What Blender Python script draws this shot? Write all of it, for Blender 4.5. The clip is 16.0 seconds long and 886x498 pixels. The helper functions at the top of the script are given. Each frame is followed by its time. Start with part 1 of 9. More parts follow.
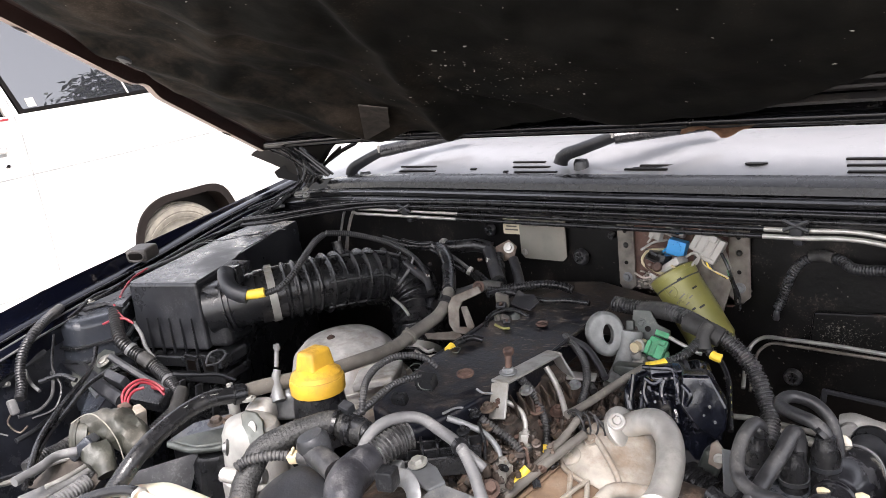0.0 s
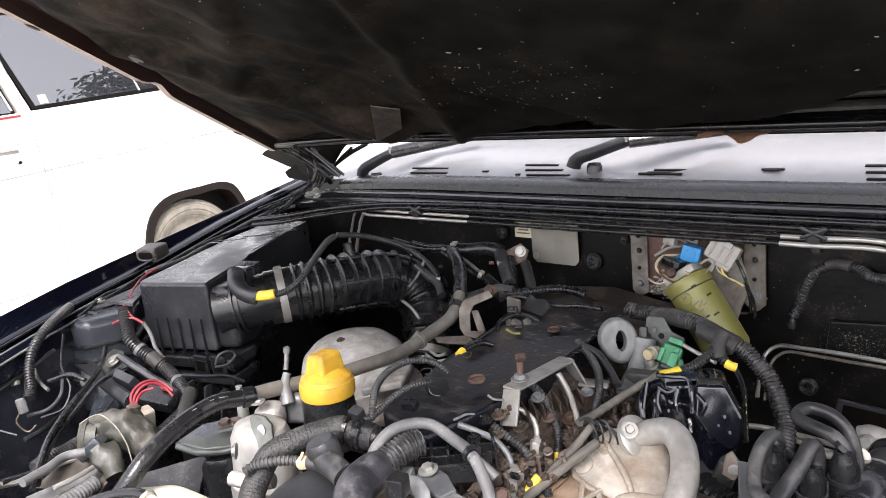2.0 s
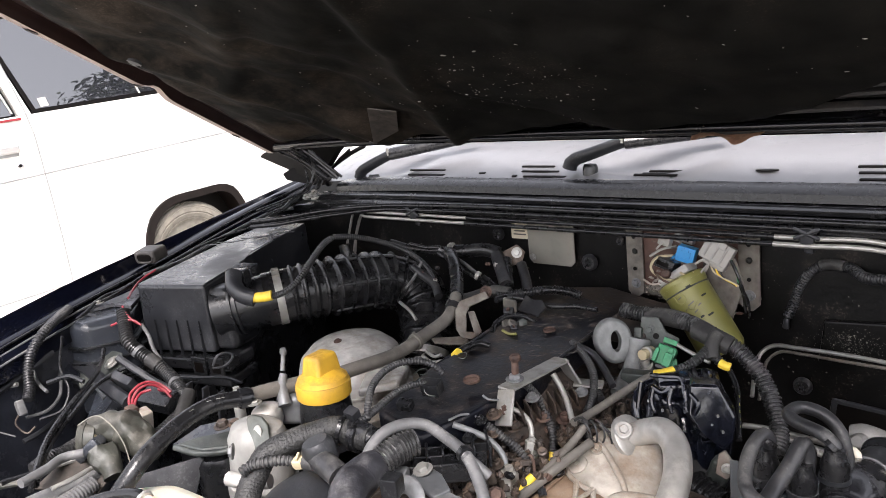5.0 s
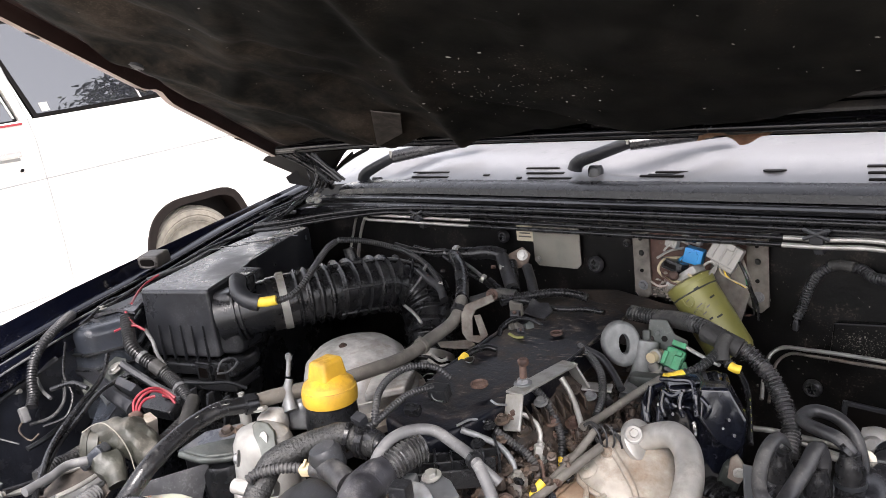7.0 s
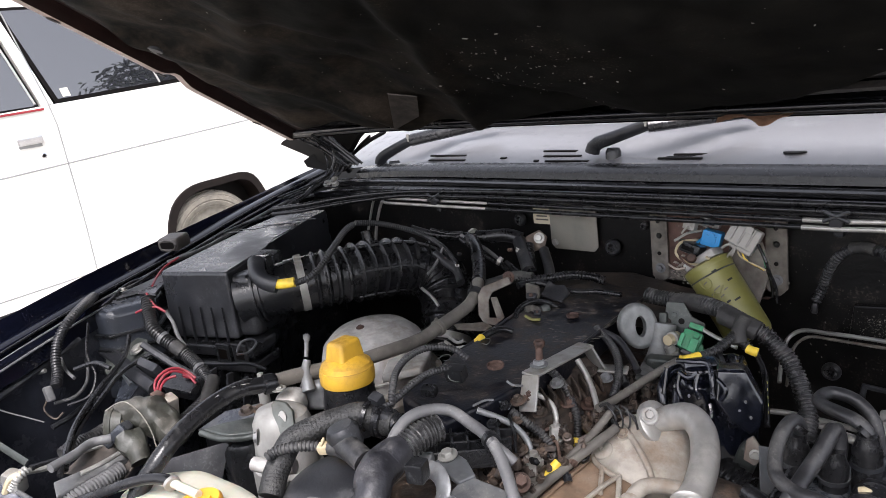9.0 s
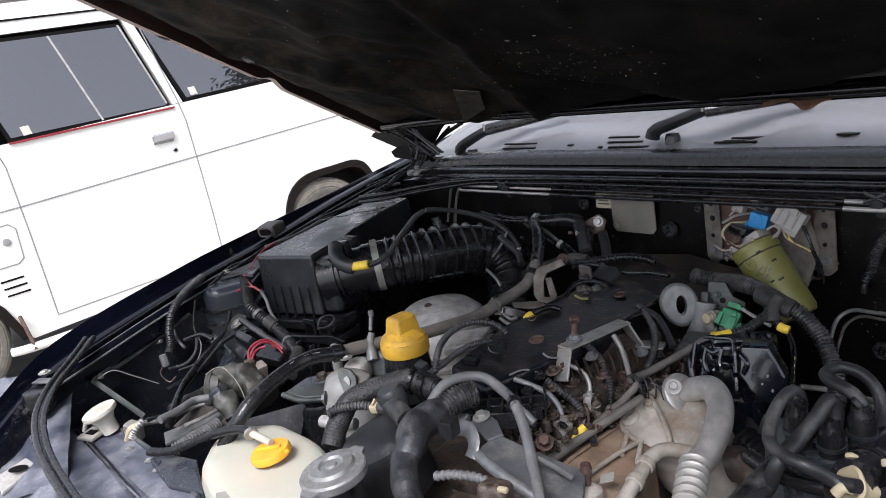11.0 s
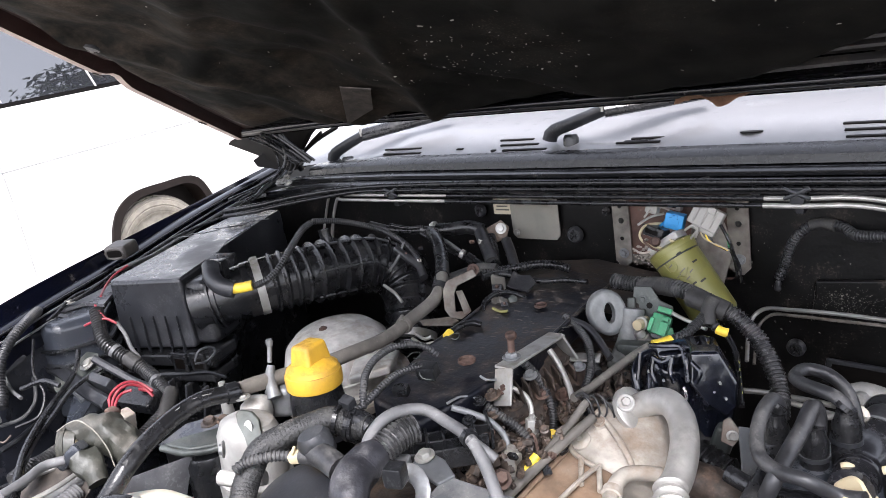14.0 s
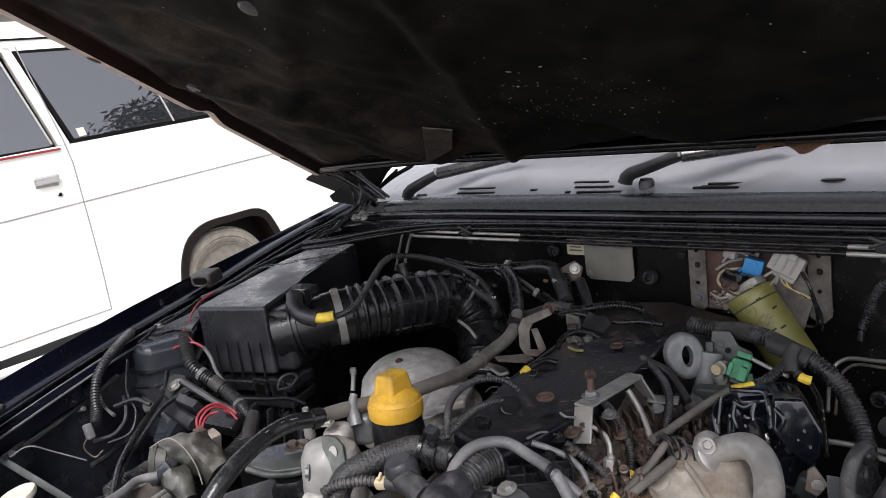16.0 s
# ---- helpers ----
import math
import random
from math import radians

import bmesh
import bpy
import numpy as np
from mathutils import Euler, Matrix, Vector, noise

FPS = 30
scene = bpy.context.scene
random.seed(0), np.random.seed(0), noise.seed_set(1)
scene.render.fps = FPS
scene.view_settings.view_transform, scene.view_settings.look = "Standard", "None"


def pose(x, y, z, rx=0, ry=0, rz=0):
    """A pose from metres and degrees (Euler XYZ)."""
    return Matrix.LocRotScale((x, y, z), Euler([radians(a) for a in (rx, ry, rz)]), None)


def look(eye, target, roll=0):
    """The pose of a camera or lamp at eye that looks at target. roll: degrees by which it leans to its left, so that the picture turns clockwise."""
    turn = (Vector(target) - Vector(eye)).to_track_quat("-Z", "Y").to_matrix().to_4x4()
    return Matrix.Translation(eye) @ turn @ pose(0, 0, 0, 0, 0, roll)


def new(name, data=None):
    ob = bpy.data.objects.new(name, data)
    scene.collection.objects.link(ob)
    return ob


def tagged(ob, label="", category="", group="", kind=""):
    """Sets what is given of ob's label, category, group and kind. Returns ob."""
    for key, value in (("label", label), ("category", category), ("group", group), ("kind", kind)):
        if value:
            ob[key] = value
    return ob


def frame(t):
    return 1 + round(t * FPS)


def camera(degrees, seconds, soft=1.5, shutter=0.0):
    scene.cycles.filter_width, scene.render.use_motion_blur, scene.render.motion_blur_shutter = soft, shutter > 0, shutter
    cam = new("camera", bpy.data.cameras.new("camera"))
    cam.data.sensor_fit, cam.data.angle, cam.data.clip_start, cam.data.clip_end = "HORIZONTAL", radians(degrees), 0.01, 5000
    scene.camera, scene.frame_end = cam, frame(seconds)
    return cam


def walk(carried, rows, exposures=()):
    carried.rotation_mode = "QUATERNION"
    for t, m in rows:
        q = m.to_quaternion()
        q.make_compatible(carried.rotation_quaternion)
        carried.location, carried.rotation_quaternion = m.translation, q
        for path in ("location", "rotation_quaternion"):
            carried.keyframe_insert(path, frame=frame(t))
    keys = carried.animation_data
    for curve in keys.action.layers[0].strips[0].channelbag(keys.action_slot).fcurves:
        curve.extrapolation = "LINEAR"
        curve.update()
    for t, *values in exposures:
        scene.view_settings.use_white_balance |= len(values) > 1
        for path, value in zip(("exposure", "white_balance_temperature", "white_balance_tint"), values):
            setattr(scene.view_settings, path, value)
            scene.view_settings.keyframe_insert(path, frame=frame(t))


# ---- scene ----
cam = camera(61.48, 16.0, 0.6)
PATH = [
    (0, (-0.0008, -0.0000, 1.5509), (-0.6436, 0.7274, 1.3107), -6.82),
    (0.5, (-0.0020, 0.0004, 1.5500), (-0.6468, 0.7232, 1.3014), -6.52),
    (1, (-0.0008, 0.0012, 1.5492), (-0.6510, 0.7158, 1.2912), -6.80),
    (1.5, (-0.0031, 0.0166, 1.5477), (-0.6287, 0.7472, 1.2742), -7.41),
    (2, (-0.0105, 0.0044, 1.5540), (-0.6616, 0.7248, 1.3149), -6.32),
    (2.5, (-0.0060, -0.0003, 1.5525), (-0.6627, 0.7140, 1.3107), -6.39),
    (3, (0.0010, -0.0043, 1.5530), (-0.6673, 0.6999, 1.3132), -6.67),
    (3.5, (0.0059, -0.0052, 1.5561), (-0.6708, 0.6972, 1.3354), -6.72),
    (4, (0.0054, 0.0017, 1.5552), (-0.6575, 0.7139, 1.3244), -6.77),
    (4.5, (0.0019, -0.0001, 1.5530), (-0.6572, 0.7155, 1.3219), -6.40),
    (4.7, (0.0002, 0.0043, 1.5538), (-0.6548, 0.7227, 1.3197), -6.32),
    (6.8, (-0.0086, 0.0051, 1.5560), (-0.6558, 0.7267, 1.3101), -7.00),
    (7, (-0.0114, 0.0072, 1.5550), (-0.6651, 0.7267, 1.3205), -6.90),
    (7.5, (-0.0121, 0.0033, 1.5543), (-0.6764, 0.7112, 1.3145), -6.58),
    (8, (-0.0114, 0.0007, 1.5547), (-0.6921, 0.6907, 1.3086), -6.77),
    (8.5, (-0.0141, -0.0001, 1.5524), (-0.6949, 0.6914, 1.3109), -6.56),
    (9, (-0.0082, 0.0048, 1.5522), (-0.6779, 0.7037, 1.3011), -7.23),
    (9.5, (0.0015, 0.0025, 1.5521), (-0.6693, 0.7010, 1.3028), -7.67),
    (9.7, (0.0248, -0.0042, 1.5596), (-0.6840, 0.6572, 1.3143), -8.11),
    (11.8, (0.1260, 0.0137, 1.5662), (-0.6530, 0.5881, 1.3146), -10.25),
    (12, (0.1199, 0.0144, 1.5620), (-0.6472, 0.6001, 1.3005), -10.06),
    (12.5, (0.1165, 0.0010, 1.5594), (-0.6617, 0.5737, 1.3014), -9.52),
    (13, (0.0770, 0.0098, 1.5637), (-0.6281, 0.6785, 1.3277), -7.15),
    (13.5, (0.0103, 0.0231, 1.5551), (-0.6288, 0.7475, 1.2967), -7.45),
    (14, (-0.0356, 0.0125, 1.5465), (-0.6558, 0.7504, 1.2805), -8.90),
    (14.5, (-0.0500, 0.0043, 1.5518), (-0.6785, 0.7410, 1.3021), -9.30),
    (15, (-0.0621, -0.0067, 1.5506), (-0.7121, 0.7188, 1.3241), -7.74),
    (15.5, (-0.0530, -0.0256, 1.5545), (-0.7263, 0.6855, 1.3521), -7.25),
    (16, (-0.0447, -0.0291, 1.5556), (-0.7220, 0.6772, 1.3495), -7.95),
]
walk(cam, [(t, look(eye, target, roll)) for t, eye, target, roll in PATH],
     [(t, s, k, 15) for t, s, k in ((0, 2.2, 6650), (3.0, 2.22, 6650), (3.5, 2.02, 6650), (4.0, 2.05, 6650), (4.5, 1.95, 6650), (7.8, 2.1, 6650), (8.5, 1.75, 6550), (9.0, 1.6, 6400), (9.6, 1.62, 6300), (11.8, 0.85, 6100), (12.6, 0.84, 6050), (13.1, 0.88, 6150), (13.5, 1.2, 6150), (13.9, 2.05, 6250), (14.5, 2.42, 6350), (15.2, 2.1, 6450), (15.6, 1.72, 6500), (16, 1.2, 6450))])
# ---- end camera ----

# world and light: a bright overcast sky, one broad soft sun
world = bpy.data.worlds.new("overcast_sky")
scene.world = world
world.use_nodes = True
wn, wl = world.node_tree.nodes, world.node_tree.links
wn.clear()
w_out = wn.new("ShaderNodeOutputWorld")
w_bg = wn.new("ShaderNodeBackground")
w_sky = wn.new("ShaderNodeTexSky")
w_sky.sky_type = "NISHITA"
w_sky.sun_disc = False
w_sky.sun_elevation, w_sky.sun_rotation = radians(58), radians(150)
w_sky.air_density, w_sky.dust_density = 1.0, 3.0
w_hsv = wn.new("ShaderNodeHueSaturation")
w_hsv.inputs["Saturation"].default_value = 0.28
wl.new(w_sky.outputs[0], w_hsv.inputs["Color"])
wl.new(w_hsv.outputs[0], w_bg.inputs["Color"])
w_bg.inputs["Strength"].default_value = 0.15
wl.new(w_bg.outputs[0], w_out.inputs["Surface"])
sun_data = bpy.data.lights.new("sun", "SUN")
sun_data.energy, sun_data.angle, sun_data.color = 1.75, radians(25), (1.0, 0.98, 0.96)
sun = new("sun", sun_data)
sun.matrix_world = look((2.0, -3.0, 6.0), (0, 0, 1))


# ---- materials ----
def material(name, color, rough=0.5, metal=0.0, var=0.25, scale=30.0, dust=None, dust_amount=0.0, dust_scale=6.0,
             bump=0.0, bump_scale=200.0, coat=0.0, spec=0.5, rough_var=0.15, grit=0.20):
    """A worn surface: base colour broken up at two scales, a layer of dust or stain, uneven gloss, fine relief."""
    m = bpy.data.materials.new(name)
    m.use_nodes = True
    nt = m.node_tree
    n, l = nt.nodes, nt.links
    b = n["Principled BSDF"]
    tc = n.new("ShaderNodeNewGeometry")
    info = n.new("ShaderNodeObjectInfo")
    add = n.new("ShaderNodeVectorMath")
    add.operation = "ADD"
    l.new(tc.outputs["Position"], add.inputs[0])
    l.new(info.outputs["Random"], add.inputs[1])
    n1 = n.new("ShaderNodeTexNoise")
    n1.inputs["Scale"].default_value, n1.inputs["Detail"].default_value = scale, 6
    n2 = n.new("ShaderNodeTexNoise")
    n2.inputs["Scale"].default_value, n2.inputs["Detail"].default_value = dust_scale, 8
    n2.inputs["Roughness"].default_value = 0.7
    for t in (n1, n2):
        l.new(add.outputs[0], t.inputs["Vector"])
    dark = tuple(c * (1 - var) for c in color)
    lite = tuple(min(1, c * (1 + var)) for c in color)
    r1 = n.new("ShaderNodeValToRGB")
    r1.color_ramp.elements[0].position, r1.color_ramp.elements[1].position = 0.3, 0.7
    r1.color_ramp.elements[0].color, r1.color_ramp.elements[1].color = (*dark, 1), (*lite, 1)
    l.new(n1.outputs["Fac"], r1.inputs["Fac"])
    last = r1.outputs["Color"]
    mask = None
    if dust:
        r2 = n.new("ShaderNodeValToRGB")
        r2.color_ramp.elements[0].position, r2.color_ramp.elements[1].position = 0.62 - 0.35 * dust_amount, 0.85 - 0.2 * dust_amount
        l.new(n2.outputs["Fac"], r2.inputs["Fac"])
        # dust settles more on what faces up
        sep = n.new("ShaderNodeSeparateXYZ")
        l.new(tc.outputs["Normal"], sep.inputs[0])
        lie = n.new("ShaderNodeMapRange")
        lie.inputs["From Min"].default_value, lie.inputs["From Max"].default_value = -0.1, 1.0
        lie.inputs["To Min"].default_value, lie.inputs["To Max"].default_value = 0.25, 1.35
        l.new(sep.outputs["Z"], lie.inputs["Value"])
        fall = n.new("ShaderNodeMath")
        fall.operation, fall.use_clamp = "MULTIPLY", True
        l.new(r2.outputs["Color"], fall.inputs[0])
        l.new(lie.outputs[0], fall.inputs[1])
        mx = n.new("ShaderNodeMix")
        mx.data_type = "RGBA"
        l.new(fall.outputs[0], mx.inputs["Factor"])
        l.new(last, mx.inputs["A"])
        mx.inputs["B"].default_value = (*dust, 1)
        last, mask = mx.outputs["Result"], fall.outputs[0]
        # fine grit in clusters
        n4 = n.new("ShaderNodeTexNoise")
        n4.inputs["Scale"].default_value, n4.inputs["Detail"].default_value = 330.0, 3
        l.new(add.outputs[0], n4.inputs["Vector"])
        both = n.new("ShaderNodeMath")
        both.operation = "MULTIPLY"
        l.new(n4.outputs["Fac"], both.inputs[0])
        l.new(n2.outputs["Fac"], both.inputs[1])
        cutr = n.new("ShaderNodeMapRange")
        cutr.inputs["From Min"].default_value, cutr.inputs["From Max"].default_value = 0.325, 0.385
        cutr.inputs["To Max"].default_value = grit
        l.new(both.outputs[0], cutr.inputs["Value"])
        mg = n.new("ShaderNodeMix")
        mg.data_type = "RGBA"
        l.new(cutr.outputs[0], mg.inputs["Factor"])
        l.new(last, mg.inputs["A"])
        mg.inputs["B"].default_value = (*(min(0.8, c * 1.5 + 0.02) for c in dust), 1)
        last = mg.outputs["Result"]
    l.new(last, b.inputs["Base Color"])
    rr = n.new("ShaderNodeMapRange")
    rr.inputs["To Min"].default_value, rr.inputs["To Max"].default_value = max(0.004, rough - rough_var), min(1, rough + rough_var)
    l.new(n2.outputs["Fac"], rr.inputs["Value"])
    if mask:
        mr = n.new("ShaderNodeMix")
        l.new(mask, mr.inputs["Factor"])
        l.new(rr.outputs[0], mr.inputs["A"])
        mr.inputs["B"].default_value = 0.85
        l.new(mr.outputs[0], b.inputs["Roughness"])
    else:
        l.new(rr.outputs[0], b.inputs["Roughness"])
    b.inputs["Metallic"].default_value = metal
    b.inputs["Specular IOR Level"].default_value = spec
    b.inputs["Coat Weight"].default_value = coat
    b.inputs["Coat Roughness"].default_value = 0.08
    if bump:
        n3 = n.new("ShaderNodeTexNoise")
        n3.inputs["Scale"].default_value, n3.inputs["Detail"].default_value = bump_scale, 4
        l.new(add.outputs[0], n3.inputs["Vector"])
        bp = n.new("ShaderNodeBump")
        bp.inputs["Strength"].default_value, bp.inputs["Distance"].default_value = bump, 0.0019
        l.new(n3.outputs["Fac"], bp.inputs["Height"])
        l.new(bp.outputs[0], b.inputs["Normal"])
    return m


DUST = (0.22, 0.20, 0.17)
NAVY = material("navy_paint", (0.0024, 0.003, 0.0072), 0.16, 0.0, 0.2, 60, DUST, 0.02, 9, coat=0.0, rough_var=0.06, grit=0.03, spec=0.4)
NAVY_WORN = material("navy_paint_worn", (0.052, 0.058, 0.080), 0.34, 0.0, 0.35, 55, (0.20, 0.205, 0.23), 0.50, 22, 0.35, 90, coat=0.15, grit=0.3)
BLACK_BODY = material("black_body_paint", (0.0042, 0.0042, 0.0055), 0.24, 0.0, 0.3, 40, DUST, 0.04, 16, 0.08, 90, grit=0.1)
FIREWALL = material("firewall_paint", (0.0030, 0.0028, 0.0028), 0.40, 0.0, 0.5, 25, (0.075, 0.058, 0.046), 0.20, 20, 0.3, 120, spec=0.25)
INNER = material("inner_fender_paint", (0.019, 0.021, 0.028), 0.27, 0.0, 0.4, 25, (0.075, 0.07, 0.066), 0.24, 18, 0.25, 120)
# the sky's reflection on dark glossy paint is put into this grey
COWL = material("sky_greyed_cowl_paint", (0.150, 0.149, 0.154), 0.36, 0.1, 0.05, 60, (0.20, 0.20, 0.205), 0.12, 30, coat=0.25, grit=0.10)
PLASTIC = material("black_plastic", (0.0105, 0.011, 0.0125), 0.28, 0.0, 0.2, 50, (0.06, 0.06, 0.062), 0.12, 12, 0.12, 400, spec=0.45)
PLASTIC_DUSTY = material("dusty_plastic", (0.016, 0.017, 0.020), 0.42, 0.0, 0.3, 40, (0.085, 0.085, 0.088), 0.3, 14, 0.15, 300)
LID = material("airbox_lid_plastic", (0.017, 0.018, 0.021), 0.30, 0.0, 0.25, 45, (0.12, 0.12, 0.125), 0.30, 9, 0.12, 400, grit=0.12)
# pale grey holds dust and the sky's reflection, painted into one colour
LID_DUST_SHEEN = material("dust_sheen_lid_top", (0.070, 0.070, 0.076), 0.27, 0.0, 0.12, 30, (0.135, 0.135, 0.14), 0.5, 7, 0.2, 200, grit=0.05, rough_var=0.08)
RUBBER = material("black_rubber", (0.0105, 0.0105, 0.0115), 0.27, 0.0, 0.3, 60, (0.07, 0.068, 0.065), 0.14, 25, 0.2, 220, spec=0.42, grit=0.2)
RUBBER_DUSTY = material("dusty_rubber", (0.021, 0.021, 0.023), 0.42, 0.0, 0.35, 50, (0.10, 0.096, 0.09), 0.34, 26, 0.25, 200)
RUBBER_GREY = material("grey_rubber", (0.10, 0.10, 0.102), 0.5, 0.0, 0.25, 50, (0.19, 0.185, 0.18), 0.35, 18, 0.15, 250)
RUBBER_TAN = material("dirty_tan_rubber", (0.115, 0.105, 0.092), 0.55, 0.0, 0.3, 40, (0.20, 0.185, 0.16), 0.38, 15, 0.2, 200)
CONDUIT = material("conduit_plastic", (0.021, 0.021, 0.022), 0.30, 0.0, 0.3, 40, (0.10, 0.095, 0.088), 0.20, 26, 0.1, 300)
# paler copy of the conduit plastic, rib highlights put into its colour
CONDUIT_PALE = material("highlit_conduit_plastic", (0.034, 0.034, 0.035), 0.26, 0.0, 0.3, 60, (0.13, 0.125, 0.12), 0.34, 60, 0.1, 300)
TAPE = material("cloth_tape", (0.026, 0.025, 0.024), 0.65, 0.0, 0.4, 70, (0.095, 0.09, 0.082), 0.35, 30, 0.4, 200)
BRAID = material("braided_sleeve", (0.017, 0.017, 0.017), 0.5, 0.0, 0.5, 500, (0.075, 0.072, 0.066), 0.30, 60, 0.8, 420)
WRAP = material("creased_cloth_tape", (0.020, 0.020, 0.024), 0.42, 0.0, 0.45, 60, (0.085, 0.082, 0.082), 0.34, 40, 0.6, 110)
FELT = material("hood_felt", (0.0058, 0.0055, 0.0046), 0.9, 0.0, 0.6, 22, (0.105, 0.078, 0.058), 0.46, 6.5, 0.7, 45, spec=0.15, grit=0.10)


def graded_layer(m, x0, x1, axis="X", first=2.75, last=0.28):
    """Scales a surface's dust-coloured layer from first at x0 to last at x1 along an axis of the vehicle."""
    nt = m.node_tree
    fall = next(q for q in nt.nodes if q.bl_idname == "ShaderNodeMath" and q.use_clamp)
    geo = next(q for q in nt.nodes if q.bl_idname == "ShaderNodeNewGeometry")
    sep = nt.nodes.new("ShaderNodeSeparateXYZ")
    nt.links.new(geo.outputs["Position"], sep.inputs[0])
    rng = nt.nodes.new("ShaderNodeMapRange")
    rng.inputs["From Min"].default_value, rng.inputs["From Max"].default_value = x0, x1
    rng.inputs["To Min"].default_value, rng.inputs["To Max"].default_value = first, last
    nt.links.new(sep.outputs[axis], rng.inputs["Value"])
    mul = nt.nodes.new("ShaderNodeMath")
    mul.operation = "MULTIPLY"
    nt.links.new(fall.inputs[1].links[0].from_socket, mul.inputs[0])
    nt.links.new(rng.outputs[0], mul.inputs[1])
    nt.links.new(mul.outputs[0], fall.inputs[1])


# the brown layer is strongest at the left and fades to the right
graded_layer(FELT, -1.05, -0.55)
HOOD_IN = material("hood_inner_paint", (0.020, 0.019, 0.020), 0.4, 0.0, 0.3, 30, (0.10, 0.085, 0.07), 0.3, 9, 0.1, 90)
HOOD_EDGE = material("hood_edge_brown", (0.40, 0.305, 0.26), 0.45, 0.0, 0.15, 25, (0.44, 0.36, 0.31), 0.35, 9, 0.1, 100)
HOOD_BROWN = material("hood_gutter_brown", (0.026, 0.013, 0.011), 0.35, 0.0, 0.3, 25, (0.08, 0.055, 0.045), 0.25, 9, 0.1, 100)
ALU = material("cast_aluminium", (0.42, 0.41, 0.39), 0.52, 0.25, 0.25, 60, (0.22, 0.185, 0.145), 0.42, 16, 0.3, 160)
ALU_DIRTY = material("stained_aluminium", (0.42, 0.385, 0.34), 0.55, 0.25, 0.3, 30, (0.21, 0.155, 0.11), 0.54, 14, 0.5, 120)
ALU_BRIGHT = material("dull_bright_metal", (0.47, 0.455, 0.425), 0.42, 0.6, 0.15, 60, (0.28, 0.26, 0.225), 0.34, 14, 0.1, 200)
STEEL = material("galvanised_steel", (0.34, 0.335, 0.315), 0.42, 0.55, 0.2, 50, (0.22, 0.195, 0.155), 0.42, 18, 0.2, 150)
STEEL_BLUE = material("blue_grey_steel", (0.094, 0.099, 0.105), 0.40, 0.3, 0.25, 40, (0.22, 0.215, 0.205), 0.46, 16, 0.2, 120)
PALE_PLATE = material("pale_khaki_plate", (0.225, 0.213, 0.183), 0.46, 0.2, 0.2, 30, (0.12, 0.10, 0.078), 0.46, 30, 0.1, 100)
RUST = material("rusted_metal", (0.070, 0.040, 0.031), 0.75, 0.15, 0.5, 60, (0.15, 0.10, 0.078), 0.5, 30, 0.6, 150)
PRIMER = material("rust_red_primer", (0.095, 0.048, 0.036), 0.7, 0.0, 0.5, 25, (0.22, 0.19, 0.16), 0.42, 14, 0.3, 100)
ENGINE = material("oily_engine_casting", (0.055, 0.043, 0.036), 0.42, 0.2, 0.7, 70, (0.15, 0.10, 0.07), 0.42, 40, 0.8, 120)
COVER = material("dusty_sheen_black_cover", (0.0036, 0.0042, 0.0072), 0.36, 0.0, 0.4, 30, (0.100, 0.082, 0.070), 0.36, 26, 0.25, 160, grit=0.22, spec=0.24)
# brown dust to the rear, with the cover's sheen put into the same colour
graded_layer(COVER, 0.56, 0.86, "Y", 0.45, 1.6)
YELLOW = material("yellow_plastic", (0.55, 0.32, 0.030), 0.42, 0.0, 0.18, 30, (0.22, 0.12, 0.03), 0.46, 36, 0.15, 200)
YELLOW_TAPE = material("yellow_tape", (0.80, 0.56, 0.05), 0.5, 0.0, 0.15, 80, (0.45, 0.33, 0.07), 0.3, 60)
ORANGE = material("orange_yellow_plastic", (0.76, 0.35, 0.022), 0.4, 0.0, 0.1, 40, (0.62, 0.36, 0.05), 0.3, 25)
RED = material("red_wire", (0.26, 0.020, 0.032), 0.42, 0.0, 0.2, 40, (0.22, 0.09, 0.085), 0.35, 40)
WHITE_PL = material("white_connector", (0.32, 0.31, 0.285), 0.5, 0.0, 0.1, 40, (0.26, 0.23, 0.19), 0.42, 40)
BLUE_PL = material("blue_connector", (0.018, 0.22, 0.50), 0.4, 0.0, 0.1, 40)
GREEN_PL = material("green_connector", (0.024, 0.25, 0.105), 0.42, 0.0, 0.35, 70, (0.085, 0.13, 0.085), 0.45, 60, 0.2, 200)
OLIVE = material("olive_paint", (0.19, 0.18, 0.052), 0.36, 0.1, 0.1, 30, (0.16, 0.15, 0.075), 0.30, 18, 0.1, 120)
CREAM = material("cream_polythene", (0.445, 0.435, 0.36), 0.42, 0.0, 0.06, 12, (0.38, 0.345, 0.27), 0.3, 9, 0.05, 100)
CREAM.node_tree.nodes["Principled BSDF"].inputs["Subsurface Weight"].default_value = 0.25
CREAM.node_tree.nodes["Principled BSDF"].inputs["Subsurface Scale"].default_value = 0.02
BONE = material("bone_white_plastic", (0.56, 0.53, 0.46), 0.5, 0.0, 0.1, 30, (0.36, 0.31, 0.24), 0.36, 30, 0.1, 120)
BEIGE = material("beige_plastic", (0.44, 0.37, 0.24), 0.5, 0.0, 0.1, 30, (0.40, 0.32, 0.2), 0.3, 20)
SILICONE = material("foam_sealant", (0.33, 0.29, 0.25), 0.7, 0.0, 0.3, 80, (0.25, 0.2, 0.16), 0.5, 50, 0.8, 90)
VAN_WHITE = material("van_white_paint", (0.77, 0.76, 0.705), 0.3, 0.0, 0.012, 1.5, coat=0.4, rough_var=0.02)
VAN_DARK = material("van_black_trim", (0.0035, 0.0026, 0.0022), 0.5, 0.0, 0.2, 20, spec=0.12)
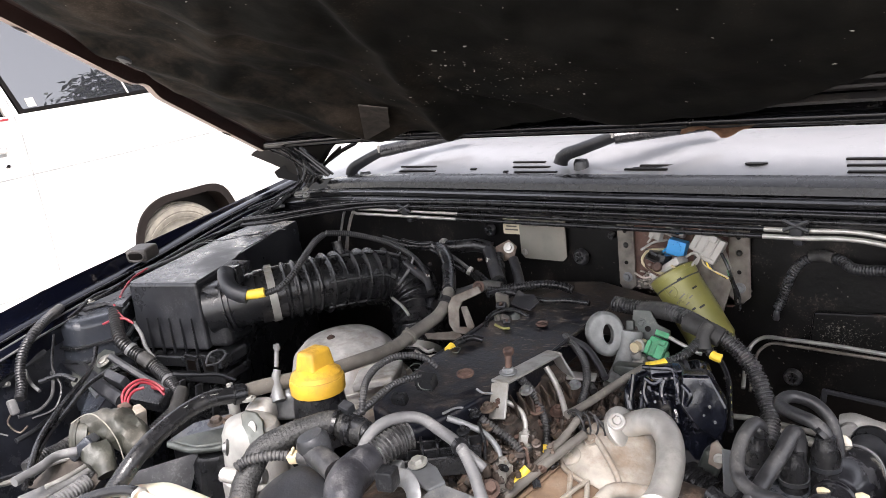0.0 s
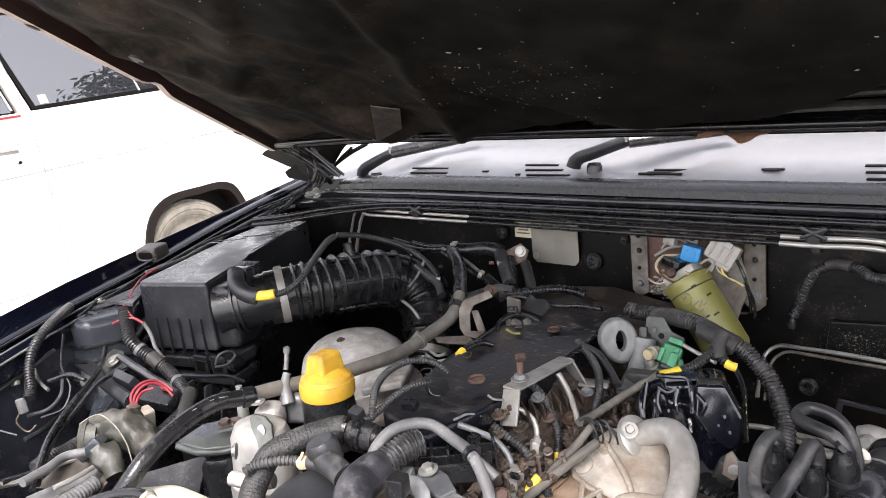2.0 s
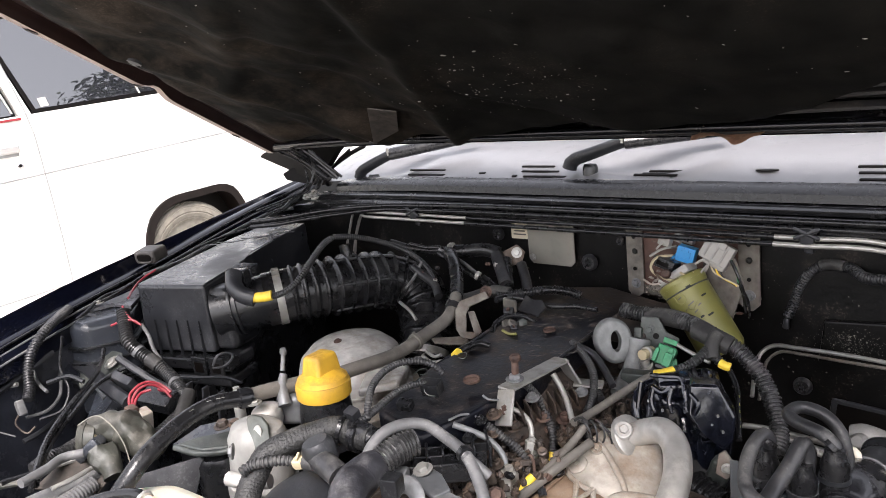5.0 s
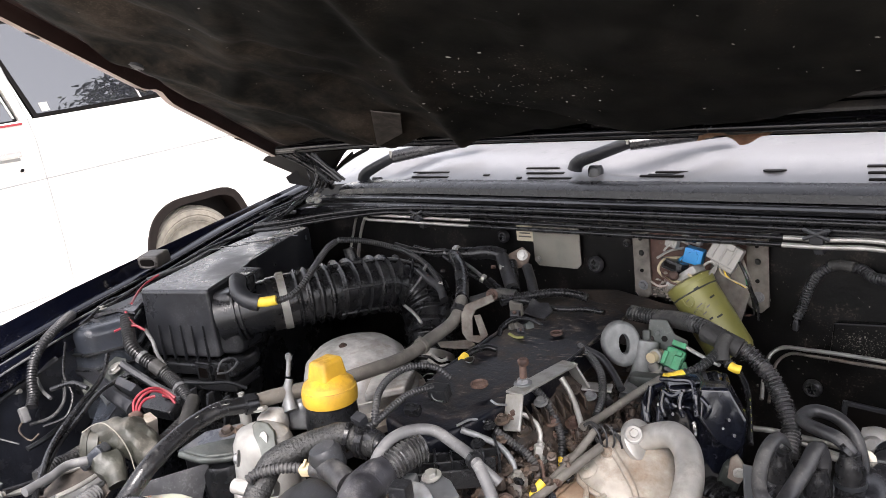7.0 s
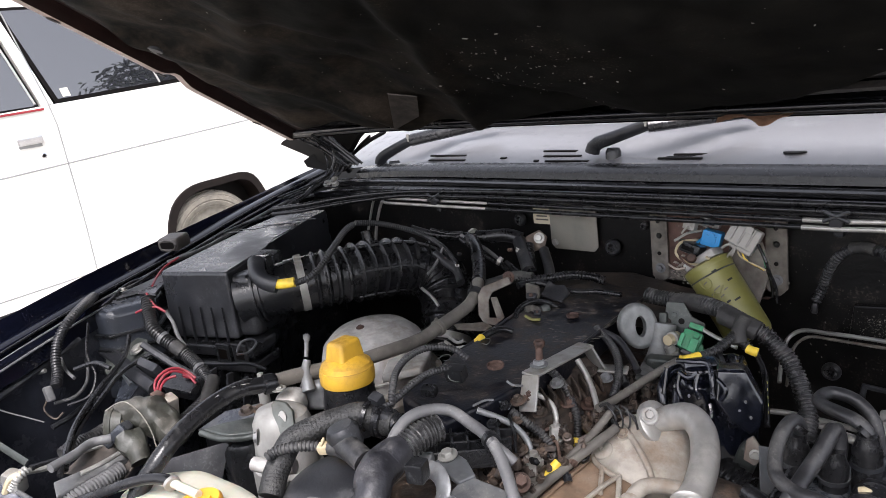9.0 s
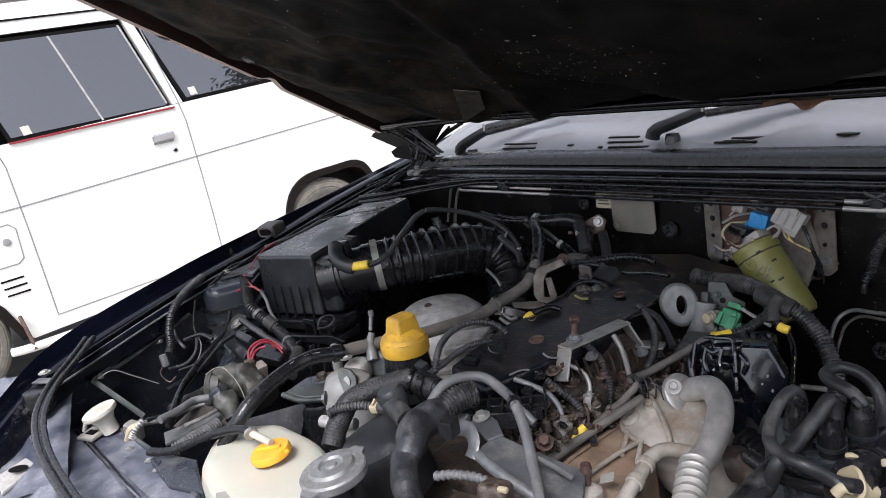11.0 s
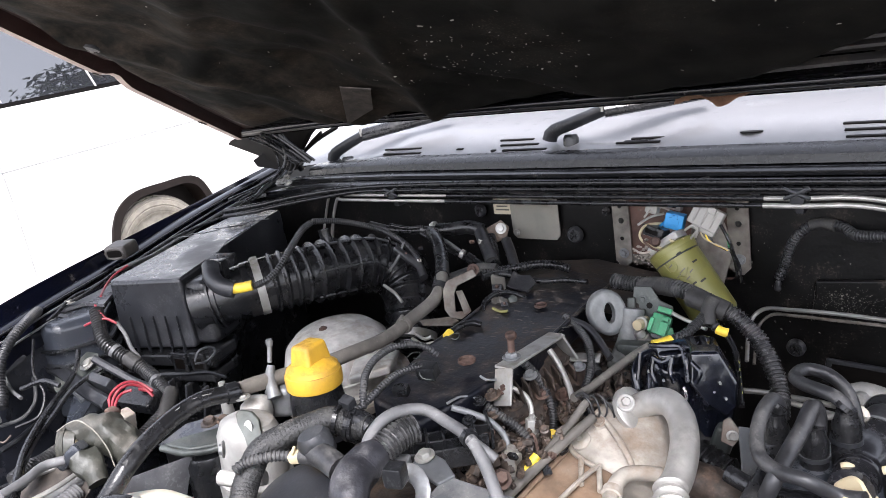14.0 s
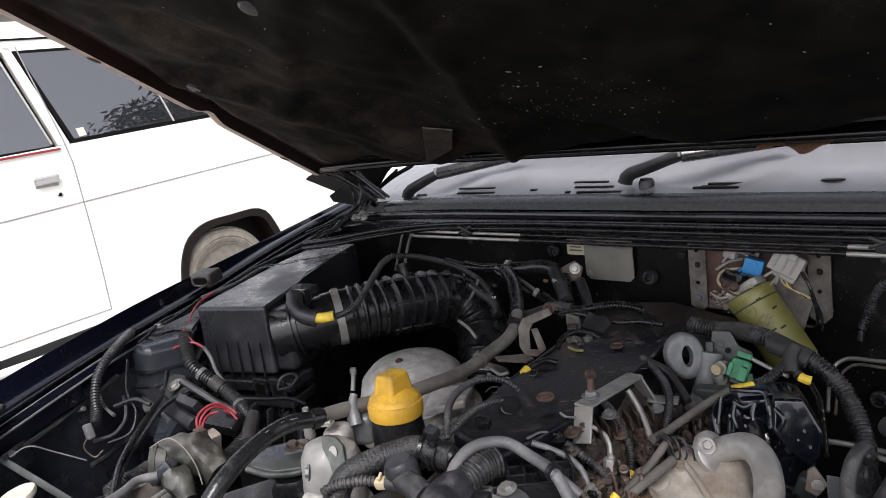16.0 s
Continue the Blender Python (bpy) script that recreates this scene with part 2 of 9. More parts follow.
RECESS = material("dirty_bracket_steel", (0.165, 0.15, 0.13), 0.5, 0.3, 0.4, 60, (0.085, 0.052, 0.038), 0.52, 26, 0.3, 120)
SAGE = material("sage_grey_metal", (0.060, 0.067, 0.063), 0.42, 0.35, 0.35, 50, (0.13, 0.13, 0.115), 0.34, 20, 0.3, 120)
SAGE_PALE = material("pale_worn_steel", (0.17, 0.175, 0.18), 0.45, 0.3, 0.3, 60, (0.12, 0.115, 0.105), 0.4, 24, 0.3, 120)
VAN_RED = material("red_window_trim", (0.24, 0.016, 0.022), 0.45, 0.0, 0.15, 20)
ARCH = material("brown_arch_plastic", (0.0085, 0.0055, 0.0046), 0.55, 0.0, 0.3, 20, spec=0.2)
SEAM = material("panel_gap", (0.27, 0.27, 0.26), 0.8, 0.0, 0.2, 20)
CHROME = material("chrome", (0.75, 0.75, 0.76), 0.15, 1.0, 0.05, 30, rough_var=0.06)
TYRE = material("tyre_rubber", (0.16, 0.145, 0.12), 0.85, 0.0, 0.2, 30, (0.28, 0.25, 0.20), 0.5, 12, 0.3, 60)
RIM = material("dull_rim", (0.40, 0.38, 0.34), 0.5, 0.4, 0.15, 25, (0.25, 0.2, 0.15), 0.4, 12)
GLASS = material("tinted_glass", (0.020, 0.021, 0.025), 0.010, 0.0, 0.1, 3, rough_var=0.004, spec=0.5)
GLASS.node_tree.nodes["Principled BSDF"].inputs["IOR"].default_value = 2.3
GREY_PL = material("blue_grey_plastic", (0.028, 0.032, 0.040), 0.24, 0.0, 0.2, 35, (0.12, 0.12, 0.12), 0.22, 12, 0.15, 200)
SLEEVE = material("brown_vinyl_sleeve", (0.028, 0.029, 0.023), 0.5, 0.0, 0.4, 40, (0.11, 0.10, 0.085), 0.42, 26, 1.0, 55)
ALU_PALE = material("pale_alloy", (0.31, 0.305, 0.29), 0.5, 0.2, 0.2, 50, (0.26, 0.23, 0.195), 0.38, 15, 0.25, 160)
GROUND = material("dusty_concrete_ground", (0.26, 0.245, 0.22), 0.9, 0.0, 0.25, 4, (0.16, 0.15, 0.13), 0.4, 0.8, 0.4, 25)
LEAF = material("dead_leaf", (0.30, 0.165, 0.10), 0.7, 0.0, 0.3, 60, (0.42, 0.27, 0.17), 0.4, 40, 0.3, 120)
PAPER = material("paper_label", (0.52, 0.46, 0.34), 0.6, 0.0, 0.08, 40, (0.42, 0.38, 0.30), 0.3, 40)
INK = material("dark_ink", (0.10, 0.09, 0.08), 0.7, 0.0, 0.1, 40)
SPECK = material("pale_specks", (0.24, 0.225, 0.20), 0.8, 0.0, 0.3, 40)
PATCH = material("faded_sticker", (0.048, 0.040, 0.034), 0.7, 0.0, 0.5, 60, (0.12, 0.10, 0.085), 0.35, 70, 0.3, 150)


# ---- mesh helpers ----
def thing(name, label, category, at=(0, 0, 0), group="", kind=""):
    ob = new(name)
    ob.location = at
    ob.empty_display_size = 0.02
    return tagged(ob, label, category, group, kind)


def part(name, bm, mat, parent=None, label="", smooth=40):
    me = bpy.data.meshes.new(name)
    bmesh.ops.recalc_face_normals(bm, faces=bm.faces)
    bm.to_mesh(me)
    bm.free()
    me.materials.append(mat)
    if smooth:
        me.shade_smooth()
        me.set_sharp_from_angle(angle=radians(smooth))
    ob = new(name, me)
    if smooth and len(me.polygons) < 2500:
        wm = ob.modifiers.new("weighted", "WEIGHTED_NORMAL")
        wm.keep_sharp = True
    if parent:
        ob.parent = parent
        base = Vector((0, 0, 0))
        up = parent
        while up:
            base += up.location
            up = up.parent
        me.transform(Matrix.Translation(-base))
    if label:
        ob["label"] = label
    return ob


def single(name, bm, mat, label, category, group="", kind="", smooth=40):
    return tagged(part(name, bm, mat, None, "", smooth), label, category, group, kind)


def basis(origin, zdir, xdir=(1, 0, 0)):
    """A pose whose z runs along zdir and whose x lies towards xdir."""
    z = Vector(zdir).normalized()
    x = Vector(xdir)
    x = x - z * x.dot(z)
    if x.length < 1e-5:
        x = z.orthogonal()
    x.normalize()
    y = z.cross(x)
    m = Matrix((x, y, z)).transposed().to_4x4()
    m.translation = Vector(origin)
    return m


def add(bm, other):
    """Joins another bmesh into bm."""
    me = bpy.data.meshes.new("tmp")
    other.to_mesh(me)
    other.free()
    bm.from_mesh(me)
    bpy.data.meshes.remove(me)
    return bm


def box(size, m=None, bevel=0.003, seg=2, taper=1.0):
    bm = bmesh.new()
    bmesh.ops.create_cube(bm, size=1)
    for v in bm.verts:
        k = taper if v.co.z > 0 else 1.0
        v.co = Vector((v.co.x * size[0] * k, v.co.y * size[1] * k, v.co.z * size[2]))
    if bevel:
        bmesh.ops.bevel(bm, geom=list(bm.edges), offset=min(bevel, min(size) * 0.45), segments=seg, affect="EDGES", profile=0.5)
    if m:
        bm.transform(m)
    return bm


def plate(outline, thick, m=None, bevel=0.0015, hole=None):
    """A flat plate from an outline in its own x, y; z runs through its thickness."""
    bm = bmesh.new()
    vs = [bm.verts.new((x, y, 0)) for x, y in outline]
    f = bm.faces.new(vs)
    r = bmesh.ops.extrude_face_region(bm, geom=[f])
    for e in r["geom"]:
        if isinstance(e, bmesh.types.BMVert):
            e.co.z += thick
    if bevel:
        bmesh.ops.bevel(bm, geom=list(bm.edges), offset=min(bevel, thick * 0.4), segments=2, affect="EDGES", profile=0.5)
    if m:
        bm.transform(m)
    return bm


def lathe(profile, m=None, n=28, wobble=0.0):
    """Turns (radius, height) pairs round z."""
    bm = bmesh.new()
    rings = []
    for r, z in profile:
        if r < 1e-5:
            rings.append([bm.verts.new((0, 0, z))])
        else:
            rings.append([bm.verts.new((r * math.cos(math.tau * i / n) * (1 + wobble * math.sin(5 * i)), r * math.sin(math.tau * i / n), z)) for i in range(n)])
    for a, b in zip(rings, rings[1:]):
        if len(a) == len(b) == 1:
            continue
        for i in range(n):
            j = (i + 1) % n
            if len(a) == 1:
                bm.faces.new((a[0], b[i], b[j]))
            elif len(b) == 1:
                bm.faces.new((a[i], b[0], a[j]))
            else:
                bm.faces.new((a[i], b[i], b[j], a[j]))
    closed = profile[0] == profile[-1]
    for ring, flip in ((rings[0], True), (rings[-1], False)):
        if len(ring) > 1 and not closed:
            bm.faces.new(ring[::-1] if flip else ring)
    if m:
        bm.transform(m)
    return bm


def spline(points, step):
    """Points at even steps along a smooth curve through the given ones."""
    p = [Vector(q) for q in points]
    if len(p) == 2:
        dense = [p[0].lerp(p[1], i / 20) for i in range(21)]
    else:
        e = [p[0] * 2 - p[1]] + p + [p[-1] * 2 - p[-2]]
        dense = []
        for a, b, c, d in zip(e, e[1:], e[2:], e[3:]):
            ta, tb = 0.0, max((b - a).length, 1e-6) ** 0.5
            tc = tb + max((c - b).length, 1e-6) ** 0.5
            td = tc + max((d - c).length, 1e-6) ** 0.5
            for i in range(20):
                t = tb + (tc - tb) * i / 20
                a1 = a.lerp(b, (t - ta) / (tb - ta))
                a2 = b.lerp(c, (t - tb) / (tc - tb))
                a3 = c.lerp(d, (t - tc) / (td - tc))
                b1 = a1.lerp(a2, (t - ta) / (tc - ta))
                b2 = a2.lerp(a3, (t - tb) / (td - tb))
                dense.append(b1.lerp(b2, (t - tb) / (tc - tb)))
        dense.append(p[-1])
    lens = [0.0]
    for a, b in zip(dense, dense[1:]):
        lens.append(lens[-1] + (b - a).length)
    count = max(2, int(lens[-1] / step) + 1)
    out, k = [], 0
    for i in range(count):
        s = lens[-1] * i / (count - 1)
        while k < len(lens) - 2 and lens[k + 1] < s:
            k += 1
        f = (s - lens[k]) / max(lens[k + 1] - lens[k], 1e-9)
        out.append(dense[k].lerp(dense[k + 1], min(1, max(0, f))))
    return out, lens[-1]


def sweep(points, radius, n=12, step=None, cap=True, flat=1.0, rough=0.0):
    """A tube along a smooth curve; radius is a number or a function of (metres along, whole length)."""
    base = radius if not callable(radius) else radius(0, 1)
    path, whole = spline(points, step or max(base * 0.8, 0.004))
    bm = bmesh.new()
    rings, side = [], None
    for i, c in enumerate(path):
        d = (path[min(i + 1, len(path) - 1)] - path[max(i - 1, 0)]).normalized()
        side = (d.orthogonal() if side is None else side - d * side.dot(d)).normalized()
        up = d.cross(side)
        r = radius(whole * i / (len(path) - 1), whole) if callable(radius) else radius
        ring = []
        for k in range(n):
            a = math.tau * k / n
            q = r
            if rough:
                q *= 1 + rough * noise.noise((c + side * math.cos(a) * r + up * math.sin(a) * r) * 60)
            ring.append(bm.verts.new(c + side * math.cos(a) * q + up * math.sin(a) * q * flat))
        rings.append(ring)
    for a, b in zip(rings, rings[1:]):
        for k in range(n):
            j = (k + 1) % n
            bm.faces.new((a[k], b[k], b[j], a[j]))
    if cap:
        bm.faces.new(rings[0][::-1])
        bm.faces.new(rings[-1])
    return bm


def corrugated(points, r, pitch=0.0042, depth=0.20, n=12):
    """Split conduit: rings of alternating radius along the curve."""
    def rad(s, whole):
        return r * (1 - depth * min(1.0, max(0.0, 0.5 + 0.9 * math.cos(math.tau * s / pitch))))
    return sweep(points, rad, n, pitch / 8)


def hose(name, points, r, mat, label, category="hose", n=14, group="", **kw):
    k = r if callable(r) else r * 0.84
    return single(name, sweep(points, k, n, **kw), mat, label, category, group)


def conduit(name, points, r, label, category="conduit", mat=None, pitch=0.0042, group=""):
    return single(name, corrugated(points, r * 0.86, pitch), mat or CONDUIT, label, category, group)


def hexbolt(m, r=0.006, h=0.005, washer=True):
    prof = bmesh.new()
    b = lathe([(0, h), (r * 0.85, h), (r, h * 0.8), (r, 0)], None, 6)
    add(prof, b)
    if washer:
        add(prof, lathe([(r * 1.5, 0), (r * 1.5, 0.0012), (r * 1.0, 0.0016)], None, 18))
    prof.transform(m)
    return prof


def clamp_band(m, r, width=0.009, thick=0.0012):
    """A hose clamp round z with its screw box."""
    bm = lathe([(r, -width / 2), (r + thick, -width / 2), (r + thick, width / 2), (r, width / 2)], None, 32)
    k = min(1.0, r / 0.025)
    add(bm, box((0.012 * k, 0.008 * k, width * 0.9), Matrix.Translation((r + 0.003 * k, 0, 0)), 0.001 * k))
    bm.transform(m)
    return bm


def mid(points, f):
    """The point and direction at a share f of a curve."""
    path, _ = spline(points, 0.003)
    i = min(int(f * (len(path) - 1)), len(path) - 2)
    return path[i], (path[i + 1] - path[max(i - 1, 0)]).normalized()


# ---- setting ----
def grid(nx, ny, f):
    """A sheet over [0,1] x [0,1], placed by f(u, v)."""
    bm = bmesh.new()
    vs = [[bm.verts.new(f(i / nx, j / ny)) for i in range(nx + 1)] for j in range(ny + 1)]
    for j in range(ny):
        for i in range(nx):
            bm.faces.new((vs[j][i], vs[j][i + 1], vs[j + 1][i + 1], vs[j + 1][i]))
    return bm


def profile_bar(section, x0, x1, bow=None, n=24):
    """A bar along x with a section of (y, z) pairs; bow(x) shifts it."""
    bm = bmesh.new()
    rings = []
    for i in range(n + 1):
        x = x0 + (x1 - x0) * i / n
        dy, dz = bow(x) if bow else (0, 0)
        rings.append([bm.verts.new((x, y + dy, z + dz)) for y, z in section])
    k = len(section)
    for a, b in zip(rings, rings[1:]):
        for j in range(k):
            bm.faces.new((a[j], b[j], b[(j + 1) % k], a[(j + 1) % k]))
    bm.faces.new(rings[0])
    bm.faces.new(rings[-1][::-1])
    return bm


GROUND_Z = 0.2
single("ground", grid(2, 2, lambda u, v: ((u - 0.5) * 900, (v - 0.5) * 900, GROUND_Z)), GROUND,
       "pale dusty concrete ground under the vehicles", "ground", kind="structure", smooth=0)

# engine bay shell of the pickup
truck = thing("engine_bay", "black painted engine bay of a dark navy pickup", "engine bay", (-0.6, 0.6, GROUND_Z), kind="structure")
WX0, WX1 = -1.42, 0.2


def wall_sheet(x0, x1, y, z0, z1, seed):
    def f(u, v):
        x, z = x0 + (x1 - x0) * u, z0 + (z1 - z0) * v
        return (x, y + 0.006 * noise.noise((x * 7 + seed, 0, z * 7)), z)
    return grid(40, 24, f)


fw = wall_sheet(WX0, WX1, 1.026, 0.5, 1.30, 3)
r = bmesh.ops.extrude_face_region(fw, geom=list(fw.faces))
for e in r["geom"]:
    if isinstance(e, bmesh.types.BMVert):
        e.co.y += 0.02
part("firewall", fw, FIREWALL, truck, "black firewall with splashes of dried mud")


def bow(x):
    """The cowl edge bends back and down towards the left fender."""
    s = max(0.0, (-0.95 - x) / 0.45)
    return (0.05 * s * s, -0.03 * s * s)


# stepped gutter below the cowl: rubber lip, two ledges, seal
part("gutter_lower", profile_bar([(0.985, 1.298), (0.985, 1.312), (0.99, 1.316), (1.03, 1.318), (1.03, 1.298)], -1.40, WX1, bow), BLACK_BODY, truck)
part("gutter_middle", profile_bar([(1.005, 1.318), (1.005, 1.324), (1.012, 1.327), (1.05, 1.329), (1.05, 1.318)], -1.40, WX1, bow), BLACK_BODY, truck)
part("gutter_bead", sweep([(-1.42, 1.075, 1.297), (-1.2, 1.035, 1.317), (-0.95, 1.018, 1.3225), (-0.5, 1.018, 1.3235), (WX1, 1.018, 1.3235)], 0.004, 8), RUBBER, truck)
part("hood_seal", profile_bar([(1.028, 1.329), (1.030, 1.340), (1.040, 1.347), (1.062, 1.350), (1.075, 1.346), (1.075, 1.327)], -1.24, WX1, bow), RUBBER, truck, "soft black rubber hood seal")
part("gutter_pinch", profile_bar([(0.978, 1.3), (0.978, 1.307), (0.981, 1.307), (0.981, 1.3)], -1.38, WX1, bow), BLACK_BODY, truck)

# the gutter's two rubber lips sweep forward round the corner to the fender
LIP_U = [(WX1, 0.984, 1.3150), (-0.40, 0.984, 1.3150), (-0.80, 0.982, 1.3148), (-0.891, 0.977, 1.314), (-0.991, 0.967, 1.313), (-1.084, 0.941, 1.310), (-1.146, 0.909, 1.306), (-1.199, 0.868, 1.301), (-1.258, 0.838, 1.297)]
LIP_L = [(WX1, 0.980, 1.3065), (-0.40, 0.980, 1.3065), (-0.78, 0.976, 1.3065), (-0.883, 0.970, 1.3065), (-1.015, 0.961, 1.3055), (-1.094, 0.933, 1.300), (-1.147, 0.893, 1.297), (-1.199, 0.852, 1.292), (-1.252, 0.831, 1.289)]
part("gutter_lip", sweep(LIP_U, 0.0048, 12), RUBBER, truck, "rounded black rubber lip")
part("gutter_lip", sweep(LIP_L, 0.0040, 12), RUBBER, truck, "rounded black rubber lip")
part("gutter_web", sweep([(p[0], p[1] + 0.008, p[2] - 0.004) for p in LIP_U[3:]], 0.0070, 8, flat=0.5), BLACK_BODY, truck)


def cowl_f(u, v):
    x = -1.40 + 1.6 * u
    dy, dz = bow(x)
    y = 1.072 + 0.27 * v + dy
    z = 1.347 + 0.045 * v + 0.012 * math.sin(v * math.pi) + dz * (1 - v)
    for cx in (-0.56, -1.12):
        d = math.hypot((x - cx) / 0.10, (y - 1.135) / 0.045)
        z -= 0.018 * max(0, 1 - d) ** 0.6 if d < 1 else 0
    return (x, y, z + 0.0015 * noise.noise((x * 6, y * 6, 0)))


cowl = single("cowl_panel", grid(120, 24, cowl_f), COWL, "dusty cowl panel under the windscreen, sky reflection painted in its grey", "cowl panel", kind="structure")
for cx, w, v in ((-1.00, 0.095, 0.035), (-1.012, 0.095, 0.105), (-0.865, 0.014, 0.07), (-0.786, 0.010, 0.04), (-0.722, 0.088, 0.035), (-0.742, 0.078, 0.105), (-0.758, 0.070, 0.175),
                 (-0.520, 0.072, 0.06), (-0.510, 0.080, 0.125), (-0.505, 0.082, 0.19), (-0.175, 0.115, 0.035), (-0.180, 0.115, 0.105), (-0.185, 0.115, 0.175)):
    c = Vector(cowl_f((cx + 1.4) / 1.6, v))
    part("slot", box((w, 0.006, 0.003), Matrix.Translation(c + Vector((0, 0, 0.0008))) @ Matrix.Rotation(0.17, 4, "X"), 0.0012), VAN_DARK, cowl, "black vent slot")
hole_c = Vector(cowl_f((-0.357 + 1.4) / 1.6, 0.13))
part("slot", lathe([(0.016, 0), (0.016, 0.0015), (0, 0.0015)], Matrix.Translation(hole_c) @ Matrix.Diagonal((1, 0.6, 1, 1)), 20), VAN_DARK, cowl, "black vent slot")
part("seam", sweep([(-1.3, 1.27, 1.404), (-0.8, 1.245, 1.402), (-0.3, 1.24, 1.402), (0.2, 1.24, 1.402)], 0.002, 6), VAN_DARK, cowl)
single("windscreen", grid(12, 8, lambda u, v: (-1.36 + 1.56 * u, 1.335 + 0.45 * v + 0.12 * (2 * u - 1) ** 2 * 0.3, 1.385 + 0.42 * v)), GLASS, "tinted windscreen above the cowl", "windscreen", kind="structure")

# left fender: rounded top rail swept from the headlight to the cowl
FEND = [(-1.085, 0.06, 1.165), (-1.15, 0.16, 1.205), (-1.215, 0.40, 1.249), (-1.325, 0.66, 1.268), (-1.395, 0.86, 1.292), (-1.45, 1.12, 1.325), (-1.49, 1.35, 1.35)]
fpath, flen = spline(FEND, 0.02)


# crest of the fender: a low wall rising outboard of the rail
CREST = [(-1.10, 0.065, 1.188), (-1.165, 0.165, 1.229), (-1.23, 0.405, 1.272), (-1.34, 0.665, 1.287), (-1.41, 0.865, 1.300), (-1.465, 1.125, 1.327), (-1.50, 1.355, 1.352)]
opath, olen = spline(CREST, 0.01)
RAIL_P = [(0.062, -0.045), (0.058, -0.018), (0.050, -0.012), (0.046, -0.013), (0.040, -0.020), (0.034, -0.019), (0.028, -0.008), (0.020, -0.003), (0.008, 0.0), (0.0, -0.002)]
BAND_P = [(0.15, -0.003), (0.35, -0.002), (0.6, 0.0), (0.8, 0.0005), (0.93, 0.0008), (1.0, 0.0)]
FALL_P = [(-0.006, -0.002), (-0.016, -0.007), (-0.035, -0.020), (-0.060, -0.045), (-0.085, -0.10), (-0.10, -0.2), (-0.105, -0.4), (-0.10, -0.62)]


def fender_f(u, v):
    i = min(int(u * (len(fpath) - 1)), len(fpath) - 1)
    c = fpath[i]
    o = opath[min(int(u * (len(opath) - 1)), len(opath) - 1)]
    j = round(v * (len(RAIL_P) + len(BAND_P) + len(FALL_P) - 1))
    if j < len(RAIL_P):
        ox, oz = RAIL_P[j]
        return (c.x + ox, c.y - ox * 0.25, c.z + oz)
    j -= len(RAIL_P)
    if j < len(BAND_P):
        f, oz = BAND_P[j]
        return c.lerp(o, f) + Vector((0, 0, oz))
    ox, oz = FALL_P[j - len(BAND_P)]
    return (o.x + ox, o.y - ox * 0.3, o.z + oz)


# thin lines that draw the rail's glossy highlights and dusty grooves
for k_, (ox_, oz_, mt_, r_) in enumerate(((0.046, -0.011, RUBBER_GREY, 0.0016), (0.030, -0.006, RUBBER, 0.0022), (0.060, -0.020, RUBBER_GREY, 0.0018))):
    single("fender_bead", sweep([(p[0] + ox_, p[1] - ox_ * 0.25, p[2] + oz_) for p in FEND[1:6]], r_, 8), mt_, "thin line drawn for highlight and dusty groove along the fender rail", "bead", "fender beads")
single("left_fender", grid(len(fpath) - 1, len(RAIL_P) + len(BAND_P) + len(FALL_P) - 1, fender_f), NAVY, "glossy dark navy front fender with a stepped top rail", "fender", kind="structure")


def inner_f(u, v):
    i = min(int(u * (len(fpath) - 1)), len(fpath) - 1)
    c = fpath[i]
    return (c.x + 0.050 + 0.006 * noise.noise((c.y * 9, v * 5, 1)), c.y, c.z - 0.03 - 0.62 * v)


part("inner_fender", grid(len(fpath) - 1, 20, inner_f), INNER, truck, "black inner fender panel streaked with dust")
part("right_inner_fender", box((0.03, 1.1, 0.7), Matrix.Translation((0.2, 0.55, 0.88)), 0.004), FIREWALL, truck)
part("subframe", box((1.6, 1.05, 0.03), Matrix.Translation((-0.6, 0.55, 0.72)), 0.004), FIREWALL, truck)

# hood, propped open: outer skin, inner rim, felt pad


def hood_pt(x, y, off=0.0):
    z = 1.43 + 0.5 * (1.0 - y)
    return Vector((x, y, z)) + off * Vector((0, 0.447, 0.894))


def hood_rear(x):
    """y of the hood's rear edge: straight across, sweeping back to the hinge."""
    s = max(0.0, (-1.0 - x) / 0.42)
    return 1.010 + 0.028 * min(1.0, s) ** 1.3


def hood_left(y):
    """x of the hood's left edge."""
    return -1.07 - 0.37 * y


hood = thing("hood", "open hood, dark underside lined with a torn felt pad", "hood", hood_pt(-0.6, 1.0))


def hood_skin(u, v):
    x = hood_left(1.04 - 1.06 * v)
    x = x + (0.22 - x) * u
    y = hood_rear(x) + 0.005 - (hood_rear(x) + 0.025) * v
    crown = 0.035 * (1 - (2 * u - 1) ** 4)
    return hood_pt(x, y, 0.030 + crown)


sk = grid(40, 30, hood_skin)
part("skin", sk, NAVY, hood, "dark navy painted outer skin")


def hood_inner(u, v):
    x = hood_left(1.04 - 1.06 * v) + 0.006
    x = x + (0.215 - x) * u
    y = hood_rear(x) - (hood_rear(x) + 0.02) * v
    return hood_pt(x, y, 0.022 + 0.02 * (1 - (2 * u - 1) ** 4))


part("inner_panel", grid(40, 30, hood_inner), HOOD_IN, hood)


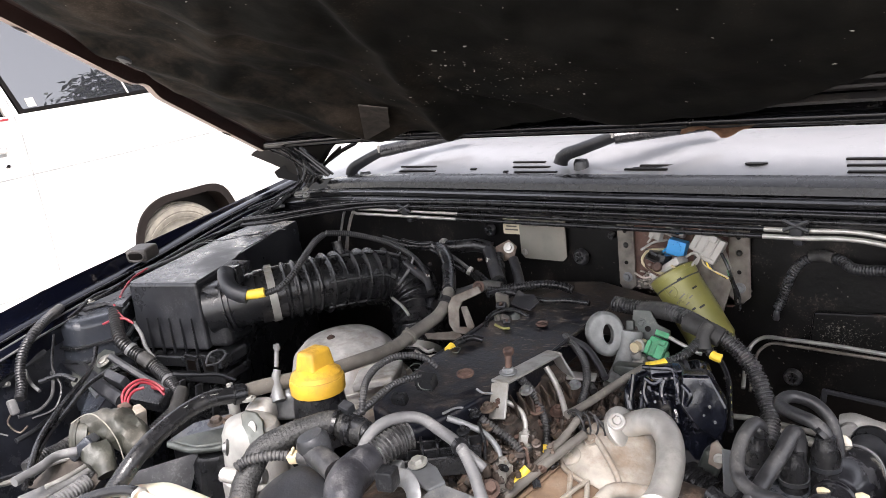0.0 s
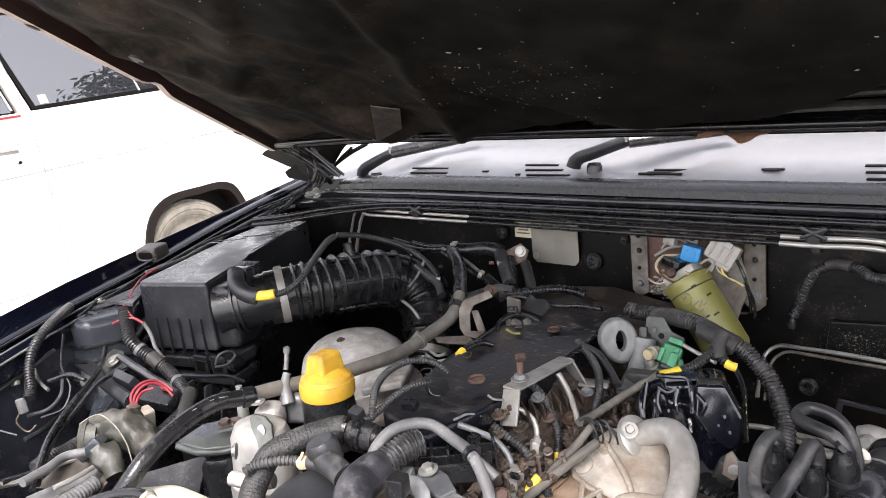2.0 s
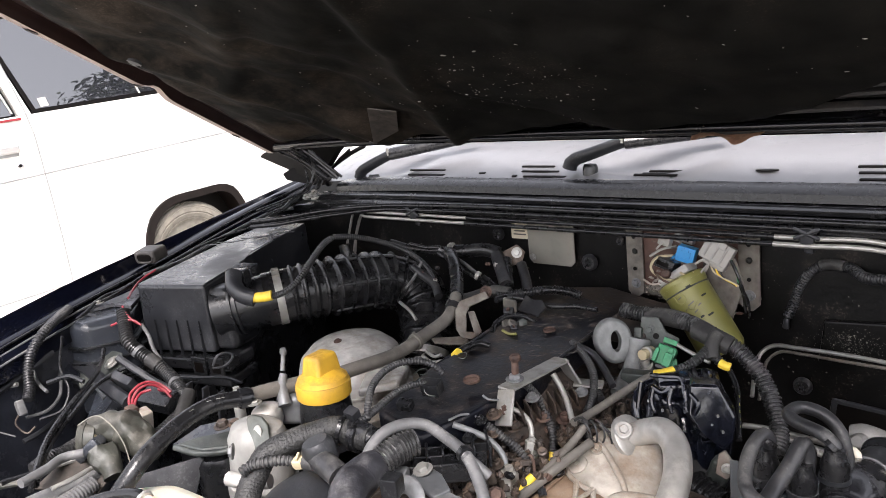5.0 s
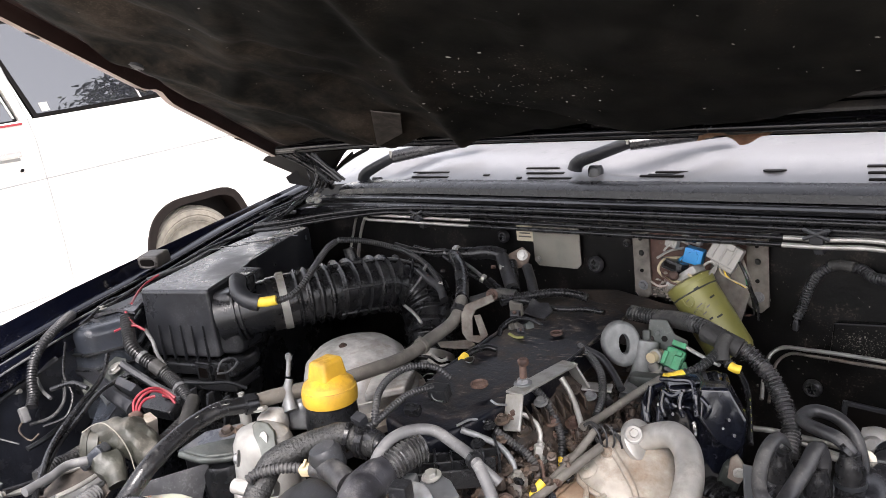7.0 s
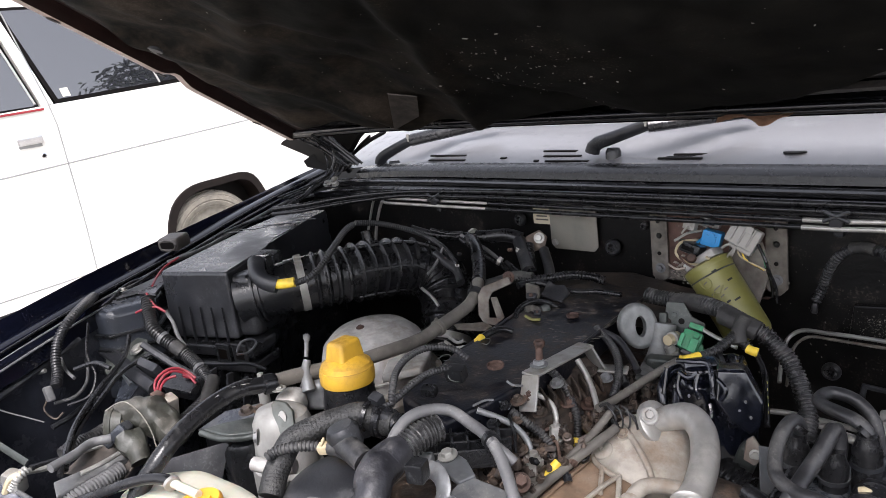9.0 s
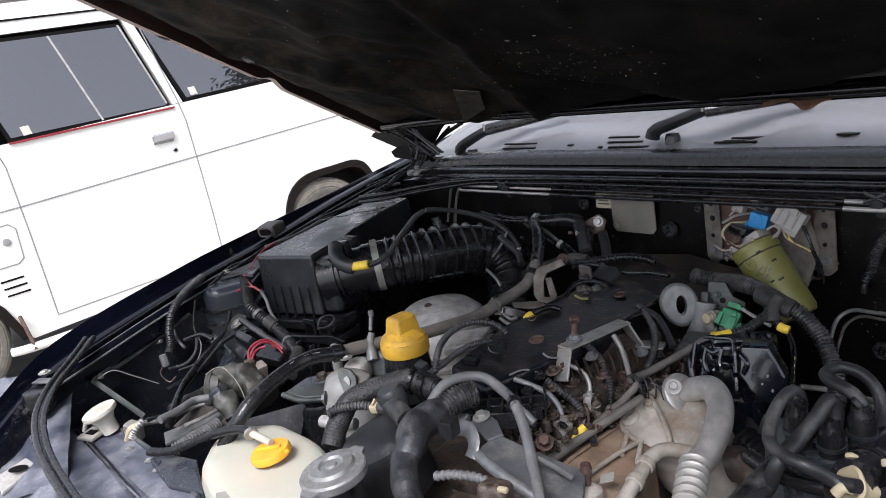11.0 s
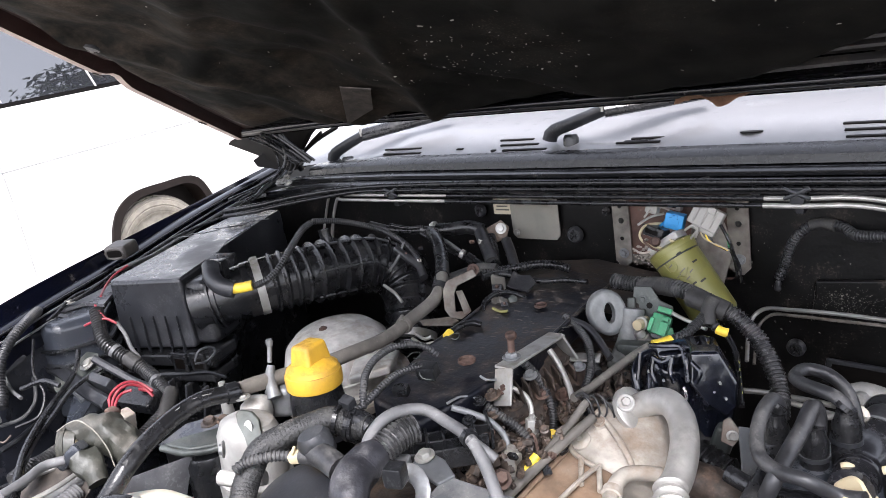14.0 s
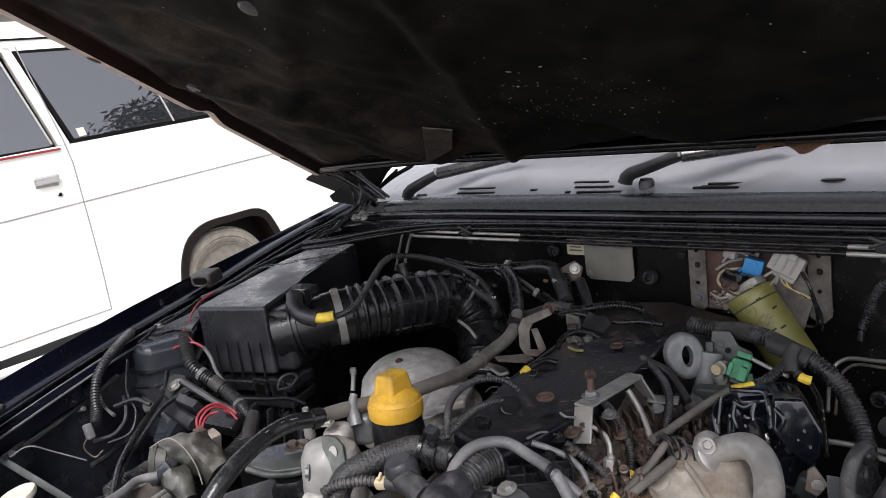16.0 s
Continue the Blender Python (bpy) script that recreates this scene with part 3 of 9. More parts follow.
def felt_f(u, v):
    y = 0.985 - 0.95 * v
    y -= 0.10 * (1 - v) * min(1.0, max(0.0, (u - 0.70) / 0.10))
    xl = hood_left(y) + 0.085 + 0.035 * max(0, v * 8 - 7) + 0.06 * max(0, 1 - v * 14)
    x = xl + (0.12 - xl) * u
    p = Vector((x, y, 0))
    w = 0.012 * noise.noise(p * 4.5) + 0.009 * noise.noise(p * 11) + 0.0035 * noise.noise(p * 28)
    fold = 0.014 * math.exp(-((x + 0.72 - 0.45 * (0.8 - y)) / 0.02) ** 2) + 0.012 * math.exp(-((x + 1.0 + 0.55 * (0.85 - y)) / 0.035) ** 2) - 0.008 * math.exp(-((x + 0.78 + 0.8 * (0.7 - y)) / 0.03) ** 2)
    fold += 0.002 * math.sin(14 * x + 22 * y + 3 * noise.noise(p * 5)) * (0.5 + 0.5 * noise.noise(p * 3.1))
    # a long crease running forward and a deep pocket by the left corner
    fold += 0.011 * math.exp(-((x + 0.89 + 1.45 * (y - 0.60)) / 0.055) ** 2) * min(1.0, max(0.0, (0.86 - y) / 0.15))
    fold -= 0.020 * math.exp(-((x + 0.855) / 0.05) ** 2 - ((y - 0.755) / 0.06) ** 2)
    edge = min(u, 1 - u, v, 1 - v) * 30
    return hood_pt(x, y, 0.004 - (0.012 + w + fold) * min(1, edge) + 0.014 * (1 - min(1, edge)))


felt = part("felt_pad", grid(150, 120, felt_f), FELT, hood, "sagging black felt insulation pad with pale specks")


def rim(y0, y1, inset, r, mat, name, label="", lift=0.0, flat=1.0):
    pts = [hood_pt(hood_left(y0 + (y1 - y0) * i / 10) + inset, y0 + (y1 - y0) * i / 10, lift) for i in range(11)]
    return part(name, sweep(pts, r, 10, 0.01, flat=flat), mat, hood, label)


def rim_strip(u, v):
    y = 1.04 - 1.05 * u
    xl = hood_left(y)
    prof = [(0.0, 0.032), (-0.002, 0.012), (0.0, 0.0), (0.012, -0.006), (0.030, -0.006), (0.036, 0.004), (0.040, 0.016), (0.085, 0.014)]
    k = v * (len(prof) - 1)
    j = min(int(k), len(prof) - 2)
    f = k - j
    nx = prof[j][0] * (1 - f) + prof[j + 1][0] * f
    nz = prof[j][1] * (1 - f) + prof[j + 1][1] * f
    bumpy = 0.012 * math.exp(-((y - 0.72) / 0.02) ** 2)
    return hood_pt(xl + nx, y, nz + bumpy)


part("rim", grid(80, 12, lambda u, v: rim_strip(u, v * 0.58)), HOOD_EDGE, hood, "dusty pinkish-brown folded hood edge")
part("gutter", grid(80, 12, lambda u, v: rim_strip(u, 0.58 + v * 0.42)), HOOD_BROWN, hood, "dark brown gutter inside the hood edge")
part("rear_edge", grid(60, 3, lambda u, v: hood_pt(-1.45 + 1.66 * u, hood_rear(-1.45 + 1.66 * u) + 0.004, -0.002 + 0.062 * v)), BLACK_BODY, hood)
for y in (0.69, 0.50, 0.93):
    p = hood_pt(hood_left(y) + 0.02, y, -0.0065)
    part("rim_hole", lathe([(0.009, 0), (0.009, 0.001), (0, 0.001)], basis(p, (0, -0.447, -0.894)) @ Matrix.Diagonal((0.6, 1.2, 1, 1)), 14), VAN_DARK, hood)
for x, y, _z in ((-1.139, 0.606, 1.611), (-0.774, 0.487, 1.670), (-0.979, 0.866, 1.481)):
    part("plug", lathe([(0.016, -0.002), (0.016, 0.001), (0.013, 0.004), (0, 0.005)], basis(hood_pt(x, y, -0.014), (0, -0.447, -0.894)), 18), PLASTIC_DUSTY, hood, "grey rubber plug")
part("rear_lip", sweep([hood_pt(x, hood_rear(x), 0.008) for x in (-1.44, -1.3, -1.2, -1.1, -1.0, -0.8, -0.5, -0.2, 0.2)], 0.010, 10, flat=0.7), HOOD_IN, hood)
part("rear_lip", sweep([hood_pt(x, hood_rear(x) - 0.022, 0.0) for x in (-1.38, -1.28, -1.2, -1.1, -1.0, -0.8, -0.5, -0.2, 0.2)], 0.006, 10), BLACK_BODY, hood)
for yy, lift in ((0.905, 0.010), (0.935, 0.014), (0.965, 0.010)):
    part("inner_rib", sweep([hood_pt(x, yy + 0.006 * math.sin(9 * x), lift) for x in (-0.33, -0.25, -0.15, 0.0, 0.12)], 0.007, 8, flat=0.6), HOOD_IN, hood, "pressed rib of the bare hood panel")
rng = random.Random(5)
specks = bmesh.new()
for _ in range(260):
    if rng.random() < 0.45:
        x, y = rng.gauss(-0.60, 0.09), rng.gauss(0.80, 0.05)
    else:
        x, y = rng.uniform(-1.05, 0.1), rng.uniform(0.45, 1.02)
    s = rng.uniform(0.0004, 0.0013) * (1.6 if rng.random() < 0.08 else 1)
    v = (0.985 - y) / 0.95
    xl = hood_left(y) + 0.085
    u = (x - xl) / (0.12 - xl)
    if not (0.03 < u < 0.97 and 0.03 < v < 0.97):
        continue
    add(specks, lathe([(s, 0), (s * 0.8, s * 0.4), (0, s * 0.5)], basis(felt_f(u, v), (0, -0.447, -0.894), (math.cos(_), math.sin(_), 0)) @ Matrix.Diagonal((rng.uniform(0.8, 2.4), 0.8, 1, 1)), 7))
sp = part("specks", specks, SPECK, hood, "pale mud specks")
sp["kind"] = "stuff"
pc = [Vector(felt_f((x - hood_left(y) - 0.085) / (0.12 - hood_left(y) - 0.085), (0.985 - y) / 0.95)) for x, y in ((-0.885, 0.842), (-0.830, 0.853), (-0.893, 0.918), (-0.960, 0.925))]
pb = bmesh.new()
pb.faces.new([pb.verts.new(p + Vector((0, -0.003, -0.006))) for p in pc])
e = bmesh.ops.extrude_face_region(pb, geom=list(pb.faces))
for g in e["geom"]:
    if isinstance(g, bmesh.types.BMVert):
        g.co.z += 0.002
part("sticker", pb, PATCH, hood, "faded grey-brown sticker")

# hinge at the left rear corner
hinge = hood
# added black sheet fills the dark hinge corner and hides the van behind
hp_ = bmesh.new()
hp_f = hp_.faces.new([hp_.verts.new(p) for p in [(-1.532, 1.075, 1.390), (-1.519, 1.075, 1.398), (-1.44, 1.075, 1.419), (-1.30, 1.075, 1.424), (-1.215, 1.075, 1.424), (-1.255, 1.075, 1.398), (-1.30, 1.075, 1.356), (-1.325, 1.075, 1.330), (-1.345, 1.075, 1.333), (-1.40, 1.075, 1.352)]])
hp_e = bmesh.ops.extrude_face_region(hp_, geom=[hp_f])
for g in hp_e["geom"]:
    if isinstance(g, bmesh.types.BMVert):
        g.co += Vector((0.005, 0.012, 0))
part("hinge_shield", hp_, VAN_DARK, hinge, "black sheet added to fill the dark hinge corner")
for i in range(7):
    part("hinge_link", sweep([Vector((-1.434, 1.050, 1.410)) + Vector((0.024 * i, -0.003 * i, 0.004 * (i % 3))), Vector((-1.339, 1.050, 1.379)) + Vector((0.012 * i, 0.0, 0.006 * (i % 2))), Vector((-1.278, 1.050, 1.345)) + Vector((0.006 * i, 0.004 * i, 0.0))], 0.003 + 0.002 * (i % 3), 8, flat=0.6), BLACK_BODY if i % 2 else RUBBER, hinge)
part("hinge_plate", plate([(0.0, 0.0), (0.012, -0.012), (0.09, -0.010), (0.125, 0.006), (0.10, 0.022), (0.02, 0.020)], 0.005, basis((-1.43, 1.06, 1.352), (0.55, -0.8, 0.2), (0.8, 0.5, -0.28))), VAN_DARK, hinge, "flat black hinge plate")
part("hinge_strut", sweep([(-1.213, 1.080, 1.402), (-1.272, 1.088, 1.372), (-1.326, 1.090, 1.327)], 0.005, 8, flat=0.6), VAN_DARK, hinge)
part("hinge_strut", sweep([(-1.16, 1.078, 1.412), (-1.24, 1.086, 1.385), (-1.331, 1.090, 1.340)], 0.006, 8, flat=0.6), VAN_DARK, hinge)
for q in ((-1.251, 0.998, 1.325), (-1.237, 0.975, 1.322), (-1.215, 0.970, 1.320), (-1.262, 0.985, 1.318)):
    part("nut", hexbolt(basis(q, (0.1, -0.4, 0.9)), 0.0055, 0.006), STEEL, hinge, "small dull nut by the hinge")
part("hinge_arm", sweep([(-1.335, 1.115, 1.318), (-1.33, 1.09, 1.35), (-1.335, 1.06, 1.385), (-1.35, 1.03, 1.425)], 0.008, 8, flat=0.5), BLACK_BODY, hinge)
hose("cable", [(-1.290, 1.035, 1.420), (-1.302, 1.050, 1.382), (-1.303, 1.050, 1.355), (-1.312, 1.040, 1.332), (-1.300, 1.000, 1.318), (-1.278, 0.957, 1.314), (-1.262, 0.922, 1.305), (-1.268, 0.880, 1.292)], 0.0058, RUBBER, "thick black cable looping from the hood hinge to the gutter", "cable", 10, group="cables at the hinge")
for i in range(4):
    hose("cable", [(-1.33 + 0.012 * i, 1.02 - 0.01 * i, 1.42), (-1.345 + 0.02 * i, 1.06, 1.36), (-1.32 + 0.014 * i, 1.03, 1.325), (-1.37 + 0.02 * i, 0.93, 1.295)], 0.0028, RUBBER, "thin black cable looping by the hood hinge", "cable", 8, group="cables at the hinge")

# front edge of the bay
def front_f(u, v):
    x = -1.10 + 1.25 * u
    y0 = 0.160 - 0.008 * math.sin(u * 3.0) - 0.015 * max(0.0, (-0.95 - x) / 0.15)
    prof = [(0.022, -0.12), (0.022, -0.004), (0.018, 0.0), (0.0, 0.0), (-0.008, -0.006), (-0.022, -0.006), (-0.03, 0.008), (-0.035, 0.01), (-0.11, 0.004), (-0.16, -0.02), (-0.20, -0.09), (-0.21, -0.3)]
    k = v * (len(prof) - 1)
    j = min(int(k), len(prof) - 2)
    f = k - j
    return (x, y0 + 0.03 + prof[j][0] * (1 - f) + prof[j + 1][0] * f, 1.118 + prof[j][1] * (1 - f) + prof[j + 1][1] * f)


single("front_panel", grid(40, 44, front_f), NAVY_WORN, "scuffed dark navy front panel over the grille", "front panel", kind="structure")
seal = thing("front_seal", "dusty black double-ridged rubber seal along the front of the bay", "rubber seal", (-1.12, 0.175, 1.17))
SEAL_R = [(-1.123, 0.227, 1.232), (-1.083, 0.189, 1.218), (-1.047, 0.148, 1.202), (-0.987, 0.117, 1.192), (-0.916, 0.101, 1.184), (-0.850, 0.095, 1.178), (-0.764, 0.094, 1.173), (-0.685, 0.095, 1.170), (-0.55, 0.099, 1.166), (-0.38, 0.106, 1.160)]
for k, rr_s in ((0.0, 0.0048), (-0.010, 0.0048), (-0.005, 0.0055)):
    part("ridge" if k != -0.005 else "base", sweep([Vector(p) + Vector((k, k * 0.9, -0.004 if k == -0.005 else 0.0)) for p in SEAL_R], rr_s, 10, flat=0.9), RUBBER, seal)
# crumpled headlamp corner and slam panel fittings
cr = thing("corner_plate", "dented blue-grey plate at the headlamp corner", "panel", (-1.118, 0.123, 1.150))
def dent(u, v):
    a, b, c, d = Vector((-1.42, -0.02, 1.128)), Vector((-1.205, 0.205, 1.190)), Vector((-0.887, 0.105, 1.125)), Vector((-1.03, -0.08, 1.092))
    p = a.lerp(b, u).lerp(d.lerp(c, u), v)
    crease = 0.006 * math.exp(-((u - 0.55 + 0.25 * v) / 0.05) ** 2) - 0.004 * math.exp(-((u - 0.75 + 0.1 * v) / 0.03) ** 2)
    return p + Vector((0, 0, crease + 0.004 * noise.noise(p * 20) + 0.003 * noise.noise(p * 60)))
part("sheet", grid(30, 24, dent), NAVY_WORN, cr)
buf = thing("rubber_buffer", "round black rubber buffer at the headlamp corner", "rubber stop", (-1.076, 0.123, 1.190))
part("body", lathe([(0.020, -0.03), (0.021, -0.004), (0.019, 0.001), (0.012, 0.002), (0, 0.001)], basis((-1.080, 0.125, 1.195), (0, 0, 1)), 24), RUBBER, buf)
part("strap", box((0.045, 0.014, 0.003), basis((-1.086, 0.141, 1.203), (0, -0.1, 1), (0.9, 0.5, 0.1)), 0.001), STEEL_BLUE, buf)
part("bolt", hexbolt(basis((-1.114, 0.146, 1.207), (0, 0, 1)), 0.006, 0.004), ALU_BRIGHT, buf)
for gx in (((-1.034, 0.149, 1.124), (-0.873, 0.154, 1.124), (-0.728, 0.160, 1.124)), ((-1.014, 0.155, 1.124), (-0.864, 0.161, 1.124), (-0.720, 0.166, 1.124))):
    hose("panel_bead", list(gx), 0.0020, NAVY_WORN, "raised bead pressed into the front panel", "bead", 8, group="panel beads")


# ---- white van parked alongside ----
VX = -4.4
van = thing("white_van", "white van with tinted windows and black wheel arches parked alongside", "van", (VX - 0.7, 1.6, GROUND_Z))


def arch_pts(cy, flip=False):
    pts = [(-0.37, 0.50), (-0.35, 0.62), (-0.32, 0.75), (-0.26, 0.86), (-0.14, 0.935), (0.10, 0.955), (0.28, 0.955), (0.35, 0.92), (0.41, 0.81), (0.45, 0.68), (0.47, 0.50)]
    return [(cy + (-y if flip else y), z) for y, z in (reversed(pts) if flip else pts)]


YZ = basis((VX, 0, 0), (1, 0, 0), (0, 1, 0))
rear_arch, front_arch = [(q.x, q.y) for q in spline([(y, z, 0) for y, z in arch_pts(2.48)], 0.05)[0]], [(-0.33, 0.50), (-0.3, 0.72), (-0.17, 0.88), (0.1, 0.9), (0.3, 0.86), (0.44, 0.66), (0.52, 0.465)]
low = [(-1.5, 0.50), *front_arch, (0.53, 0.455), (2.10, 0.545), *rear_arch, (2.96, 0.52), (4.2, 0.55), (4.25, 1.655), (2.62, 1.594), (1.66, 1.549), (0.70, 1.500), (-1.3, 1.46), (-1.6, 1.0)]
side = plate(low, 0.05, YZ @ Matrix.Translation((0, 0, -0.05)), 0.004)
body = part("body_side", side, VAN_WHITE, van)
# upper side with tumblehome: pillars and roof


def upper(outline, thick, mat, name, off=0.0, bev=0.003, label="", parent=None):
    bm = plate(outline, thick, YZ @ Matrix.Translation((0, 0, off)), bev)
    for v in bm.verts:
        v.co.x -= max(0.0, v.co.z - 1.5) * 0.16
    return part(name, bm, mat, parent or van, label, 0 if mat is GLASS else 40)


W1 = [(0.70, 1.505), (1.585, 1.535), (1.44, 2.045), (0.56, 2.03)]
W2 = [(1.675, 1.555), (2.62, 1.60), (2.50, 2.09), (1.51, 2.075)]
upper([(-1.3, 1.462), (0.62, 1.497), (0.50, 2.09), (-0.9, 2.05)], 0.05, VAN_WHITE, "front_pillar", -0.05)
upper([(0.50, 2.045), (4.2, 2.14), (4.15, 2.30), (0.4, 2.20), (-0.8, 2.18), (-0.9, 2.0)], 0.05, VAN_WHITE, "roof_rail", -0.05)
upper([(1.60, 1.548), (1.665, 1.551), (1.50, 2.10), (1.45, 2.10)], 0.05, VAN_WHITE, "pillar", -0.05)
upper([(2.63, 1.596), (4.24, 1.655), (4.2, 2.16), (2.51, 2.12)], 0.05, VAN_WHITE, "rear_side", -0.05)
upper([(0.4, 2.112), (1.9, 2.135), (1.9, 2.145), (0.4, 2.122)], 0.006, VAN_DARK, "drip_rail", 0.0, 0.001)
part("roof", grid(8, 6, lambda u, v: (VX - 0.10 - 1.45 * u, -0.9 + 5.0 * v, 2.24 + 0.06 * math.sin(u * math.pi) + 0.06 * v)), VAN_WHITE, van)
part("far_side", box((0.05, 5.6, 1.7), Matrix.Translation((VX - 1.6, 1.4, 1.35)), 0.02), VAN_WHITE, van)
part("floor", box((1.55, 5.5, 0.06), Matrix.Translation((VX - 0.83, 1.4, 0.62)), 0.02), VAN_DARK, van)
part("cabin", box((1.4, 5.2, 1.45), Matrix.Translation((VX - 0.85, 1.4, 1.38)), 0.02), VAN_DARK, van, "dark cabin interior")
for k, (w, nm) in enumerate(((W1, "door_window"), (W2, "side_window"))):
    cy, cz = sum(p[0] for p in w) / 4, sum(p[1] for p in w) / 4
    frame_ob = upper(w, 0.012, VAN_DARK, nm, -0.012, 0.002, "black rubber window frame")
    ins = [(cy + (y - cy) * 0.955, cz + (z - cz) * 0.93) for y, z in w]
    upper(ins, 0.003, GLASS, "pane", 0.0005, 0.0, "dark tinted pane", frame_ob)
    sy, sz = (0.80, 1.55) if k == 0 else (1.745, 1.607)
    upper([(sy - 0.022, sz - 0.025), (sy + 0.022, sz - 0.022), (sy + 0.014, sz + 0.025), (sy - 0.03, sz + 0.022)], 0.002, BONE, "sticker", 0.004, 0.0005, "small pale square sticker", frame_ob)
    bar = [(1.185, 1.53), (1.197, 1.53), (1.055, 2.02), (1.043, 2.02)] if k == 0 else [(2.30, 1.60), (2.312, 1.60), (2.18, 2.07), (2.168, 2.07)]
    upper(bar, 0.005, ALU_BRIGHT, "divider", 0.003, 0.001, "thin bright divider bar", frame_ob)
    if k == 0:
        upper([(0.70, 1.492), (1.60, 1.524), (1.605, 1.536), (0.695, 1.504)], 0.008, VAN_RED, "sill_trim", 0.004, 0.001, "red sill trim", frame_ob)
        upper([(1.560, 1.56), (1.572, 1.56), (1.435, 2.035), (1.423, 2.035)], 0.004, ALU_BRIGHT, "divider", 0.004, 0.001, "thin bright divider bar", frame_ob)


def seam(pts, w=0.007, mat=SEAM, name="panel_gap"):
    bm = bmesh.new()
    for (y0, z0), (y1, z1) in zip(pts, pts[1:]):
        d = Vector((y1 - y0, z1 - z0))
        L = d.length
        m = Matrix.Translation((VX + 0.0005, (y0 + y1) / 2, (z0 + z1) / 2)) @ Matrix.Rotation(math.atan2(d.y, d.x), 4, "X")
        add(bm, box((0.004, L + w * 0.6, w), m, 0.0008, 1))
    return part(name, bm, mat, van)


seam([(1.50, 2.08), (1.63, 1.57), (1.652, 1.44), (1.665, 1.1), (1.672, 0.85), (1.672, 0.582)])
seam([(0.50, 2.0), (0.62, 1.50), (0.650, 1.38), (0.664, 1.0), (0.675, 0.545)])
seam([(0.675, 0.542), (1.672, 0.582)])
seam([(-1.4, 1.085), (0.66, 1.165), (2.80, 1.285)], 0.008, SEAM, "crease")
seam([(2.80, 1.285), (4.2, 1.35)], 0.008, SEAM, "crease")
# fuel flap, louvres
seam([(0.40, 1.08), (0.575, 1.09), (0.605, 1.06), (0.60, 0.90), (0.57, 0.875), (0.42, 0.87)], 0.006, SEAM, "fuel_flap")
part("fuel_lock", lathe([(0.020, 0), (0.020, 0.006), (0.008, 0.008), (0, 0.006)], basis((VX, 0.545, 1.0), (1, 0, 0)), 18), SEAM, van, "round keyhole of the fuel flap")
for i in range(3):
    part("louvre", box((0.006, 0.115, 0.010), Matrix.Translation((VX + 0.001, 0.515 + 0.006 * i, 0.80 - 0.04 * i)) @ Matrix.Rotation(radians(2), 4, "X"), 0.002), VAN_DARK, van)
hd = part("door_handle", box((0.02, 0.135, 0.045), Matrix.Translation((VX + 0.012, 1.49, 1.375)) @ Matrix.Rotation(radians(2), 4, "X"), 0.008, 3), CHROME, van, "chrome pull handle")
part("recess", box((0.008, 0.12, 0.03), Matrix.Translation((VX + 0.003, 1.49, 1.352)), 0.003), SEAM, hd)
lk = part("door_lock", lathe([(0.016, 0), (0.016, 0.005), (0.010, 0.007), (0.010, 0.004), (0, 0.004)], basis((VX, 1.545, 1.285), (1, 0, 0)), 18), CHROME, van)
part("keyhole", lathe([(0.009, 0), (0.009, 0.0055), (0, 0.0055)], basis((VX, 1.545, 1.285), (1, 0, 0)), 12), VAN_DARK, lk)


def wheel(cy, cz, r):
    side_p = [(0.62, 0.09), (0.66, 0.100), (0.69, 0.104), (0.70, 0.100), (0.72, 0.107), (0.79, 0.110), (0.80, 0.106), (0.815, 0.106), (0.825, 0.111), (0.90, 0.107), (0.91, 0.102), (0.93, 0.103), (0.965, 0.093), (0.985, 0.078)]
    prof = [(q * r, -h) for q, h in side_p] + [(q * r, h) for q, h in reversed(side_p)]
    hub = basis((VX - 0.115, cy, cz), (1, 0, 0))
    w = part("wheel", lathe(prof, hub, 64), TYRE, van, "dusty tyre")
    tread = bmesh.new()
    for i in range(44):
        for row in (-0.058, -0.019, 0.019, 0.058):
            a = (i + 0.5 * (row in (-0.019, 0.058))) * math.tau / 44
            add(tread, box((0.032, 0.040, 0.008), hub @ Matrix.Rotation(a, 4, "Z") @ Matrix.Translation((r * 0.99, 0, row)) @ Matrix.Rotation(math.pi / 2, 4, "Y"), 0.0))
    part("tread", tread, TYRE, w, "worn tread blocks")
    part("rim", lathe([(0, 0.03), (r * 0.2, 0.05), (r * 0.22, 0.02), (r * 0.5, 0.0), (r * 0.56, 0.05), (r * 0.63, 0.085), (r * 0.64, 0.06), (r * 0.6, -0.02)], basis((VX - 0.115, cy, cz), (1, 0, 0)), 40), RIM, w, "dull steel rim")
    return w


wheel(2.47, 0.55, 0.335)
wheel(0.10, 0.53, 0.335)
for pts, nm in ((rear_arch, "wheel_arch"), (front_arch, "wheel_arch")):
    arch_bm = bmesh.new()
    inner = [(y + (sum(p[0] for p in pts) / len(pts) - y) * 0.10, z - 0.045 if z > 0.6 else z) for y, z in pts]
    va = [arch_bm.verts.new((VX + 0.012, y, z)) for y, z in pts]
    vb = [arch_bm.verts.new((VX + 0.010, y, z)) for y, z in inner]
    vc = [arch_bm.verts.new((VX - 0.24, y, z)) for y, z in inner]
    vd = [arch_bm.verts.new((VX - 0.02, y, z)) for y, z in pts]
    for s, q in ((va, vb), (vb, vc), (vd, va)):
        for i in range(len(pts) - 1):
            arch_bm.faces.new((s[i], s[i + 1], q[i + 1], q[i]))
    part(nm, arch_bm, ARCH, van, "dark brown plastic wheel arch trim")
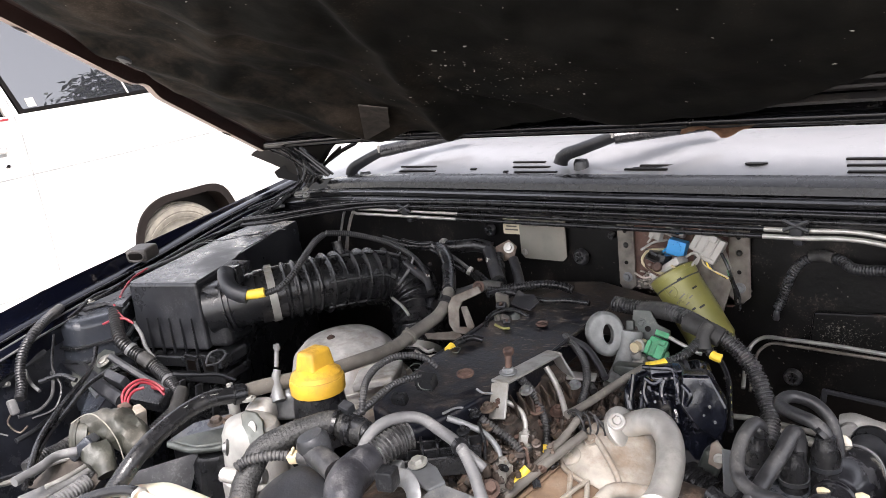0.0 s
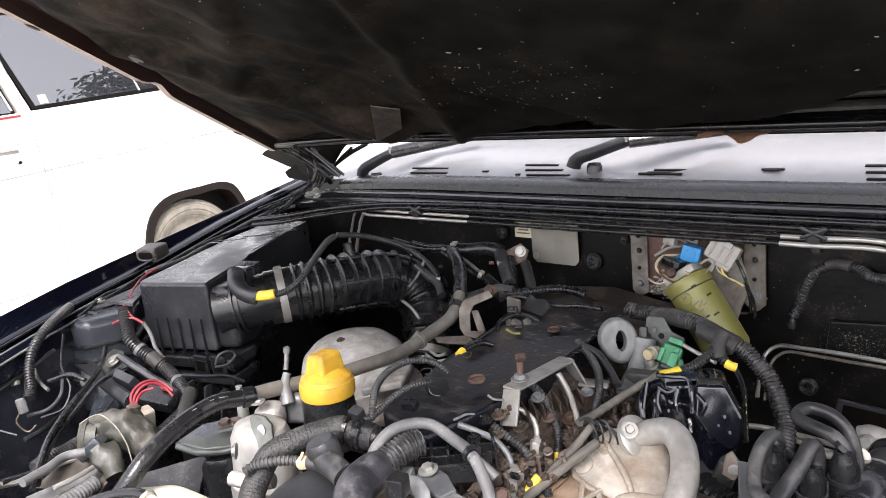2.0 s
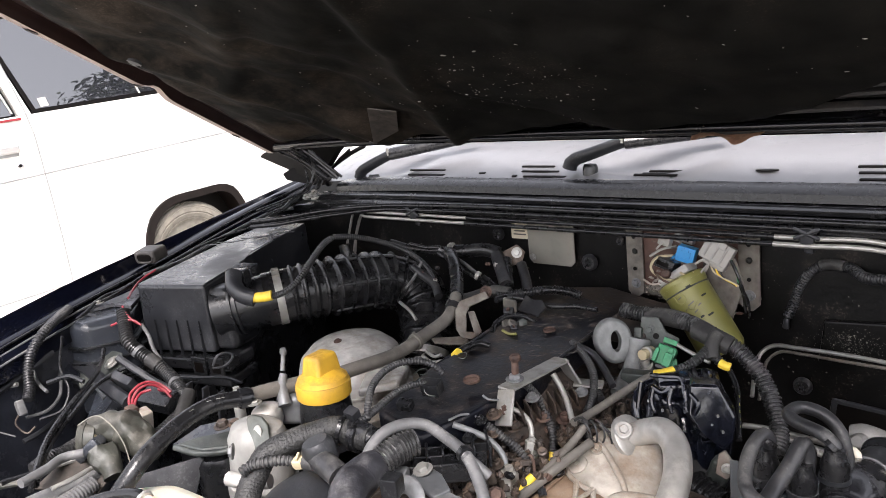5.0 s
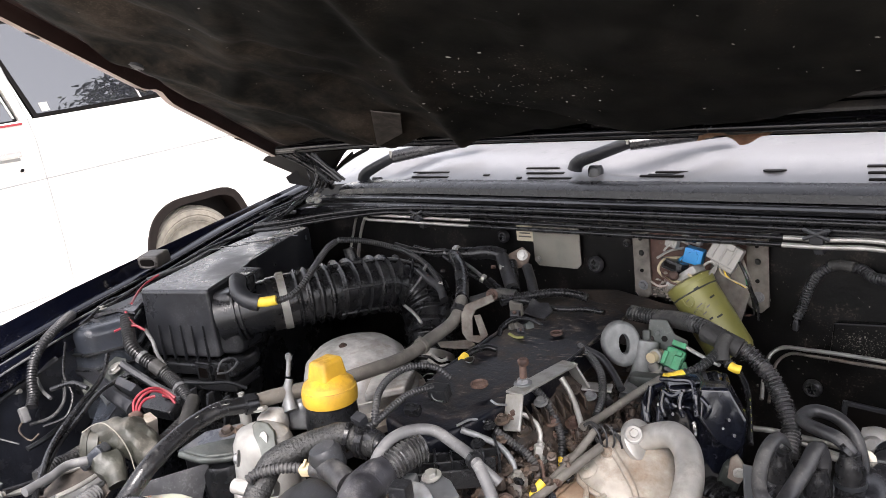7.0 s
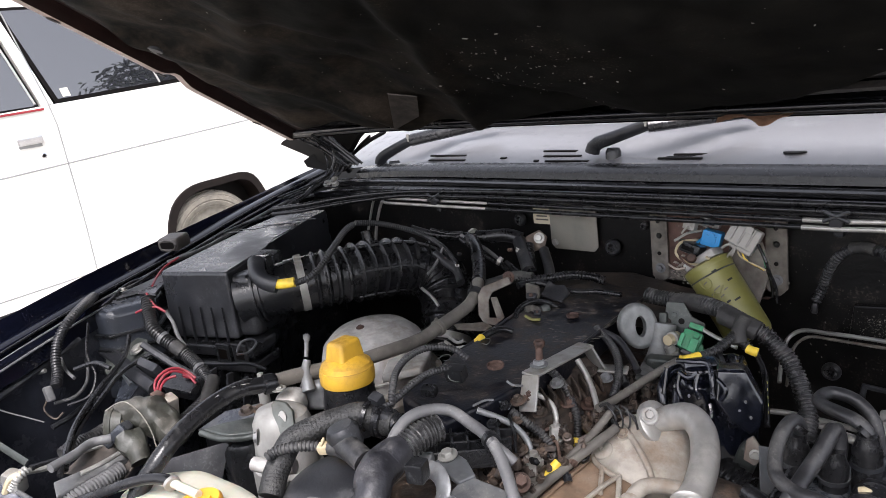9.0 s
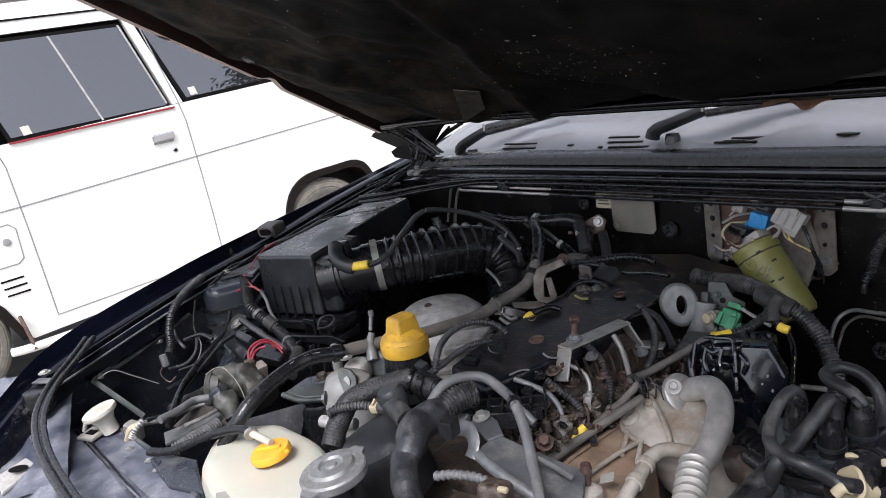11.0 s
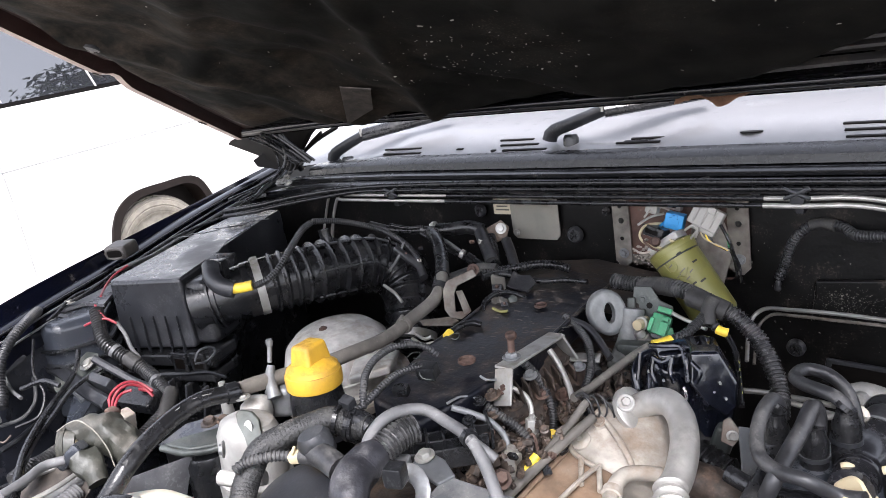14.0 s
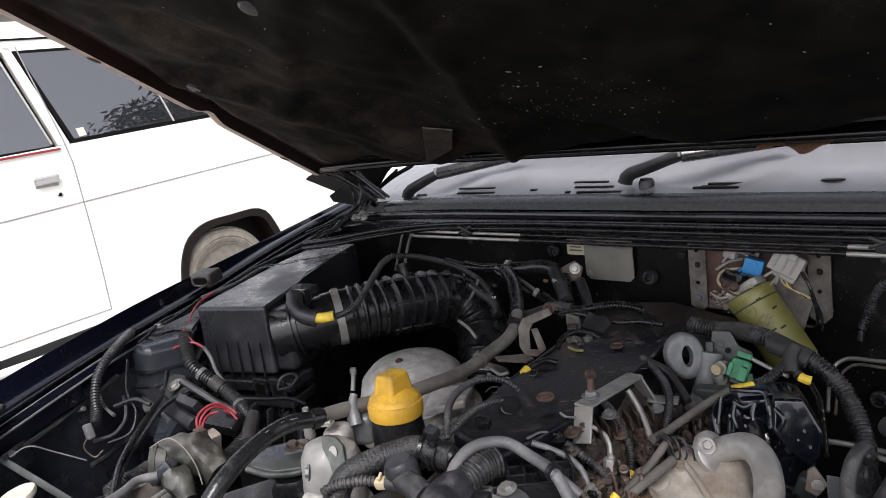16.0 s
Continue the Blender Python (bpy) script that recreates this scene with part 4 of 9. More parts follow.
part("side_step", sweep([(VX + 0.07, 0.40, 0.435), (VX + 0.10, 0.47, 0.436), (VX + 0.10, 1.3, 0.448), (VX + 0.10, 2.0, 0.462)], 0.024, 14), VAN_WHITE, van, "white tubular side step")
part("step_bracket", sweep([(VX + 0.02, 0.490, 0.60), (VX + 0.07, 0.495, 0.54), (VX + 0.125, 0.505, 0.425)], 0.010, 8), RUST, van, "rusty step bracket")


# ---- tall tree across the yard, seen only in the van's windows ----
tree = thing("tree", "broad dark tree with layered foliage across the yard", "tree", (16.4, 14.6, GROUND_Z))
BARK = material("bark", (0.09, 0.07, 0.05), 0.9, 0.0, 0.3, 8, bump=0.5, bump_scale=12)
FOLIAGE = material("dark_foliage", (0.035, 0.050, 0.026), 0.8, 0.0, 0.35, 3)
part("trunk", sweep([(16.4, 14.6, GROUND_Z), (16.5, 14.6, 3), (16.3, 14.7, 6.5), (16.4, 14.6, 9.3)], lambda s, L: 0.28 - 0.24 * s / L, 10, 0.4), BARK, tree)
rt = random.Random(12)
leaf_v, leaf_f = [], []
for i in range(34):
    h = 7.4 + 2.0 * (i / 34) ** 1.1
    a = i * 2.4 + rt.uniform(-0.3, 0.3)
    reach = (4.2 - 1.8 * (i / 34)) * rt.uniform(0.7, 1.15)
    root = Vector((16.4, 14.6, h))
    tip = root + Vector((math.cos(a) * reach, math.sin(a) * reach, rt.uniform(-0.2, 0.4)))
    part("limb", sweep([root, root.lerp(tip, 0.5) + Vector((0, 0, 0.25)), tip], lambda s, L: 0.07 - 0.055 * s / L, 6, 0.3), BARK, tree)
    for k in range(110):
        f = rt.uniform(0.25, 1.05)
        c = root.lerp(tip, f) + Vector((rt.gauss(0, 0.32), rt.gauss(0, 0.32), rt.gauss(0.05, 0.10)))
        m4 = Euler((rt.uniform(-0.6, 0.6), rt.uniform(-0.6, 0.6), rt.uniform(0, 6.3))).to_matrix()
        s = rt.uniform(0.12, 0.26)
        b0 = len(leaf_v)
        leaf_v += [c + m4 @ Vector(q) * s for q in ((-1, 0, 0), (0, -0.35, 0.1), (1, 0, 0), (0, 0.35, 0.1))]
        leaf_f.append((b0, b0 + 1, b0 + 2, b0 + 3))
crown_me = bpy.data.meshes.new("crown")
crown_me.from_pydata([v - Vector(tree.location) for v in leaf_v], [], leaf_f)
crown_me.materials.append(FOLIAGE)
crown = new("crown", crown_me)
crown.parent = tree
crown["label"] = "layered dark green foliage"


# ---- on the firewall ----


def wall_plate(x0, x1, z0, z1, t, y=1.018, corner=0.006):
    """An upright plate on the firewall with clipped corners."""
    c = corner
    pts = [(x0 + c, z0), (x1 - c, z0), (x1, z0 + c), (x1, z1 - c), (x1 - c, z1), (x0 + c, z1), (x0, z1 - c), (x0, z0 + c)]
    return plate(pts, t, basis((0, y, 0), (0, -1, 0), (1, 0, 0)), 0.001)


lab = single("paper_label", wall_plate(-0.754, -0.718, 1.254, 1.281, 0.002, 1.017, 0.001), PAPER, "small cream paper label with printed rows", "label")
for i, (w, z) in enumerate(((0.026, 1.274), (0.022, 1.268), (0.026, 1.262))):
    part("print_row", box((w, 0.0006, 0.0025), Matrix.Translation((-0.736, 1.0146, z)), 0.0002, 1), INK, lab)
cover = single("cover_plate", wall_plate(-0.720, -0.630, 1.213, 1.295, 0.003, 1.017, 0.008), PALE_PLATE, "pale khaki metal cover plate screwed to the firewall", "plate")
part("screw", hexbolt(basis((-0.712, 1.0138, 1.224), (0, -1, 0)), 0.004, 0.003), STEEL, cover)
part("screw", hexbolt(basis((-0.640, 1.0138, 1.288), (0, -1, 0)), 0.004, 0.003), STEEL, cover)


def grommet(x, z, r):
    g = single("grommet", lathe([(r, 0), (r, 0.004), (r * 0.75, 0.008), (r * 0.5, 0.008), (r * 0.42, 0.003), (0, 0.003)], basis((x, 1.020, z), (0, -1, 0)), 24), RUBBER_DUSTY,
               "round ribbed black rubber grommet in the firewall", "grommet", "firewall grommets")
    for i in range(5):
        a = i * math.tau / 5 + 0.3
        part("rib", box((r * 0.6, 0.004, r * 0.16), basis((x + r * 0.45 * math.cos(a), 1.0135, z + r * 0.45 * math.sin(a)), (-math.sin(a), 0, math.cos(a)), (math.cos(a), 0, math.sin(a))), 0.001), RUBBER, g)
    return g


grommet(-0.605, 1.223, 0.0135)
grommet(-0.784, 1.259, 0.0115)
grommet(-0.283, 1.074, 0.0125)
grommet(-0.548, 1.262, 0.006)

SLOT = material("black_slot", (0.008, 0.008, 0.006), 0.6, 0.0, 0.2, 40)
# fuel filter mounting: rusty recess between two perforated brackets
recess = thing("filter_recess", "rust-red primed recess framed by perforated grey brackets", "bracket", (-0.434, 1.02, 1.17))
part("back_panel", wall_plate(-0.512, -0.355, 1.166, 1.296, 0.002, 1.020, 0.01), PRIMER, recess, "rust-red primed panel")
lump = wall_plate(-0.532, -0.36, 1.158, 1.196, 0.006, 1.020, 0.022)
part("lower_panel", lump, RECESS, recess)
for x0, x1, z0 in ((-0.536, -0.509, 1.176), (-0.366, -0.337, 1.176)):
    b = part("bracket", wall_plate(x0, x1, z0, 1.298, 0.004, 1.016, 0.010), RECESS, recess, "dusty grey perforated bracket")
    part("bolt", hexbolt(basis(((x0 + x1) / 2 + 0.001, 1.0118, 1.199), (0, -1, 0)), 0.0052, 0.005), SAGE_PALE, b)
    for z in (1.25, 1.29):
        part("push_clip", lathe([(0.0042, 0), (0.0046, 0.0015), (0.003, 0.004), (0, 0.0045)], basis(((x0 + x1) / 2 + 0.001, 1.0118, z), (0, -1, 0)), 12, 0.1), SLOT, b, "small black push clip")
    for z in (1.222, 1.272):
        part("hole", lathe([(0.003, 0), (0.003, 0.0012), (0, 0.0012)], basis(((x0 + x1) / 2, 1.0118, z), (0, -1, 0)), 10), VAN_DARK, b)
rq = random.Random(9)
foam = bmesh.new()
for _ in range(170):
    x, z = rq.gauss(-0.478, 0.011), rq.gauss(1.197, 0.008)
    s = rq.uniform(0.0012, 0.0032)
    add(foam, lathe([(0, -s * 0.6), (s * 0.8, -s * 0.2), (s, 0.1 * s), (s * 0.6, s * 0.6), (0, s * 0.8)], Matrix.Translation((x, 1.010 + rq.uniform(-0.004, 0.004), z)), 7, 0.2))
part("sealant", foam, SILICONE, recess, "crumbly pale sealant")
fl = plate([(-0.03, -0.05), (0.02, -0.055), (0.035, 0.0), (0.015, 0.055), (-0.02, 0.05)], 0.003, basis((-0.392, 1.008, 1.215), (0.1, -1, 0.15), (1, 0, 0)))
part("flap", fl, RECESS, recess, "bent grey metal flap")

# fuel filter: olive canister leaning to the right
ftop, fbot = Vector((-0.424, 0.957, 1.227)), Vector((-0.362, 0.942, 1.140))
fax = ftop - fbot
FL = fax.length
fm = basis(fbot, fax, (1, 0, 0))
ff = thing("fuel_filter", "olive green fuel filter canister with scratched lettering", "fuel filter", fbot)
R = 0.0315
part("canister", lathe([(0, -0.004), (R * 0.9, -0.003), (R, 0.004), (R, FL - 0.012), (R * 1.04, FL - 0.008), (R * 1.05, FL), (R * 0.98, FL + 0.004), (R * 0.7, FL + 0.007), (0, FL + 0.007)], fm, 40), OLIVE, ff)
part("seam_ring", lathe([(R * 1.05, FL - 0.004), (R * 1.07, FL - 0.001), (R * 1.05, FL + 0.003)], fm, 40), OLIVE, ff)

def on_canister(a, h, lift=1.0):
    return fm @ Vector((math.cos(a) * R * lift, math.sin(a) * R * lift, h))


for a, h, wd in ((-1.04, 0.096, 0.0070), (-0.64, 0.077, 0.0075), (-1.16, 0.052, 0.0055), (-0.80, 0.050, 0.0085)):
    nrm = fm.to_3x3() @ Vector((math.cos(a), math.sin(a), 0))
    part("slot", box((wd, 0.0026, 0.0012), basis(on_canister(a, h), nrm, fax.cross(nrm) + fax * 0.1), 0.0003, 1), SLOT, ff, "short black slot")
EMB = [(-1.84, 0.093), (-1.80, 0.082), (-1.58, 0.078), (-1.42, 0.081), (-1.38, 0.088), (-1.52, 0.092), (-1.74, 0.092)]
part("emboss", sweep([on_canister(a, h, 0.997) for a, h in EMB], 0.0012, 8, 0.002), OLIVE, ff, "embossed outline")
part("emboss", sweep([on_canister(a, h, 0.997) for a, h in ((-1.66, 0.066), (-1.50, 0.070), (-1.34, 0.066), (-1.18, 0.070), (-1.02, 0.074))], 0.0012, 8, 0.002), OLIVE, ff, "embossed outline")
for a, h, wd in ((-1.62, 0.087, 0.006), (-1.30, 0.074, 0.010), (-1.55, 0.070, 0.007), (-1.26, 0.062, 0.006), (-1.0, 0.068, 0.006)):
    nrm = fm.to_3x3() @ Vector((math.cos(a), math.sin(a), 0))
    part("print_bar", box((wd, 0.0016, 0.0006), basis(on_canister(a, h), nrm, fax.cross(nrm) + fax * 0.25), 0.0002, 1), INK, ff)
part("wire_ring", lathe([(R * 1.02, FL - 0.0145), (R * 1.045, FL - 0.0135), (R * 1.02, FL - 0.0125)], fm, 40), SAGE, ff, "thin wire ring")
part("cap_block", box((0.05, 0.035, 0.012), fm @ Matrix.Translation((0, 0, FL + 0.012)), 0.004), ALU, ff)

conn = [("blue_connector", (-0.425, 0.978, 1.262), (0.026, 0.020, 0.022), BLUE_PL, "bright blue plastic wiring connector", (0.15, -1, 0.1)),
        ("black_connector", (-0.446, 0.957, 1.252), (0.036, 0.018, 0.015), PLASTIC, "black plastic plug on brown wires", (-0.2, -1, 0.2)),
        ("white_connector", (-0.458, 0.983, 1.278), (0.018, 0.014, 0.014), WHITE_PL, "grey-white round wiring plug", (0.0, -1, 0.2)),
        ("metal_clip", (-0.441, 1.011, 1.276), (0.030, 0.012, 0.012), STEEL, "dull grey metal clip", (0.0, -1, 0.1))]
for nm, c, s, mt, lb, nd in conn:
    m4 = basis(c, nd, (1, 0, -0.25))
    ob = single(nm, box((s[0], s[2], s[1]), m4, 0.002, 2), mt, lb, "connector", "connectors above the filter")
    part("socket", box((s[0] * 0.55, s[2] * 0.45, 0.002), m4 @ Matrix.Translation((0, 0, s[1] / 2)), 0.0006), VAN_DARK if mt not in (WHITE_PL, BLUE_PL) else mt, ob)
    part("latch", box((s[0] * 0.3, s[2] * 0.25, 0.003), m4 @ Matrix.Translation((0, s[2] * 0.3, s[1] / 2)), 0.0008), mt, ob)
wires = [([(-0.444, 0.975, 1.259), (-0.458, 0.950, 1.261), (-0.458, 0.933, 1.250), (-0.447, 0.938, 1.237), (-0.428, 0.939, 1.234)], BEIGE, "tan wire loop"),
         ([(-0.446, 0.991, 1.268), (-0.457, 0.968, 1.269), (-0.465, 0.946, 1.264)], WHITE_PL, "white wire stub"),
         ([(-0.365, 0.975, 1.261), (-0.354, 0.971, 1.247), (-0.350, 0.969, 1.230)], GREEN_PL, "green wire"),
         ([(-0.351, 0.969, 1.232), (-0.346, 0.973, 1.212), (-0.345, 0.978, 1.186)], RUBBER, "black taped wire"),
         ([(-0.350, 0.969, 1.230), (-0.340, 0.974, 1.204), (-0.340, 0.979, 1.178)], RUBBER, "black taped wire"),
         ([(-0.441, 0.943, 1.240), (-0.424, 0.940, 1.230), (-0.406, 0.944, 1.234), (-0.395, 0.957, 1.246), (-0.387, 0.969, 1.258)], WHITE_PL, "dirty white wire")]
wc = thing("white_connector", "large milky white multi-pin connector block", "connector", (-0.380, 0.978, 1.255), "connectors above the filter")
wm = basis((-0.381, 0.978, 1.268), (0.15, -0.95, 0.25), (0.86, 0, -0.42)) @ Matrix.Scale(0.9, 4)
part("body", box((0.046, 0.034, 0.022), wm, 0.003, 2), WHITE_PL, wc)
for i in range(3):
    part("key_rib", box((0.003, 0.030, 0.004), wm @ Matrix.Translation((-0.014 + 0.013 * i, 0.002, 0.012)), 0.001, 1), WHITE_PL, wc)
part("latch", box((0.012, 0.010, 0.006), wm @ Matrix.Translation((0.004, 0.013, 0.012)), 0.0015), WHITE_PL, wc)
part("skirt", box((0.036, 0.008, 0.016), wm @ Matrix.Translation((0.004, -0.019, 0.0)), 0.002), WHITE_PL, wc)
for i in range(3):
    a_ = wm @ Vector((0.002 + 0.008 * i, -0.022, 0.004))
    part("lead", sweep([a_, a_ + Vector((0.003, -0.001, -0.008)), Vector((-0.350 - 0.002 * i, 0.968, 1.226))], 0.0012, 8), (BEIGE, YELLOW_TAPE, RUBBER)[i], wc, ("cream lead", "yellow lead", "black lead")[i])
for pts, mt, lb in wires:
    hose("wire", pts, 0.0022, mt, lb + " by the fuel filter", "wire", 8, group="wires by the filter")

# metal lines along the firewall
PIPE_Y, PIPE_Z = 0.966, 1.2925
for i, (dz, dy) in enumerate(((0.004, 0.006), (-0.004, 0.0))):
    hose("metal_line", [(-1.165, 1.012, 1.20 - 0.01 * i), (-1.135, 1.0, 1.245), (-1.105, 0.99 + dy, 1.285 + dz), (-1.06, PIPE_Y + dy, PIPE_Z + dz), (-0.93, PIPE_Y + dy, PIPE_Z + dz), (-0.81, PIPE_Y + dy, PIPE_Z + dz)], 0.0034,
         ALU_BRIGHT, "bare aluminium fuel line clipped along the firewall", "pipe", 10, group="fuel lines")
    hose("metal_line", [(-0.815, PIPE_Y + dy, PIPE_Z + dz), (-0.55, PIPE_Y + dy, PIPE_Z + dz), (-0.305, PIPE_Y + dy, PIPE_Z + dz)], 0.0042, RUBBER, "black sleeved section of the fuel line", "pipe", 10, group="fuel lines")
    hose("metal_line", [(-0.31, PIPE_Y + dy, PIPE_Z + dz), (-0.26, PIPE_Y + dy, PIPE_Z + dz), (-0.20, PIPE_Y + dy + 0.005, PIPE_Z + dz), (-0.10, PIPE_Y + dy + 0.01, PIPE_Z + dz - 0.016), (0.1, PIPE_Y + 0.02, PIPE_Z - 0.02 + dz)], 0.0040,
         ALU_BRIGHT, "bare aluminium fuel line clipped along the firewall", "pipe", 10, group="fuel lines")
hose("metal_line", [(-1.19, 1.012, 1.20), (-1.155, 1.0, 1.25), (-1.12, 0.985, 1.288), (-1.09, 0.975, 1.297)], 0.003, ALU_BRIGHT, "bare aluminium fuel line clipped along the firewall", "pipe", 10, group="fuel lines")
for x in (-0.937, -0.265):
    cl = thing("pipe_clip", "black plastic pipe clip on the firewall", "clip", (x, 0.975, 1.297), "pipe clips")
    part("body", box((0.018, 0.016, 0.020), Matrix.Translation((x, 0.972, 1.297)), 0.004), PLASTIC_DUSTY, cl)
    part("wing", box((0.034, 0.005, 0.005), Matrix.Translation((x, 0.965, 1.304)) @ Matrix.Rotation(0.4, 4, "Y"), 0.002), PLASTIC_DUSTY, cl)
    part("wing", box((0.034, 0.005, 0.005), Matrix.Translation((x, 0.965, 1.304)) @ Matrix.Rotation(-0.4, 4, "Y"), 0.002), PLASTIC_DUSTY, cl)
    part("stalk", box((0.012, 0.03, 0.02), Matrix.Translation((x, 0.99, 1.285)), 0.003), PLASTIC_DUSTY, cl)

hose("heater_pipe", [(-0.329, 0.952, 1.076), (-0.335, 0.981, 1.096), (-0.336, 1.008, 1.116), (-0.323, 1.016, 1.127), (-0.286, 1.008, 1.133), (-0.229, 0.997, 1.138), (-0.172, 0.985, 1.141), (-0.130, 0.980, 1.142)], 0.0034, STEEL, "dull metal heater pipe bent along the firewall", "pipe", 10, group="heater pipes")
hose("heater_pipe", [(-0.321, 0.956, 1.071), (-0.326, 0.986, 1.090), (-0.327, 1.012, 1.107), (-0.314, 1.020, 1.118), (-0.280, 1.010, 1.124), (-0.229, 0.994, 1.130), (-0.172, 0.983, 1.134), (-0.129, 0.978, 1.135)], 0.0026, RECESS, "dull metal heater pipe bent along the firewall", "pipe", 10, group="heater pipes")
hose("metal_line", [(-0.330, 0.880, 1.068), (-0.302, 0.901, 1.061), (-0.263, 0.906, 1.058), (-0.198, 0.894, 1.062)], 0.0045, STEEL, "dull steel line low on the firewall", "pipe", 10, group="low lines")
hose("metal_line", [(-0.276, 0.906, 1.052), (-0.232, 0.912, 1.042), (-0.173, 0.884, 1.052)], 0.0045, ALU, "dull steel line low on the firewall", "pipe", 10, group="low lines")
conduit("wiring_conduit", [(-0.304, 1.020, 1.171), (-0.297, 1.026, 1.189), (-0.288, 1.024, 1.218), (-0.273, 1.023, 1.240), (-0.257, 1.027, 1.249)], 0.0080, "ribbed black conduit hanging on the firewall", mat=RUBBER_DUSTY)
conduit("wiring_conduit", [(-0.243, 1.025, 1.248), (-0.226, 1.019, 1.248), (-0.208, 1.005, 1.242), (-0.178, 0.990, 1.246), (-0.132, 0.978, 1.254)], 0.0085, "ribbed black conduit running along the firewall", mat=RUBBER_DUSTY)
hose("taped_harness", [(-0.264, 1.027, 1.247), (-0.250, 1.026, 1.250), (-0.233, 1.020, 1.249)], 0.0095, TAPE, "taped joint between two conduits", "harness", 12)
single("conduit_end", box((0.009, 0.009, 0.016), basis((-0.304, 1.017, 1.163), (0.1, 0, 1)), 0.003, 2, 0.8), RUBBER_DUSTY, "grey plastic plug at a conduit's end", "connector")
# embossed panel and bracket low on the right of the firewall
emb = thing("embossed_panel", "black stamped panel crusted with mud", "panel", (-0.22, 1.02, 1.12))
part("frame", plate([(-0.263, 1.115), (-0.06, 1.13), (-0.06, 1.19), (-0.256, 1.175)], 0.008, basis((0, 1.02, 0), (0, -1, 0), (1, 0, 0)), 0.003), FIREWALL, emb)
DUST_M = material("dry_mud", (0.10, 0.095, 0.08), 0.9, 0.0, 0.4, 60)
mudb = bmesh.new()
for _ in range(420):
    x, z = rq.gauss(-0.220, 0.024), rq.gauss(1.150, 0.010)
    s = rq.uniform(0.0002, 0.0006) * (2.6 if rq.random() < 0.05 else 1)
    add(mudb, lathe([(s, 0), (s * 0.7, s * 0.5), (0, s * 0.6)], basis((x, 1.0105, z), (0, -1, 0), (1, 0, rq.random())), 6, 0.25))
mud = part("mud", mudb, DUST_M, emb, "grey-green dried mud")
mud["kind"] = "stuff"
LEVER_METAL = material("dull_grey_casting", (0.24, 0.235, 0.225), 0.5, 0.3, 0.3, 60, (0.12, 0.10, 0.085), 0.42, 30, 0.5, 120)
brk = thing("pedal_bracket", "dusty metal bracket in a slot of the firewall", "bracket", (-0.20, 1.0, 1.05))
part("slot_frame", plate([(-0.25, 1.03), (-0.05, 1.02), (-0.05, 1.055), (-0.245, 1.066)], 0.006, basis((0, 1.018, 0), (0, -1, 0), (1, 0, 0)), 0.002), PLASTIC_DUSTY, brk)
part("slot", plate([(-0.243, 1.02), (-0.05, 1.01), (-0.05, 1.05), (-0.238, 1.060)], 0.007, basis((0, 1.018, 0), (0, -1, 0), (1, 0, 0)), 0.001), VAN_DARK, brk)
part("lever", sweep([(-0.188, 0.86, 1.102), (-0.177, 0.86, 1.104), (-0.159, 0.86, 1.105), (-0.143, 0.86, 1.102), (-0.135, 0.86, 1.093), (-0.133, 0.858, 1.084)], lambda q, L: 0.0100 + 0.0018 * math.sin(q / L * 9.0), 16, 0.003, flat=0.75, rough=0.2), LEVER_METAL, brk, "cast metal lever")
part("boss", lathe([(0.0, 0.010), (0.006, 0.010), (0.0095, 0.006), (0.010, -0.008), (0, -0.008)], basis((-0.176, 0.848, 1.100), (-0.1, -0.9, 0.4)), 18, 0.08), LEVER_METAL, brk)
part("arm", sweep([(-0.176, 0.86, 1.096), (-0.188, 0.86, 1.088), (-0.196, 0.86, 1.075), (-0.202, 0.86, 1.069)], lambda q, L: 0.0085 - 0.004 * q / L, 12), LEVER_METAL, brk)
part("rod", sweep([(-0.200, 0.86, 1.071), (-0.210, 0.86, 1.066), (-0.222, 0.862, 1.066)], 0.0042, 10), ALU_BRIGHT, brk, "bright rod end")
part("cap_ring", lathe([(0.020, -0.006), (0.021, 0.0), (0.019, 0.006), (0, 0.008)], basis((-0.145, 0.800, 1.114), Vector((-0.004, 0.185, -0.038))), 24), PLASTIC, brk, "black rubber end ring")
mud2 = bmesh.new()
for _ in range(200):
    x, z = rq.uniform(-1.0, 0.1), rq.uniform(1.0, 1.29)
    s = rq.uniform(0.0004, 0.0013) * (1.8 if rq.random() < 0.08 else 1)
    add(mud2, lathe([(s, 0), (s * 0.6, s * 0.5), (0, s * 0.55)], basis((x, 1.018, z), (0, -1, 0), (1, 0, rq.random())) @ Matrix.Diagonal((1, rq.uniform(0.7, 2), 1, 1)), 6))
splash = part("mud_specks", mud2, DUST_M, truck)
splash["kind"] = "stuff"

# ---- wipers and leaf ----
def wiper(px, py, pz, tip, tip2, n):
    w = thing("wiper", "black wiper arm folded on the cowl", "wiper", (px, py, pz), "wipers")
    part("pivot", lathe([(0.013, -0.012), (0.013, 0.006), (0.010, 0.012), (0, 0.013)], basis((px + 0.035, py + 0.008, pz - 0.006), (0, 0.1, 1)), 20), PLASTIC, w, "black pivot nut")
    part("arm_cover", sweep([(px, py, pz), (px + 0.006, py, pz + 0.012), (px * 0.55 + tip[0] * 0.45, py + 0.004, pz * 0.5 + tip[2] * 0.5 + 0.004), tip], lambda s, L: 0.013 - 0.002 * s / L, 12, flat=0.75), PLASTIC_DUSTY, w)
    part("arm", sweep([tip, tip2], 0.0150, 10, flat=0.7), RUBBER, w)
    part("cap", box((0.006, 0.004, 0.016), Matrix.Translation(Vector(tip) + Vector((0.0, -0.008, 0.006))), 0.001), STEEL, w)
    return w


